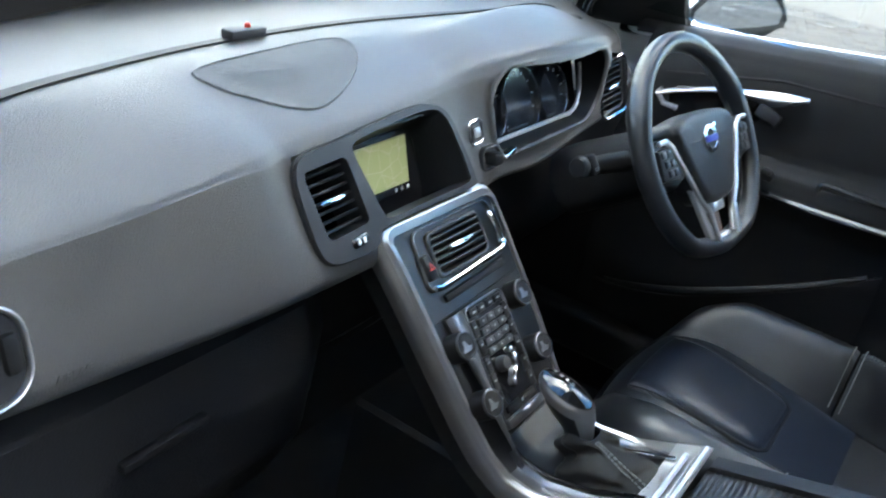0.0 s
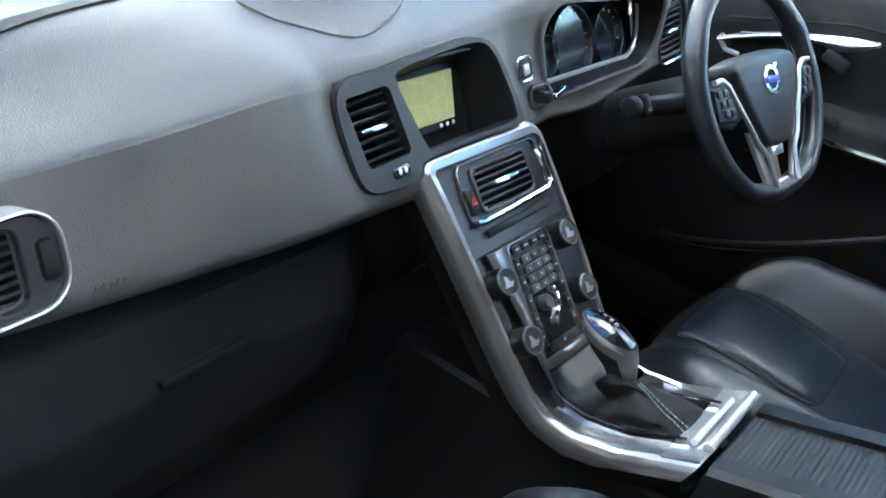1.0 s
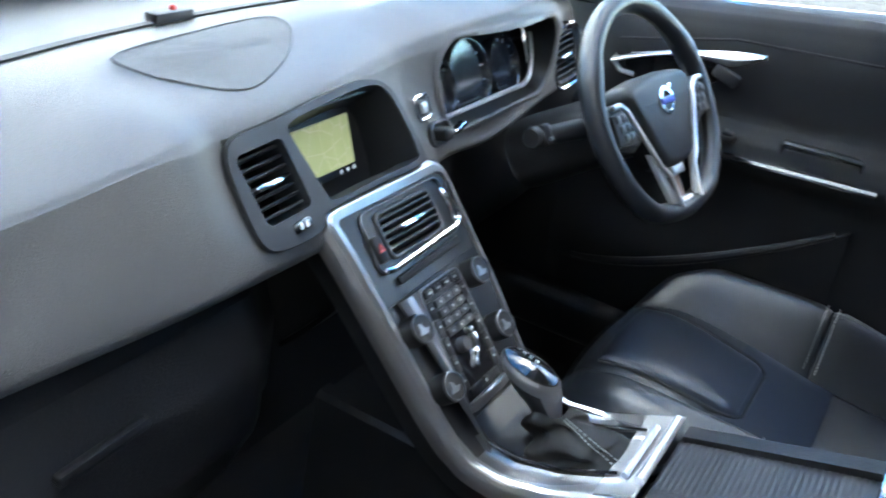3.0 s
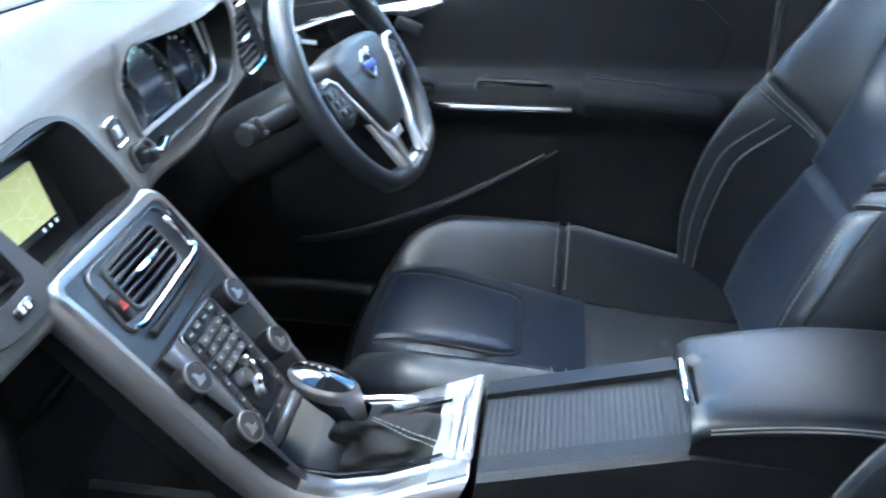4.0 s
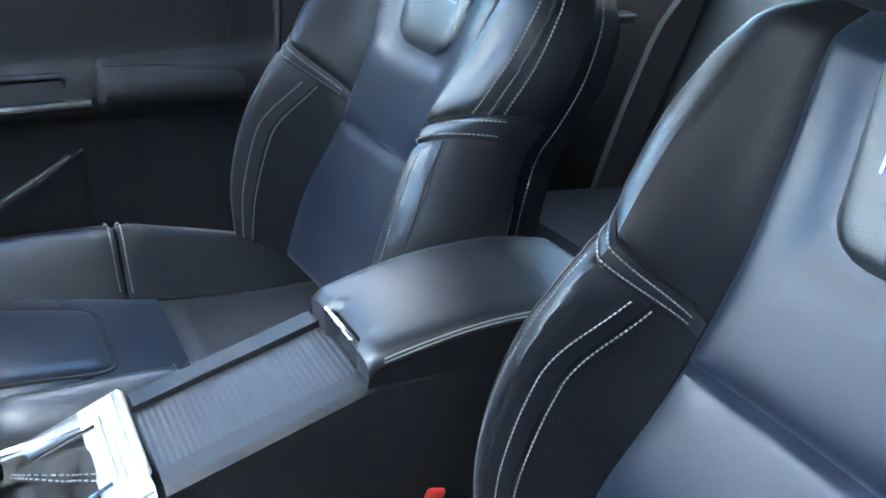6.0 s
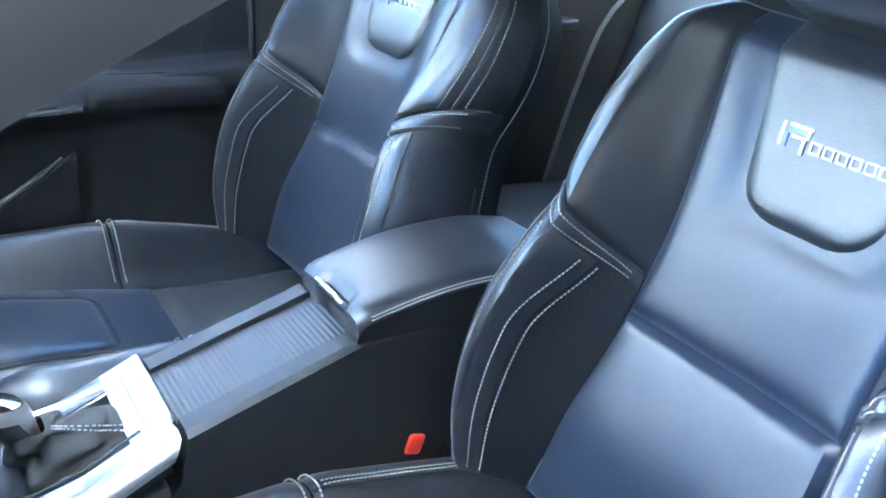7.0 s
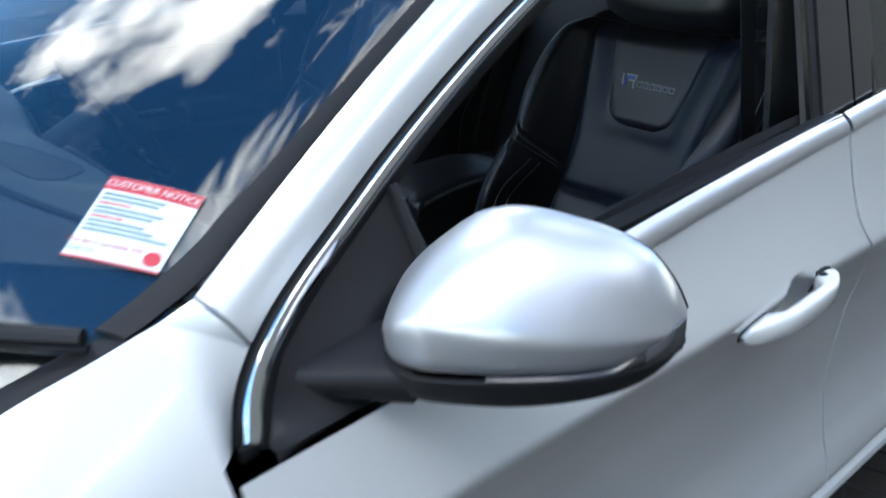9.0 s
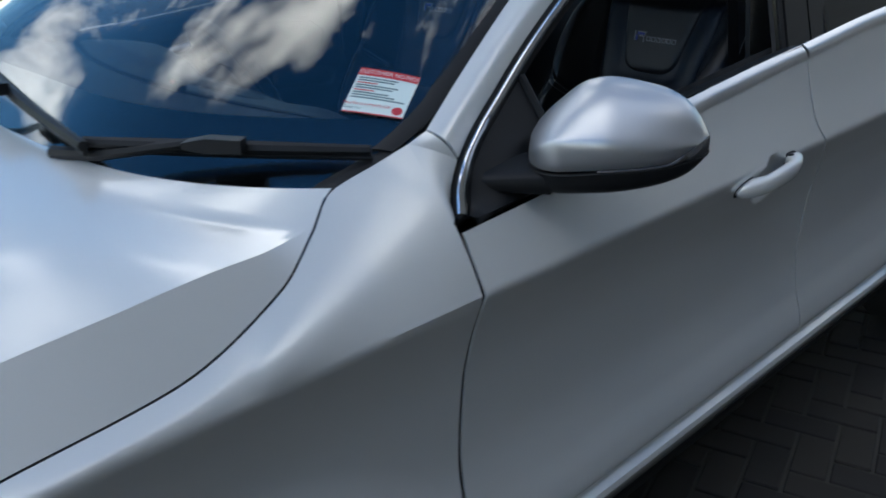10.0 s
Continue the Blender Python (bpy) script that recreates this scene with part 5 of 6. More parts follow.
# tunnel, side rails and ribbed blind
def tunnel_at(s, t):
    y = lerp(0.42, -0.62, s)
    top = lerp(0.655, 0.713, clamp((0.0 - y) / 0.2)) if y < 0.0 else min(0.60, 0.60 + 0.0 * y)
    top = 0.585 if y > 0.0149 else top
    w = 0.088 if y < 0.0149 else 0.084
    prof = ((-w - 0.035, 0.22), (-w - 0.012, 0.45), (-w, top - 0.05), (-w + 0.004, top - 0.006), (-w + 0.012, top), (-0.052, top), (-0.050, top - 0.010), (0.050, top - 0.010), (0.052, top), (w - 0.012, top), (w - 0.004, top - 0.006), (w, top - 0.05), (w + 0.012, 0.45), (w + 0.035, 0.22))
    k = t * (len(prof) - 1)
    i = min(int(k), len(prof) - 2)
    return Vector((lerp(prof[i][0], prof[i + 1][0], k - i), y, lerp(prof[i][1], prof[i + 1][1], k - i)))


wpart("tunnel", grid(tunnel_at, 104, 52), PLASTIC, console, "black moulded tunnel with raised rails")


def blind_at(s, t):
    y = lerp(0.002, -0.205, s)
    return Vector((lerp(-0.051, 0.051, t), y, lerp(0.648, 0.706, s) + 0.0009 * math.sin(math.pi * s * 32) ** 2))


wpart("ribbed_blind", grid(blind_at, 256, 4), POD_GREY, console, "ribbed sliding blind over the cup holders")
def lid_at(s, t):
    """The lid's skin: s along it, t across from rim to rim over the crown."""
    y = lerp(-0.197, -0.51, s)
    k = 2 * t - 1
    w = lerp(0.082, 0.092, clamp(s * 1.6)) * (1 - 0.06 * smoothstep(0.85, 1.0, s))
    end = min(s * 0.31, (1 - s) * 0.31)
    z = 0.736 + 0.008 * (1 - math.exp(-end / 0.004)) + 0.026 * math.sin(math.pi / 2 * clamp(s * 1.9)) - 0.012 * smoothstep(0.7, 1.0, s) + 0.004 * (1 - k * k)
    a = abs(k)
    if a > 0.72:
        q = (a - 0.72) / 0.28
        z -= 0.014 * q ** 2.6
        x = math.copysign(w * (0.72 + 0.28 * math.sin(q * math.pi / 2)), k)
    else:
        x = k * w
    if -0.62 < k < 0.42:
        y -= 0.011 * (1 - clamp(s / 0.12)) * smoothstep(-0.62, -0.45, k) * (1 - smoothstep(0.25, 0.42, k))
    return Vector((x * (0.86 if x > 0 else 1.0), y, z))


armrest = wpart("armrest_lid", grid(lid_at, 40, 32), LEATHER, console, "padded leather armrest lid")
under("lid_front", grid(lambda s, t: (lambda p: Vector((p.x * lerp(1, 0.96, t), p.y - 0.004 * t, lerp(p.z, 0.700, t))))(lid_at(0, s)), 32, 4), LEATHER, armrest)
for sx in (0, 1):
    under("lid_side", grid(lambda s, t, sx=sx: (lambda p: Vector((p.x * lerp(1.0, 0.95, t), p.y, lerp(p.z - 0.001, 0.690, t))))(lid_at(s, sx)), 40, 4), DOOR_TRIM, armrest)
under("lid_back", grid(lambda s, t: (lambda p: Vector((p.x * lerp(1, 0.96, t), p.y, lerp(p.z, 0.66, t))))(lid_at(1, s)), 24, 4), LEATHER, armrest)
wpart("armrest_box", rbox((0.160, 0.30, 0.12), 0.012, 3, pose(0.0, -0.355, 0.655)), PLASTIC, console)
under("catch", rbox((0.070, 0.008, 0.026), 0.0038, 3, pose(-0.010, -0.201, 0.737, -38)), CHROME, armrest, "bright catch at the front of the lid")
for sx in (-1, 1):
    for off in (0.0, 0.018):
        under("seam", tube([lid_at(s, 0.5 + sx * (0.485 - off)) + Vector((sx * 0.0008, 0, 0.0006)) for s in np.linspace(0.05, 0.95, 30)], 0.0009, 5), THREAD, armrest)
# gear lever
lever = thing("gear_lever", "automatic gear lever with chrome trim and stitched leather gaiter", "gear lever", (0, 0.12, 0.605))


def gaiter_at(s, t):
    a = 2 * math.pi * s
    c, sn = math.cos(a), math.sin(a)
    sq = lambda v: math.copysign(abs(v) ** 0.55, v)  # noqa: E731
    fold = 0.008 * math.sin(10 * t + 2.5 * math.sin(a + 0.6)) * math.sin(math.pi * t) + 0.004 * math.sin(5 * a + 8 * t) * math.sin(math.pi * t)
    w, d = lerp(0.047, 0.0175, t ** 0.60) + fold, lerp(0.066, 0.0185, t ** 0.60) + fold
    return Vector((w * sq(c), lerp(0.094, 0.142, t ** 0.8) + d * sq(sn), lerp(0.614, 0.656, t ** 0.95) - 0.022 * lerp(sq(sn), 0, t)))


GAITER = material("soft_black_gaiter_leather", (0.017, 0.0165, 0.0165), 0.55, grain=0.25, size=700, cells=True, spec=0.2)
wpart("gaiter", grid(gaiter_at, 64, 30, wrap_u=True), GAITER, lever, "creased black leather gaiter")
for da in (0.285, 0.325):
    for k in range(22):
        t0, t1 = (k + 0.1) / 23, (k + 0.7) / 23
        wpart("stitch", tube([gaiter_at(-da + 0.0, t0) + Vector((-0.0008, -0.0015, 0.0016)), gaiter_at(-da, t1) + Vector((-0.0008, -0.0015, 0.0016))], 0.0010, 4), PALE, lever)


KNOB_Z = (0.632, 0.645, 0.657, 0.668, 0.680, 0.691, 0.698)
KNOB_R = spline(KNOB_Z, (0.0160, 0.0165, 0.0185, 0.0225, 0.0250, 0.0245, 0.0205))
KNOB_L = spline(KNOB_Z, (0.0165, 0.0175, 0.0215, 0.0290, 0.0360, 0.0375, 0.0335))
KNOB_Y = spline(KNOB_Z, (0.143, 0.146, 0.152, 0.161, 0.169, 0.173, 0.174))


def knob_at(s, t, grow=0.0, z0=0.632, z1=0.698):
    a = 2 * math.pi * s
    z = lerp(z0, z1, t)
    y = (KNOB_L(z) + grow) * math.sin(a)
    return Vector(((KNOB_R(z) + grow) * math.cos(a), KNOB_Y(z) + y, z + 0.26 * y * smoothstep(0.655, 0.690, z)))


wpart("knob", grid(knob_at, 40, 24, wrap_u=True), BLACK, lever, "black gear knob")
wpart("chrome_rim", grid(lambda s, t: knob_at(s, t, 0.0014, 0.682, 0.6975), 40, 8, wrap_u=True), KNOB_METAL, lever, "satin metal band round the knob")
wpart("chrome_flash", grid(lambda s, t: knob_at(lerp(0.60, 0.90, s), t, 0.0014 * math.sin(math.pi * clamp(s, 0.02, 0.98)) ** 0.4, 0.640, 0.684), 20, 12), KNOB_METAL, lever, "bright flash down the back of the knob")
wpart("shift_plate", grid(lambda s, t: knob_at(s, 1.0) .lerp(Vector((0, KNOB_Y(0.698), 0.7000)), t) + Vector((0, 0, 0.003 * math.sin(math.pi * 0.5 * t))), 40, 6, wrap_u=True), GLOSS, lever, "black plate with shift letters")
tp = pose(0, 0.174, 0.7032, 14.6)
for i, ch in enumerate("PRND"):
    lettering("shift_letter", ch, 0.0045, tp @ pose(0.007, 0.022 - 0.0085 * i, 0), WHITE, lever, 0.0002)
lettering("shift_letter", "+", 0.0045, tp @ pose(-0.004, 0.002, 0), WHITE, lever, 0.0002)
lettering("shift_letter", "S", 0.0045, tp @ pose(-0.004, -0.006, 0), WHITE, lever, 0.0002)
# ---------------------------------------------------------------- steering wheel
wheel = thing("steering_wheel", "black leather three-spoke steering wheel with silver trim", "steering wheel", (0.367, 0.24, 0.90))
SW = pose(0.3915, 0.2064, 0.909, -32, 0, -6.7) @ Matrix.Scale(0.912, 4)           # x across, y away from the driver, z up the wheel
RIM = 0.170


def rim_pt(a, off=0.0, y=0.0):
    flat = 0.012 * smoothstep(-0.80, -1.0, math.sin(a))
    return SW @ Vector(((RIM + off) * math.cos(a), y + 0.012, (RIM + off - flat) * math.sin(a)))


def rim_surf(s, t):
    a, b = 2 * math.pi * s, 2 * math.pi * t
    fat = 0.0155 + 0.0022 * math.exp(-((math.sin(a) - 0.45) / 0.16) ** 2)
    return rim_pt(a, fat * math.cos(b), fat * 1.12 * math.sin(b))


bm = bmesh.new()
vs = [[bm.verts.new(rim_surf(i / 96, j / 16)) for j in range(16)] for i in range(96)]
for i in range(96):
    for j in range(16):
        bm.faces.new((vs[i][j], vs[(i + 1) % 96][j], vs[(i + 1) % 96][(j + 1) % 16], vs[i][(j + 1) % 16]))
rim = wpart("rim", bm, LEATHER, wheel, "thick smooth leather rim")
under("rim_seam", tube([rim_pt(2 * math.pi * k / 96, -0.0150, 0.006) for k in range(96)], 0.0011, 5, True), THREAD, rim)
shield = [(-0.099, 0.034), (-0.080, 0.050), (0, 0.057), (0.080, 0.050), (0.099, 0.034), (0.094, 0.008), (0.072, -0.035), (0.052, -0.074), (0.034, -0.086), (0, -0.090), (-0.034, -0.086), (-0.052, -0.074), (-0.072, -0.035), (-0.092, 0.015)]
hub = wpart("airbag_cover", prism([tuple(p) for p in outline_smooth(shield, 4)], 0.045, 0.014, 5, SW @ pose(0, -0.010, 0)), PLASTIC, wheel, "smooth dark hub cover")
under("cover_seam", rbox((0.132, 0.003, 0.0012), 0.0004, 1, SW @ pose(0, -0.0095, 0.012)), RUBBER, hub)
for sx in (-1, 1):
    under("trim_line", tube([SW @ Vector((sx * x, -0.004, z)) for x, z in ((0.146, 0.026), (0.126, 0.027), (0.110, 0.016), (0.101, -0.004), (0.083, -0.036), (0.062, -0.078), (0.042, -0.100), (0.034, -0.15))], 0.0036, 8), SILVER, hub)
    sp = wpart("spoke", prism([(sx * 0.068, 0.030), (sx * 0.165, 0.030), (sx * 0.168, -0.030), (sx * 0.105, -0.046), (sx * 0.060, -0.03)][::sx], 0.030, 0.006, 3, SW @ pose(0, 0.004, 0)), BLACK, wheel)
    under("switch_pad", prism([(sx * 0.118, 0.018), (sx * 0.150, 0.016), (sx * 0.152, -0.030), (sx * 0.100, -0.036)][::sx], 0.012, 0.003, 2, SW @ pose(0, -0.003, 0)), PLASTIC, sp)
    for i in range(2):
        for j in range(3):
            under("switch", rbox((0.013, 0.004, 0.011), 0.002, 2, SW @ pose(sx * (0.1235 + 0.016 * i - 0.005 * j), -0.0045, 0.008 - 0.0145 * j)), GREY, sp)
    lower = [(sx * 0.068, -0.060), (sx * 0.076, -0.056), (sx * 0.046, -0.160), (sx * 0.017, -0.166), (sx * 0.017, -0.148), (sx * 0.030, -0.142), (sx * 0.046, -0.098)][::sx]
    wpart("lower_spoke", prism(lower, 0.008, 0.003, 2, SW @ pose(0, 0.000, 0)), SILVER, wheel, "brushed silver lower spoke")
wpart("lower_bridge", prism([(-0.017, -0.166), (0.017, -0.166), (0.017, -0.140), (-0.017, -0.140)], 0.020, 0.004, 3, SW @ pose(0, 0.0, 0)), SILVER, wheel)
wpart("lower_bridge", prism([(-0.017, -0.104), (0.017, -0.104), (0.019, -0.088), (-0.019, -0.088)], 0.020, 0.004, 3, SW @ pose(0, 0.0, 0)), SILVER, wheel)
COPPER = material("brown_window_in_spoke", (0.24, 0.16, 0.13), 0.4)
wpart("spoke_window", rbox((0.030, 0.004, 0.036), 0.001, 1, SW @ pose(0, 0.014, -0.122)), COPPER, wheel)
# round badge drawn as a plain ring with a blue bar
em = wpart("emblem", ring([(0.0225 * math.cos(2 * math.pi * k / 32), 0.0225 * math.sin(2 * math.pi * k / 32)) for k in range(32)], [(0.0150 * math.cos(2 * math.pi * k / 32), 0.0150 * math.sin(2 * math.pi * k / 32)) for k in range(32)], 0.005, 0.001, SW @ pose(0, -0.0135, 0.010)), CHROME, wheel, "round bright badge with a blue bar")
under("bar", rbox((0.036, 0.004, 0.010), 0.001, 2, SW @ pose(0, -0.0138, 0.010)), BLUE, em)
under("arrow", rbox((0.010, 0.004, 0.009), 0.001, 2, SW @ pose(0.017, -0.0125, 0.029)), CHROME, em)
# column shroud and stalks
wpart("column_shroud", grid(lambda s, t: SW @ Vector((lerp(0.082, 0.100, t) * math.copysign(abs(math.cos(2 * math.pi * s)) ** 0.7, math.cos(2 * math.pi * s)), lerp(0.045, 0.235, t), -0.006 + lerp(0.052, 0.060, t) * math.copysign(abs(math.sin(2 * math.pi * s)) ** 0.7, math.sin(2 * math.pi * s)))), 36, 10, wrap_u=True), PLASTIC, wheel)
wpart("column_back", lathe([(0.060, 0), (0.062, 0.01), (0.058, 0.03)], 28, SW @ pose(0, 0.052, -0.010, 90)), BLACK, wheel)
for sx in (-1, 1):
    st = wpart("stalk", tube([SW @ Vector((sx * 0.045, 0.090, 0.004)), SW @ Vector((sx * 0.12, 0.104, 0.014)), SW @ Vector((sx * 0.172, 0.110, 0.020))], 0.0130, 12, taper=lambda t: 1.25 - 0.35 * t), RUBBER, wheel)
    under("stalk_end", rbox((0.018, 0.022, 0.034), 0.006, 3, SW @ pose(sx * 0.170, 0.103, 0.020)), BLACK, st)
    under("stalk_wheel", lathe([(0.015, 0), (0.017, 0.003), (0.017, 0.011), (0.014, 0.014)], 14, SW @ pose(sx * 0.180, 0.110, 0.022, 0, 90 * sx, 0)), PLASTIC, st, "knurled wheel on the stalk")
    if sx < 0:
        ok = lettering("mark", "OK", 0.006, SW @ pose(-0.170, 0.0915, 0.012, 90), PALE, wheel, 0.0002)

# ---------------------------------------------------------------- front seats
BOL = spline((0.0, 0.10, 0.20, 0.28, 0.34, 0.44, 0.54, 0.62), (0.095, 0.140, 0.155, 0.146, 0.126, 0.088, 0.046, 0.018))
BW = spline((0.0, 0.08, 0.15, 0.22, 0.29, 0.345, 0.40, 0.46, 0.52, 0.57, 0.60, 0.615, 0.63), (0.245, 0.274, 0.286, 0.285, 0.270, 0.261, 0.277, 0.288, 0.282, 0.258, 0.232, 0.212, 0.18))
BI = spline((0.0, 0.137, 0.26, 0.35, 0.46, 0.57, 0.62), (0.166, 0.150, 0.137, 0.135, 0.146, 0.163, 0.166))


def pad_half(v):
    """Half the width of the raised pad at the head of the backrest."""
    k = clamp((v - 0.404) / 0.042)
    return lerp(0.078, 0.118, clamp((v - 0.43) / 0.18)) * (1 - (1 - k) ** 2.6) ** 0.5


def back_uv(q, v, deep=(1.0, 1.0)):
    """Across and depth of the backrest's front at q (-1 to 1) and height v along it."""
    w, i_, d, a = BW(v), BI(v), BOL(v) * deep[q > 0], abs(q)
    u = a / 0.575 * i_ if a <= 0.575 else i_ + (a - 0.575) / 0.425 * (w - i_)
    if a <= 0.57:
        depth = -0.012 + 0.012 * (a / 0.57) ** 2 + 0.014 * math.exp(-((v - 0.12) / 0.09) ** 2)
        gap = math.hypot(max(0, u - pad_half(max(v, 0.44)) + 0.012), max(0, 0.417 - v)) - 0.012
        depth -= 0.006 * math.exp(-(max(0, gap) / 0.020) ** 2)
    elif a <= 0.75:
        depth = d * smoothstep(0.56, 0.79, a)
    else:
        k = (a - 0.75) / 0.25
        depth = d * smoothstep(0.56, 0.79, 0.75) * math.sqrt(max(0, 1 - k * k)) - 0.045 * k ** 3
    top = -0.05 * smoothstep(0.57, 0.64, v)
    return math.copysign(u, q), depth + top


def build_seat(x0, y0, recline, label, group, deep):
    seat = thing("front_seat", label, "car seat", (x0, y0 + 0.25, 0.22), group)
    c, s_ = math.cos(radians(recline)), math.sin(radians(recline))
    O, V, N = Vector((x0, y0, 0.53)), Vector((0, -s_, c)), Vector((0, c, s_))

    def back(q, v, lift=0.0):
        u, d = back_uv(q, v, deep)
        return O + Vector((u, 0, 0)) + V * v + N * (d + lift)

    def patch(name, q0, q1, v0, v1, mat, nq=14, nv=16, puff=0.004, sink=0.007, lab=""):
        """A cushion panel between two seams; q0 and q1 may follow v."""
        def at(s, t):
            v_a, v_b = v0, v1
            if callable(v0) or callable(v1):
                g = lerp(q0(0.45) if callable(q0) else q0, q1(0.45) if callable(q1) else q1, s)
                v_a, v_b = (h(g) if callable(h) else h for h in (v0, v1))
            v = lerp(v_a, v_b, t)
            a, b = (f(v) if callable(f) else f for f in (q0, q1))
            e = min(s, 1 - s) * abs(b - a) * 0.25
            e2 = min(t, 1 - t) * (v_b - v_a)
            edge = min(e, e2)
            h = puff * (1 - math.exp(-edge / 0.012)) - sink * math.exp(-(edge / 0.004) ** 2)
            return back(lerp(a, b, s), v, h)
        return wpart(name, grid(at, nq, nv), mat, seat, lab)

    def seam(line, n=None, gap=0.0055, parent=seat, r=0.0009):
        """Stitches along a line of places, joined into one row."""
        bm = bmesh.new()
        pts = [Vector(p) for p in line]
        cum = [0]
        for a, b in zip(pts, pts[1:]):
            cum.append(cum[-1] + (b - a).length)
        def at_len(L):
            i = max(k for k in range(len(cum)) if cum[k] <= L + 1e-9)
            i = min(i, len(pts) - 2)
            f = (L - cum[i]) / max(1e-9, cum[i + 1] - cum[i])
            return pts[i].lerp(pts[i + 1], clamp(f))
        k = 0.0
        while k + gap < cum[-1]:
            a, b = at_len(k), at_len(k + gap * 0.66)
            d = (b - a).normalized() if (b - a).length > 1e-9 else Vector((0, 0, 1))
            sd = d.orthogonal().normalized()
            s2 = d.cross(sd)
            r4 = [[bm.verts.new(p + r * (math.cos(t) * sd + math.sin(t) * s2)) for t in (0, math.pi / 2, math.pi, 3 * math.pi / 2)] for p in (a, b)]
            for j in range(4):
                bm.faces.new((r4[0][j], r4[0][(j + 1) % 4], r4[1][(j + 1) % 4], r4[1][j]))
            bm.faces.new(r4[0])
            bm.faces.new(r4[1][::-1])
            k += gap
        return wpart("stitching", bm, THREAD, parent)

    patch("lower_back_panel", -0.575, 0.575, 0.0, 0.257, SKY_LEATHER, 28, 26, 0.008, 0.006)
    patch("upper_back_panel", -0.575, 0.575, 0.257, 0.617, SKY_LEATHER, 48, 60, 0.007, 0.006)
    # shield-shaped pad with the badge
    def pad_at(s, t):
        v = lerp(0.405, 0.617, t)
        hw = max(0.004, pad_half(v)) * 0.575 / BI(v)
        e = min(min(s, 1 - s) * 2 * pad_half(v), t * 0.21)
        return back(lerp(-hw, hw, s), v, 0.010 * (1 - math.exp(-e / 0.008)) - 0.004 * math.exp(-e / 0.002) + 0.006)
    wpart("head_pad", grid(pad_at, 30, 34), LEATHER, seat, "raised leather pad with a small badge")
    # badge as plain shapes
    bp_ = Matrix.Translation(back(0.0, 0.495, 0.0168)) @ Matrix((Vector((1, 0, 0)), V, Vector((1, 0, 0)).cross(V))).transposed().to_4x4()
    def bar(w, h, x, z, mat, slant=0.15):
        ol_ = [(x - w / 2, z - h / 2), (x + w / 2, z - h / 2), (x + w / 2 + slant * h, z + h / 2), (x - w / 2 + slant * h, z + h / 2)]
        bm_ = bmesh.new()
        lo_ = [bm_.verts.new((a, b, -0.002)) for a, b in ol_]
        hi_ = [bm_.verts.new((a, b, 0.001)) for a, b in ol_]
        bm_.faces.new(hi_)
        bm_.faces.new(lo_[::-1])
        for k in range(4):
            bm_.faces.new((lo_[k], lo_[(k + 1) % 4], hi_[(k + 1) % 4], hi_[k]))
        bm_.transform(bp_)
        return bm_
    badge = wpart("badge", bar(0.0030, 0.024, 0.0565, 0.002, -0.35), BADGE, seat, "small silver and blue badge")
    for w_, h_, x_, z_, m_, k_ in ((0.026, 0.0028, 0.0400, 0.0128, BADGE, 0), (0.0026, 0.010, 0.0290, 0.0075, BADGE, -0.3), (0.016, 0.0028, 0.0385, 0.0022, BADGE, 0), (0.0030, 0.014, 0.0300, -0.0060, BADGE, 0.8), (0.022, 0.0056, 0.0415, 0.0082, BLUE, -0.2), (0.0046, 0.013, 0.0515, -0.0030, BLUE, -0.35)):
        under("stroke", bar(w_, h_, x_, z_, k_), m_, badge)
    for k in range(6):
        x_ = 0.0165 - 0.0148 * k
        for w_, h_, dx, z_ in ((0.0115, 0.0017, 0, 0.0022), (0.0115, 0.0017, 0, -0.0078), (0.0018, 0.0102, 0.0050, -0.0028), (0.0018, 0.0102, -0.0050, -0.0028)):
            under("stroke", bar(w_, h_, x_ + dx, z_, -0.12), BADGE, badge)
    for q in (-1, 1):
        low, high = (lambda p, h=h, d=d: h - d * (1 - abs(p)) / 0.425 for h, d in ((0.362, 0.080), (0.396, 0.097)))
        edge_q = lambda v: 0.705 - 0.050 * smoothstep(0.19, 0.33, v)  # noqa: E731
        patch("lower_bolster", q * 0.575, lambda v, q=q: q * edge_q(v), 0.0, low, LEATHER_B, 16, 30, 0.004, 0.003)
        patch("bolster_edge", lambda v, q=q: q * edge_q(v), q * 0.87, 0.0, low, LEATHER, 16, 30, 0.005, 0.003)
        patch("bolster_side", q * 0.87, q * 1.0, 0.0, low, LEATHER_B, 10, 30, 0.002, 0.002)
        patch("bolster_strap", q * 0.575, q * 1.0, low, high, LEATHER, 24, 10, 0.002, 0.002)
        patch("upper_bolster", q * 0.575, q * 0.93, high, 0.617, LEATHER, 26, 34, 0.007, 0.006)
        patch("shoulder_side", q * 0.93, q * 1.0, high, 0.617, LEATHER_B, 8, 34, 0.001, 0.002)
        for off in (-0.014, 0.014):
            seam([back(q * (edge_q(v) + off), v, 0.0045) for v in np.linspace(0.01, low(0.68) - 0.006, 44)])
        wpart("piping", tube([back(q * 0.87, v, 0.0035) for v in np.linspace(0.01, low(0.87) - 0.004, 30)], 0.0014, 6), GREY, seat)
        seam([back(q * 0.80, v, 0.0042) for v in np.linspace(0.01, low(0.80) - 0.004, 40)])
        for kq in (0.90, 0.955):
            seam([back(q * kq, v, 0.0042) for v in np.linspace(high(kq) + 0.004, 0.61, 40)])
        wpart("shoulder_piping", tube([back(q * 0.93, v, 0.003) for v in np.linspace(high(0.93), 0.612, 30)], 0.0014, 6), GREY, seat)
        seam([back(q * k, high(k) - 0.006, 0.0032) for k in np.linspace(0.60, 0.97, 30)])
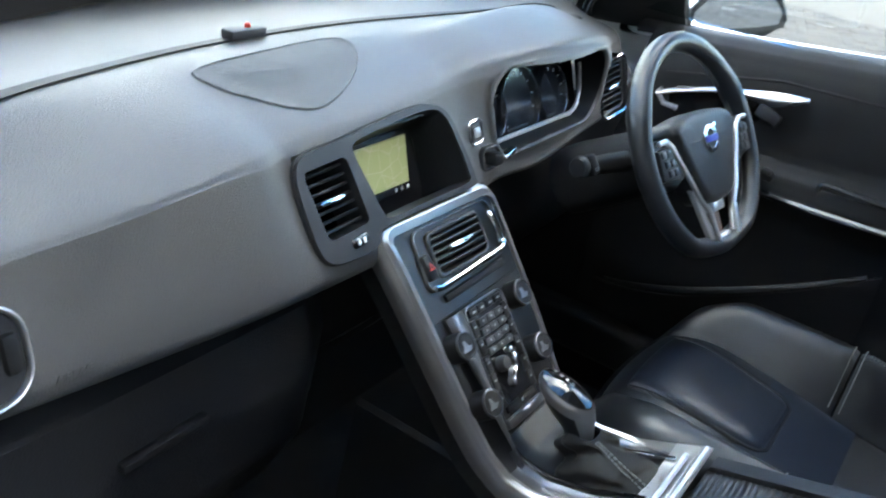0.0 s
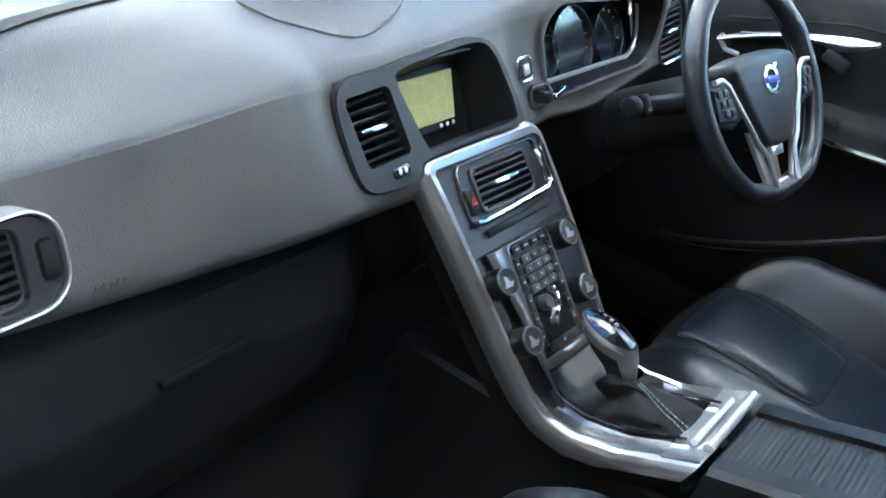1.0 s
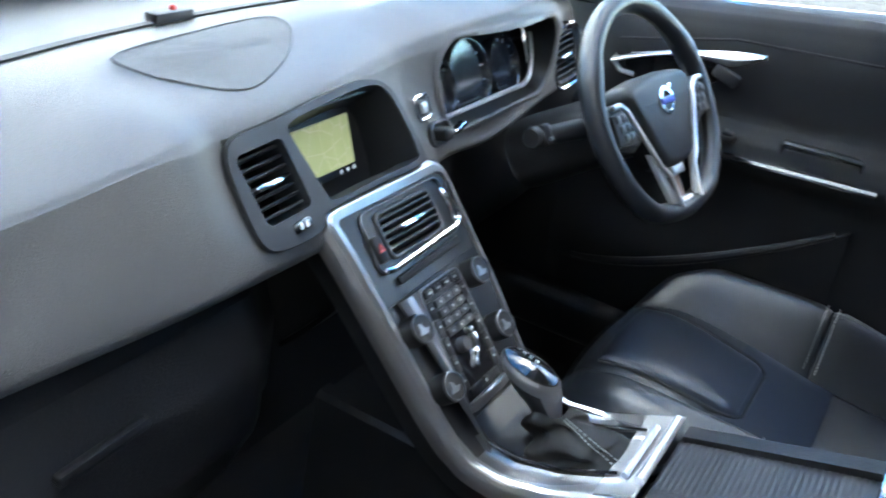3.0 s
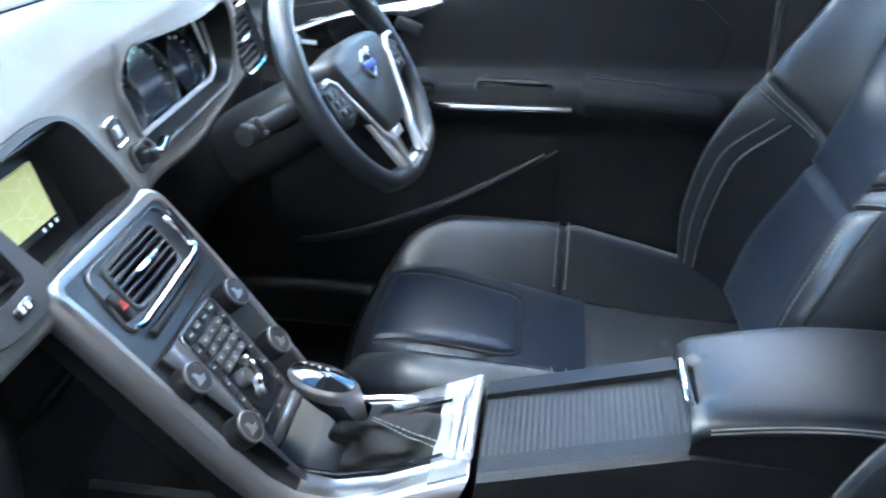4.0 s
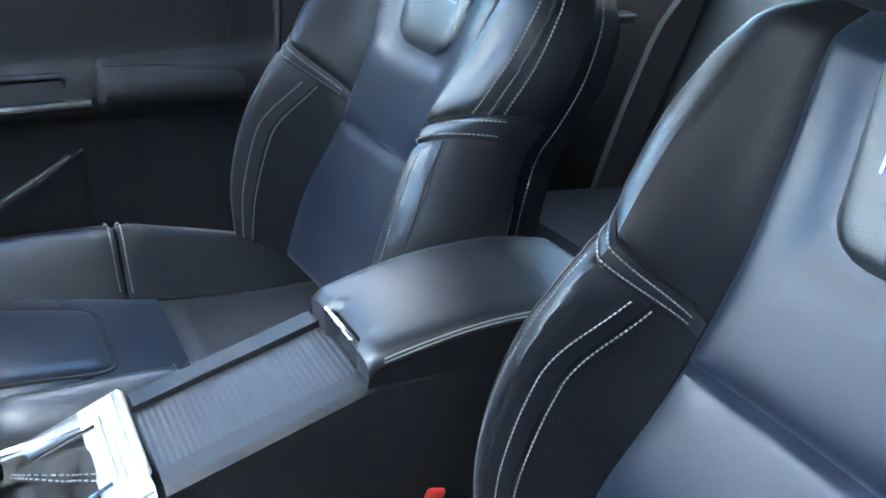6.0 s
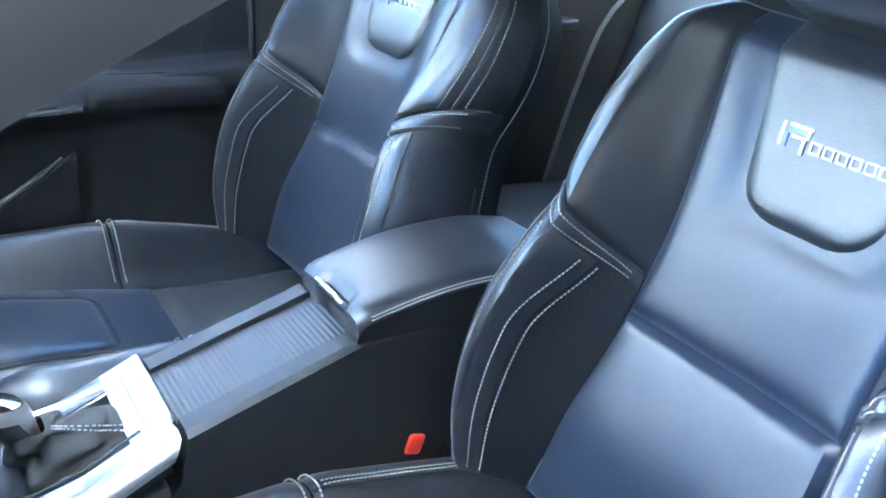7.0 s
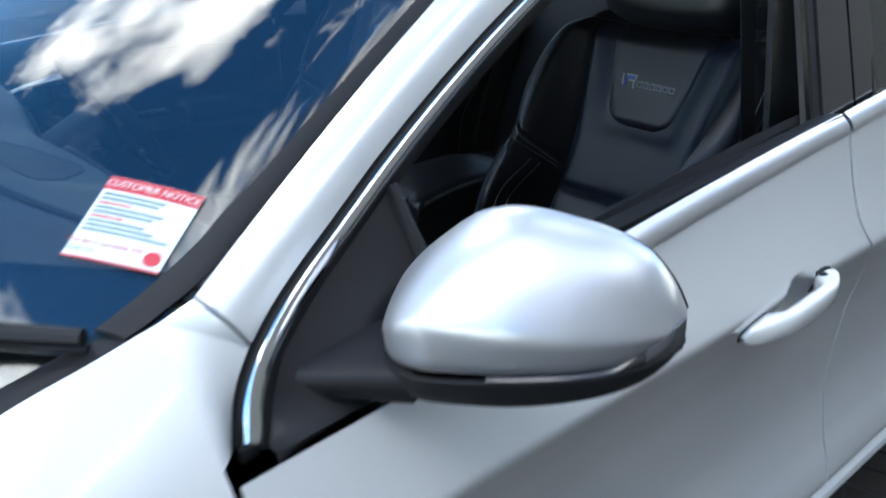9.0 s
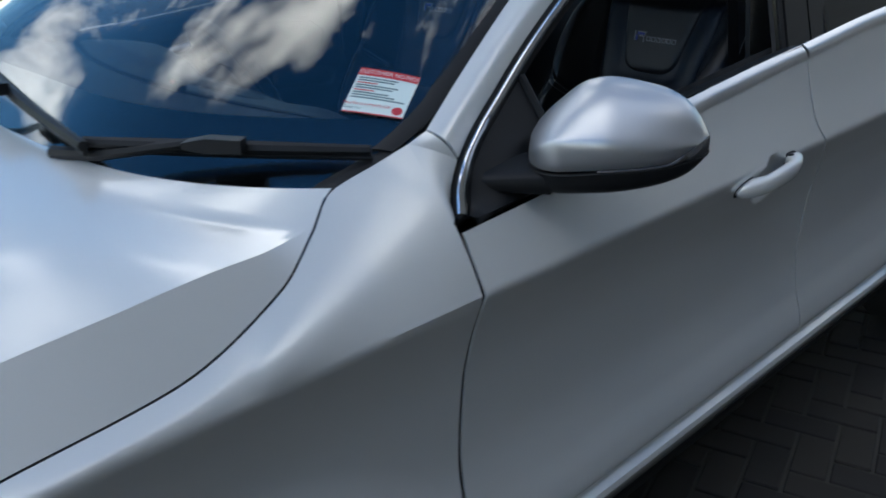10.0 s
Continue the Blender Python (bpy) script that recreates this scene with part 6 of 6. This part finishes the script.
        seam([back(q * k, low(k) + 0.005, 0.0032) for k in np.linspace(0.60, 0.97, 30)])
        wpart("strap_piping", tube([back(q * k, high(k) + 0.002, 0.001) for k in np.linspace(0.58, 0.99, 30)], 0.0012, 6), RUBBER, seat)
        # flank
        def side_at(s, t, q=q):
            v = lerp(0.0, 0.62, t)
            u, d = back_uv(q, v, deep)
            return O + Vector((u - q * 0.02 * s, 0, 0)) + V * v + N * lerp(d, -0.115 + 0.03 * smoothstep(0.5, 0.62, v), s)
        wpart("flank", grid(side_at, 8, 24), LEATHER_B, seat)
        wpart("piping", tube([side_at(0.07, t) + Vector((q * 0.001, 0, 0)) for t in np.linspace(0.02, 0.46, 24)], 0.0016, 6), GREY, seat)
        seam([side_at(0.35, t) + Vector((q * 0.001, 0, 0)) for t in np.linspace(0.02, 0.95, 50)])
    def shell_at(s, t):
        v = lerp(0.0, 0.62, t)
        w = BW(v) - 0.02
        return O + Vector((lerp(-w, w, s), 0, 0)) + V * v + N * (-0.115 + 0.03 * smoothstep(0.5, 0.62, v) - 0.02 * math.sin(math.pi * s))
    wpart("back_shell", grid(shell_at, 16, 20), PLASTIC, seat, "black plastic seat back")
    def crown_at(s, t):
        q = lerp(-1, 1, s)
        a = back(q, 0.616, 0)
        u, _ = back_uv(q, 0.617, deep)
        b = O + Vector((u * 0.86, 0, 0)) + V * 0.62 + N * (-0.085)
        return a.lerp(b, t) + V * 0.022 * math.sin(math.pi * t)
    wpart("back_crown", grid(crown_at, 20, 8), LEATHER, seat)
    wpart("crown_piping", tube([back(q, 0.6155, 0.002) for q in np.linspace(-0.99, 0.99, 40)], 0.0016, 6), GREY, seat)
    # head restraint
    def head_at(s, t):
        a, e = 2 * math.pi * s, math.pi * (t - 0.5)
        sp = lambda v, p: math.copysign(abs(v) ** p, v)  # noqa: E731
        u = 0.158 * sp(math.cos(e), 0.45) * sp(math.cos(a), 0.55)
        d = 0.062 * sp(math.cos(e), 0.45) * sp(math.sin(a), 0.8)
        return O + Vector((u, 0, 0)) + V * (0.700 + 0.090 * sp(math.sin(e), 0.6)) + N * (d - 0.012 + 0.02 * math.sin(math.pi * s * 2))
    head = wpart("head_restraint", grid(head_at, 40, 20, wrap_u=True), LEATHER, seat)
    for q in (-1, 1):
        under("post", tube([O + Vector((q * 0.07, 0, 0)) + V * 0.60 - N * 0.04, O + Vector((q * 0.07, 0, 0)) + V * 0.67 - N * 0.035], 0.006, 10), BLACK, head)
    # cushion
    yr, yf = y0 - 0.045, y0 + 0.575
    ZC = spline((0, 0.25, 0.43, 0.65, 0.85, 0.95, 1.0), (0.498, 0.500, 0.512, 0.540, 0.556, 0.545, 0.515))
    ZB = spline((0, 0.15, 0.35, 0.5, 0.8, 0.94, 1.0), (0.532, 0.556, 0.586, 0.604, 0.606, 0.577, 0.525))

    def cush(q, t, lift=0.0):
        a = abs(q)
        w = 0.252 - 0.02 * smoothstep(0.8, 1.0, t) + 0.006 * math.sin(math.pi * t)
        zc, zb = ZC(t), ZB(t)
        if a < 0.5:
            z = zc
        elif a < 0.78:
            z = lerp(zc, zb, smoothstep(0.48, 0.80, a))
        else:
            k = (a - 0.78) / 0.22
            z = zb - 0.055 * (1 - math.sqrt(max(0, 1 - k * k)))
        y = lerp(yr, yf, t) - 0.035 * a * a * smoothstep(0.6, 1.0, t)
        return Vector((x0 + q * w, y, z + lift))

    def cpatch(name, q0, q1, t0, t1, mat, nq=14, nt=16, puff=0.004, sink=0.003, rnd=False):
        def at(s, t):
            tt = lerp(t0, t1, t)
            a, b = (f(tt) if callable(f) else f for f in (q0, q1))
            edge = min(min(s, 1 - s) * abs(b - a) * 0.25, min(t, 1 - t) * (t1 - t0) * 0.57)
            return cush(lerp(a, b, s), tt, puff * (1 - math.exp(-edge / 0.012)) - sink * math.exp(-(edge / 0.004) ** 2))
        return wpart(name, grid(at, nq, nt), mat, seat)

    cpatch("cushion_rear", -0.5, 0.5, 0.0, 0.43, PERFORATED, 18, 16, 0.006, 0.006)
    cpatch("cushion_middle", -0.5, 0.5, 0.43, 0.66, SKY_LEATHER, 18, 10, 0.003, 0.003)
    def pe(t):
        k = clamp((t - 0.585) / 0.05)
        return (0.33 + 0.08 * (t - 0.6) / 0.34) * (0.72 + 0.28 * (1 - (1 - k) ** 2) ** 0.5)

    cpatch("cushion_panel", lambda t: -pe(t), lambda t: pe(t), 0.585, 0.945, SKY_LEATHER, 40, 40, 0.011, 0.008)
    wpart("panel_groove", tube([cush(-pe(t), t, 0.001) for t in np.linspace(0.93, 0.586, 24)] + [cush(k, 0.585, 0.001) for k in np.linspace(-0.22, 0.22, 14)] + [cush(pe(t), t, 0.001) for t in np.linspace(0.586, 0.93, 24)], 0.0042, 6), RUBBER, seat)
    cpatch("cushion_front", -0.5, 0.5, 0.655, 0.985, LEATHER, 20, 18, 0.002, 0.003)
    for q in (-1, 1):
        cpatch("thigh_bolster", q * 0.5, q * 1.0, 0.50, 1.0, LEATHER, 18, 22)
        cpatch("hip_bolster", q * 0.5, q * 0.80, 0.0, 0.495, LEATHER_B, 14, 18)
        cpatch("hip_edge", q * 0.80, q * 1.0, 0.0, 0.495, LEATHER, 10, 18)
        for tt in (0.485, 0.514):
            seam([cush(q * k, tt, 0.0050) for k in np.linspace(0.52, 0.98, 24)], r=0.0011)
        seam([cush(q * 0.785, t, 0.0040) for t in np.linspace(0.02, 0.485, 40)])
        seam([cush(q * 0.815, t, 0.0035) for t in np.linspace(0.02, 0.485, 40)])
        def cside(s, t, q=q):
            p = cush(q, lerp(0, 1, t))
            return Vector((p.x + q * 0.004 * math.sin(math.pi * s), p.y, lerp(p.z, 0.30, s)))
        wpart("cushion_side", grid(cside, 8, 18), LEATHER, seat)
    def cfront(s, t):
        p = cush(lerp(-1, 1, s), 1.0)
        return Vector((p.x, p.y + 0.02 * math.sin(math.pi * t) - 0.05 * t, lerp(p.z, 0.36, t)))
    wpart("cushion_nose", grid(cfront, 20, 10), LEATHER, seat)
    seam([cfront(s, 0.25) + Vector((0, 0.001, 0)) for s in np.linspace(0.03, 0.97, 40)])
    wpart("seat_base", rbox((0.44, 0.46, 0.20), 0.03, 3, pose(x0, y0 + 0.27, 0.36)), PLASTIC, seat)
    for q in (-1, 1):
        wpart("rail", rbox((0.05, 0.52, 0.06), 0.01, 2, pose(x0 + q * 0.18, y0 + 0.27, 0.235)), BLACK, seat)
    return seat


driver_seat = build_seat(0.380, -0.345, 18.5, "black leather driver's sports seat with deep bolsters", "front seats", (0.52, 0.85))
passenger_seat = build_seat(-0.368, -0.365, 21.0, "black leather passenger sports seat with pale stitching", "front seats", (0.88, 0.92))
buckle = thing("seat_belt_buckle", "black belt buckle with a red release button", "belt buckle", (-0.085, -0.31, 0.45))
wpart("stalk", rbox((0.020, 0.016, 0.14), 0.006, 2, pose(-0.088, -0.300, 0.475, 18)), BLACK, buckle)
wpart("release_button", rbox((0.024, 0.026, 0.030), 0.006, 3, pose(-0.086, -0.276, 0.552, 18)), RED, buckle, "red release button")

# ---------------------------------------------------------------- rear bench, belts
# black leather made paler and bluer: rear-window daylight put into its colour
REAR = material("skylit_rear_leather", (0.045, 0.055, 0.072), 0.42, grain=0.2, size=620, cells=True)
bench = thing("rear_seat", "black rear bench seat in the shade", "car seat", (0, -1.1, 0.25))
wpart("bench_cushion", grid(lambda s, t: Vector((lerp(-0.66, 0.66, s), lerp(-1.22, -0.74, t), 0.50 + 0.035 * t + 0.03 * abs(math.sin(2 * math.pi * s)) - 0.10 * max(0, t - 0.85) / 0.15)), 40, 20, 0.02), REAR, bench)
wpart("bench_base", rbox((1.30, 0.45, 0.24), 0.03, 3, pose(0, -0.98, 0.36)), LEATHER, bench)
wpart("bench_back", grid(lambda s, t: Vector((lerp(-0.66, 0.66, s), -1.20 - 0.22 * t + 0.03 * abs(math.sin(2 * math.pi * s)) * (1 - t), lerp(0.48, 1.10, t))), 40, 20, 0.03), REAR, bench)
for x in (-0.38, 0.38):
    wpart("head_restraint", rbox((0.26, 0.09, 0.15), 0.035, 4, pose(x, -1.44, 1.17, -15)), LEATHER, bench)
both("rear_side_lining", rbox((0.03, 1.1, 0.62), 0.01, 2, pose(-0.735, -0.95, 0.70)), PLASTIC)
wpart("load_cover", rbox((1.2, 0.75, 0.02), 0.008, 2, pose(0, -1.85, 1.0)), PLASTIC, car)
PT_Y = spline((0.40, 0.65, 0.75, 0.88, 1.0, 1.25), (-1.06, -1.12, -1.15, -1.20, -1.32, -1.55))
both("rear_pillar_trim", grid(lambda s, t: Vector((-0.655 - 0.02 * math.sin(math.pi * s) + 0.10 * max(0, lerp(0.40, 1.25, t) - 0.95), PT_Y(lerp(0.40, 1.25, t)) - 0.15 * s, lerp(0.40, 1.25, t))), 10, 20, 0.012), TRIM_BEIGE, "pale grey trim beside the rear seat")
both("rear_door_ledge", rbox((0.05, 0.46, 0.022), 0.008, 3, pose(-0.705, -0.93, 0.872)), GREY)
both("rear_door_pull", rbox((0.04, 0.26, 0.05), 0.015, 3, pose(-0.705, -0.95, 0.70)), DOOR_TRIM)
for sgn in (-1, 1):
    belt = thing("seat_belt", "black rear seat belt hanging beside the bench", "seat belt", (sgn * 0.61, -1.38, 0.75), "rear belts")
    wpart("webbing", grid(lambda s, t, sgn=sgn: Vector((sgn * lerp(0.600, 0.585, t), lerp(-1.29, -1.44, t) - 0.046 * s, lerp(0.74, 1.14, t))), 3, 12, 0.003), RUBBER, belt)
    wpart("belt_tongue", rbox((0.02, 0.055, 0.035), 0.008, 2, pose(sgn * 0.597, -1.345, 0.84, 20)), BLACK, belt)
for sgn in (-1, 1):
    belt = thing("seat_belt", "black webbing seat belt hanging by the pillar", "seat belt", (sgn * 0.70, -0.46, 0.40), "front belts")
    wpart("webbing", grid(lambda s, t, sgn=sgn: Vector((sgn * (lerp(0.708, 0.605, t ** 1.3) - 0.004), lerp(-0.46, -0.445, t) + lerp(-0.023, 0.023, s), lerp(0.40, 1.22, t))), 3, 12, 0.002), RUBBER, belt)
    wpart("belt_anchor", rbox((0.03, 0.06, 0.05), 0.01, 2, pose(sgn * 0.612, -0.445, 1.235)), BLACK, belt)

# ---------------------------------------------------------------- road wheels
def build_road_wheel(x, y):
    w = wpart("wheel", lathe([(0.20, -0.11), (0.30, -0.115), (0.322, -0.09), (0.325, 0), (0.322, 0.09), (0.30, 0.115), (0.20, 0.11)], 40, pose(x, y, WHEEL_Z, 0, 90, 0)), TYRE, car)
    out_ = -1 if x < 0 else 1
    under("rim", lathe([(0.215, 0.07), (0.212, 0.112), (0.20, 0.112), (0.19, 0.06), (0.0, 0.05)], 40, pose(x, y, WHEEL_Z, 0, 90 * out_, 0)), SILVER, w)
    for k in range(5):
        under("spoke", rbox((0.19, 0.05, 0.03), 0.008, 2, pose(x, y, WHEEL_Z, 0, 90 * out_, 0) @ pose(0, 0, 0.085, 0, 0, 72 * k) @ pose(0.10, 0, 0)), SILVER, w)


for x in (-0.79, 0.79):
    for y in (AXLE_F, AXLE_R):
        build_road_wheel(x, y)

# ---------------------------------------------------------------- wipers and notice
def ws_point(x, y):
    """The place on the windscreen over x and y."""
    best = None
    for v in np.linspace(-0.1, 0.6, 141):
        u = x / lerp(0.757, 0.60, v)
        p = windscreen_at(clamp(u, -1, 1), v)
        d = (p.x - x) ** 2 + (p.y - y) ** 2
        if best is None or d < best[0]:
            best = (d, p)
    return best[1]


def build_wiper(label, a, b, hinge, pivot, place):
    w = thing("windscreen_wiper", label, "wiper", place, "wipers")
    line = [Vector((lerp(a[0], b[0], s), lerp(a[1], b[1], s) + 0.010 * math.sin(math.pi * s), lerp(a[2], b[2], s))) for s in np.linspace(0, 1, 14)]
    lip = [p + Vector((0, 0.002, 0.007)) for p in line]
    spine_ = [p + Vector((0, 0.004, 0.017)) for p in line]
    wpart("blade", tube(spine_, 0.0095, 8, taper=lambda t: 0.75 + 0.35 * math.sin(math.pi * clamp(t, 0.05, 0.95))), BLACK, w)
    wpart("rubber_lip", tube(lip, 0.0045, 6), RUBBER, w)
    k = int(hinge * 13)
    h = spine_[k] + Vector((0, 0.004, 0.010))
    way = (spine_[k + 1] - spine_[k]).normalized()
    turn = Matrix.Translation(h) @ pose(0, 0, 0, 0, 0, math.degrees(math.atan2(way.y, way.x)))
    wpart("hinge_cover", prism([(-0.030, -0.010), (0.020, -0.011), (0.050, -0.006), (0.050, 0.002), (0.018, 0.009), (-0.030, 0.008)], 0.026, 0.003, 2, turn), BLACK, w)
    piv = Vector(pivot)
    wpart("arm", tube([h + way * 0.02, h.lerp(piv, 0.3) + Vector((0, 0.018, 0.000)), h.lerp(piv, 0.65) + Vector((0, 0.022, -0.004)), piv], 0.0085, 8, taper=lambda t: 0.8 + 0.45 * t), BLACK, w)
    return w


build_wiper("black flat-blade windscreen wiper at rest", (-0.745, 0.722, 1.025), (-0.43, 0.965, 1.022), 0.52, (-0.36, 0.985, 1.012), (-0.42, 0.95, 1.0))
build_wiper("long black windscreen wiper on the driver's side", (-0.452, 0.975, 1.022), (0.16, 0.90, 1.055), 0.55, (0.24, 1.0, 1.005), (0.1, 0.95, 1.0))

# customer notice stuck on the windscreen
notice = thing("customer_notice", "white notice with a red heading stuck on the windscreen", "notice", (-0.66, 0.64, 1.08))
na, nb, nc, nd = Vector((-0.611, 0.619, 1.115)), Vector((-0.687, 0.579, 1.102)), Vector((-0.694, 0.640, 1.049)), Vector((-0.634, 0.690, 1.072))
ncen = (na + nb + nc + nd) / 4
notice_lift = clamp(max(ws_point(p_.x, p_.y).z - p_.z for p_ in (na, nb, nc, nd)), 0, 0.03)
nx = ((nb - na) + (nc - nd)).normalized()        # along a line of print
nz = ((na - nd) + (nb - nc)).normalized()
nn = nx.cross(nz).normalized()
nz = nn.cross(nx).normalized()
NP = Matrix.Translation(ncen + nn * math.copysign(0.7 * notice_lift + 0.007, nn.z) - nz * 0.013 + nx * 0.011) @ Matrix((nx, nz, nn)).transposed().to_4x4()
if nn.z < 0:
    nn = -nn
NW, NH = 0.088, 0.085


def on_glass(p):
    """Lays a place on the notice's plane upon the outside of the windscreen."""
    d = abs((NP.inverted() @ p).z)
    return ws_near(p.x, p.y) + WS_UP * (0.0075 + d)


WS_UP = Vector((0, 0.55, 0.83)).normalized()


def ws_near(x, y):
    """The glass over x and y, by steps towards it."""
    u, v = x / 0.70, 0.3
    for _ in range(12):
        p = windscreen_at(u, v)
        ey = windscreen_at(u, v + 0.01) - p
        ex = windscreen_at(u + 0.01, v) - p
        det = ex.x * ey.y - ey.x * ex.y
        dx, dy = x - p.x, y - p.y
        u += clamp(0.01 * (dx * ey.y - ey.x * dy) / det, -0.1, 0.1)
        v += clamp(0.01 * (ex.x * dy - ex.y * dx) / det, -0.1, 0.1)
    return windscreen_at(u, v)


def flat(x0, x1, y0, y1, d):
    m_ = 6 if y1 - y0 > 0.02 else 1
    bm_ = grid(lambda s, t: on_glass(NP @ Vector((lerp(x0, x1, s), lerp(y0, y1, t), d))), 8, m_, 0.0003)
    return bm_


PAPER = material("printed_paper", (0.74, 0.86, 0.86), 0.6, stain=0.02)
REDINK = material("red_ink", (0.60, 0.04, 0.06), 0.55, stain=0.03)
TEAL = material("dark_ink", (0.05, 0.14, 0.16), 0.6)
up_ = 1 if (NP.to_3x3() @ Vector((0, 0, 1))).z > 0 else -1
wpart("sheet", flat(-NW / 2, NW / 2, -NH / 2, NH / 2, 0), PAPER, notice)
wpart("heading_band", flat(-NW / 2, NW / 2, NH / 2 - 0.014, NH / 2, 0.0006 * up_), REDINK, notice, "red heading band")
wpart("foot_band", flat(-NW / 2, NW / 2, -NH / 2, -NH / 2 + 0.002, 0.0006 * up_), REDINK, notice)
heading = lettering("heading", "CUSTOMER NOTICE", 0.0068, NP @ pose(0, NH / 2 - 0.007, 0.001 * up_), WHITE, notice, 0.0001)
for v_ in heading.data.vertices:
    v_.co = on_glass(v_.co)
fee_line = lettering("fee_line", "This fee is currently £65", 0.0050, NP @ pose(-0.012, -0.0255, 0.0010 * up_), REDINK, notice, 0.0001)
for v_ in fee_line.data.vertices:
    v_.co = on_glass(v_.co)
thanks_line = lettering("thanks_line", "Thank You", 0.0040, NP @ pose(-0.031, -0.0335, 0.0010 * up_), TEAL, notice, 0.0001)
for v_ in thanks_line.data.vertices:
    v_.co = on_glass(v_.co)
rng = random.Random(4)
for k in range(9):
    y = NH / 2 - 0.0185 - 0.0047 * k
    wpart("print_line", flat(-NW / 2 + 0.004, -NW / 2 + 0.004 + (0.030 if k in (2, 5) else rng.uniform(0.05, 0.080)), y - 0.0012, y + 0.0008, 0.0006 * up_), REDINK if k in (2, 5) else TEAL, notice)
stamp = lathe([(0.0075, 0), (0.0075, 0.0004)], 24, NP @ pose(0.033, -0.030, 0.0006 * up_))
for v_ in stamp.verts:
    v_.co = on_glass(v_.co)
wpart("seal", stamp, REDINK, notice, "round red seal")

# ---------------------------------------------------------------- unseen neighbouring wall, added for the shade the car stands in
RENDERED = material("rendered_wall", (0.19, 0.17, 0.15), 0.9, grain=0.6, size=60, stain=0.15)
wall = part("shade_wall", rbox((0.4, 39, 9.8), 0.02, 1, pose(-6.5, -12.5, GROUND + 4.9)), RENDERED)
tagged(wall, "unseen plain rendered wall added to keep the sun off the car", "wall", kind="structure")

# ---------------------------------------------------------------- ground
def ground_grid():
    bm = bmesh.new()
    bmesh.ops.create_grid(bm, x_segments=8, y_segments=8, size=400)
    bm.transform(Matrix.Translation((0, 0, GROUND - 0.006)))
    return bm


ground = part("ground", ground_grid(), SAND)
tagged(ground, "sandy joints beneath grey-brown block paving", "ground", kind="structure")
paving = thing("paving", "grey-brown concrete block paving in herringbone pattern", "paving", (0, 0, GROUND), kind="structure")
L, W = 0.200, 0.100


def herringbone(x0, x1, y0, y1):
    """Blocks laid in a right-angled herringbone: middle and whether turned."""
    out_ = []
    n = int((max(x1 - x0, y1 - y0)) / W) + 8
    for i in range(-n, n):
        for j in range(-n, n):
            if (i - j) % 4 == 0:
                out_.append((i * W + W, j * W + W / 2, 0))
            elif (i - j) % 4 == 2:
                pass
            if (i - j) % 4 == 3:
                out_.append((i * W + W / 2, j * W + W, 1))
    cx, cy = (x0 + x1) / 2, (y0 + y1) / 2
    return [(a + cx, b + cy, t) for a, b, t in out_ if x0 <= a + cx <= x1 and y0 <= b + cy <= y1]


def brick_mesh(turned):
    bm = rbox((W - 0.008, L - 0.008, 0.06) if turned else (L - 0.008, W - 0.008, 0.06), 0.004, 1)
    bm.transform(Matrix.Translation((0, 0, -0.03)))
    me = bpy.data.meshes.new("brick")
    finish(bm).to_mesh(me)
    bm.free()
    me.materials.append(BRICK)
    return me


BRICKS = (brick_mesh(0), brick_mesh(1))
rng = random.Random(7)
cells = herringbone(-8, 12, -12, 9)
turn = Matrix.Rotation(radians(16), 4, "Z")
near, far = [], []
for a, b, t in cells:
    p = turn @ Vector((a, b, 0))
    (near if (-1.55 < p.x < -0.80 and -3.0 < p.y < 0.95) else far).append((a, b, t))
near = sorted(near, key=lambda c: abs((turn @ Vector((c[0], c[1], 0))).x + 1.05))[:300] if len(near) > 300 else near
chosen = set(near)
for a, b, t in near:
    ob = new("brick", BRICKS[t])
    ob.matrix_world = turn @ pose(a, b, GROUND + rng.uniform(-0.002, 0.002), rng.uniform(-0.5, 0.5), rng.uniform(-0.5, 0.5), 0)
    put(ob, paving)
verts, faces = [], []
base = {}
for t in (0, 1):
    me = BRICKS[t]
    base[t] = ([v.co.copy() for v in me.vertices], [tuple(p.vertices) for p in me.polygons])
for a, b, t in cells:
    if (a, b, t) in chosen or abs((turn @ Vector((a, b, 0))).x) > 9:
        continue
    m = turn @ pose(a, b, GROUND + rng.uniform(-0.002, 0.002), rng.uniform(-0.4, 0.4), rng.uniform(-0.4, 0.4), 0)
    k = len(verts)
    vs_, fs_ = base[t]
    verts += [m @ v for v in vs_]
    faces += [tuple(k + i for i in f) for f in fs_]
me = bpy.data.meshes.new("farther_bricks")
me.from_pydata(verts, [], faces)
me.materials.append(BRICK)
put(tagged(new("farther_bricks", me), kind="stuff"), paving)
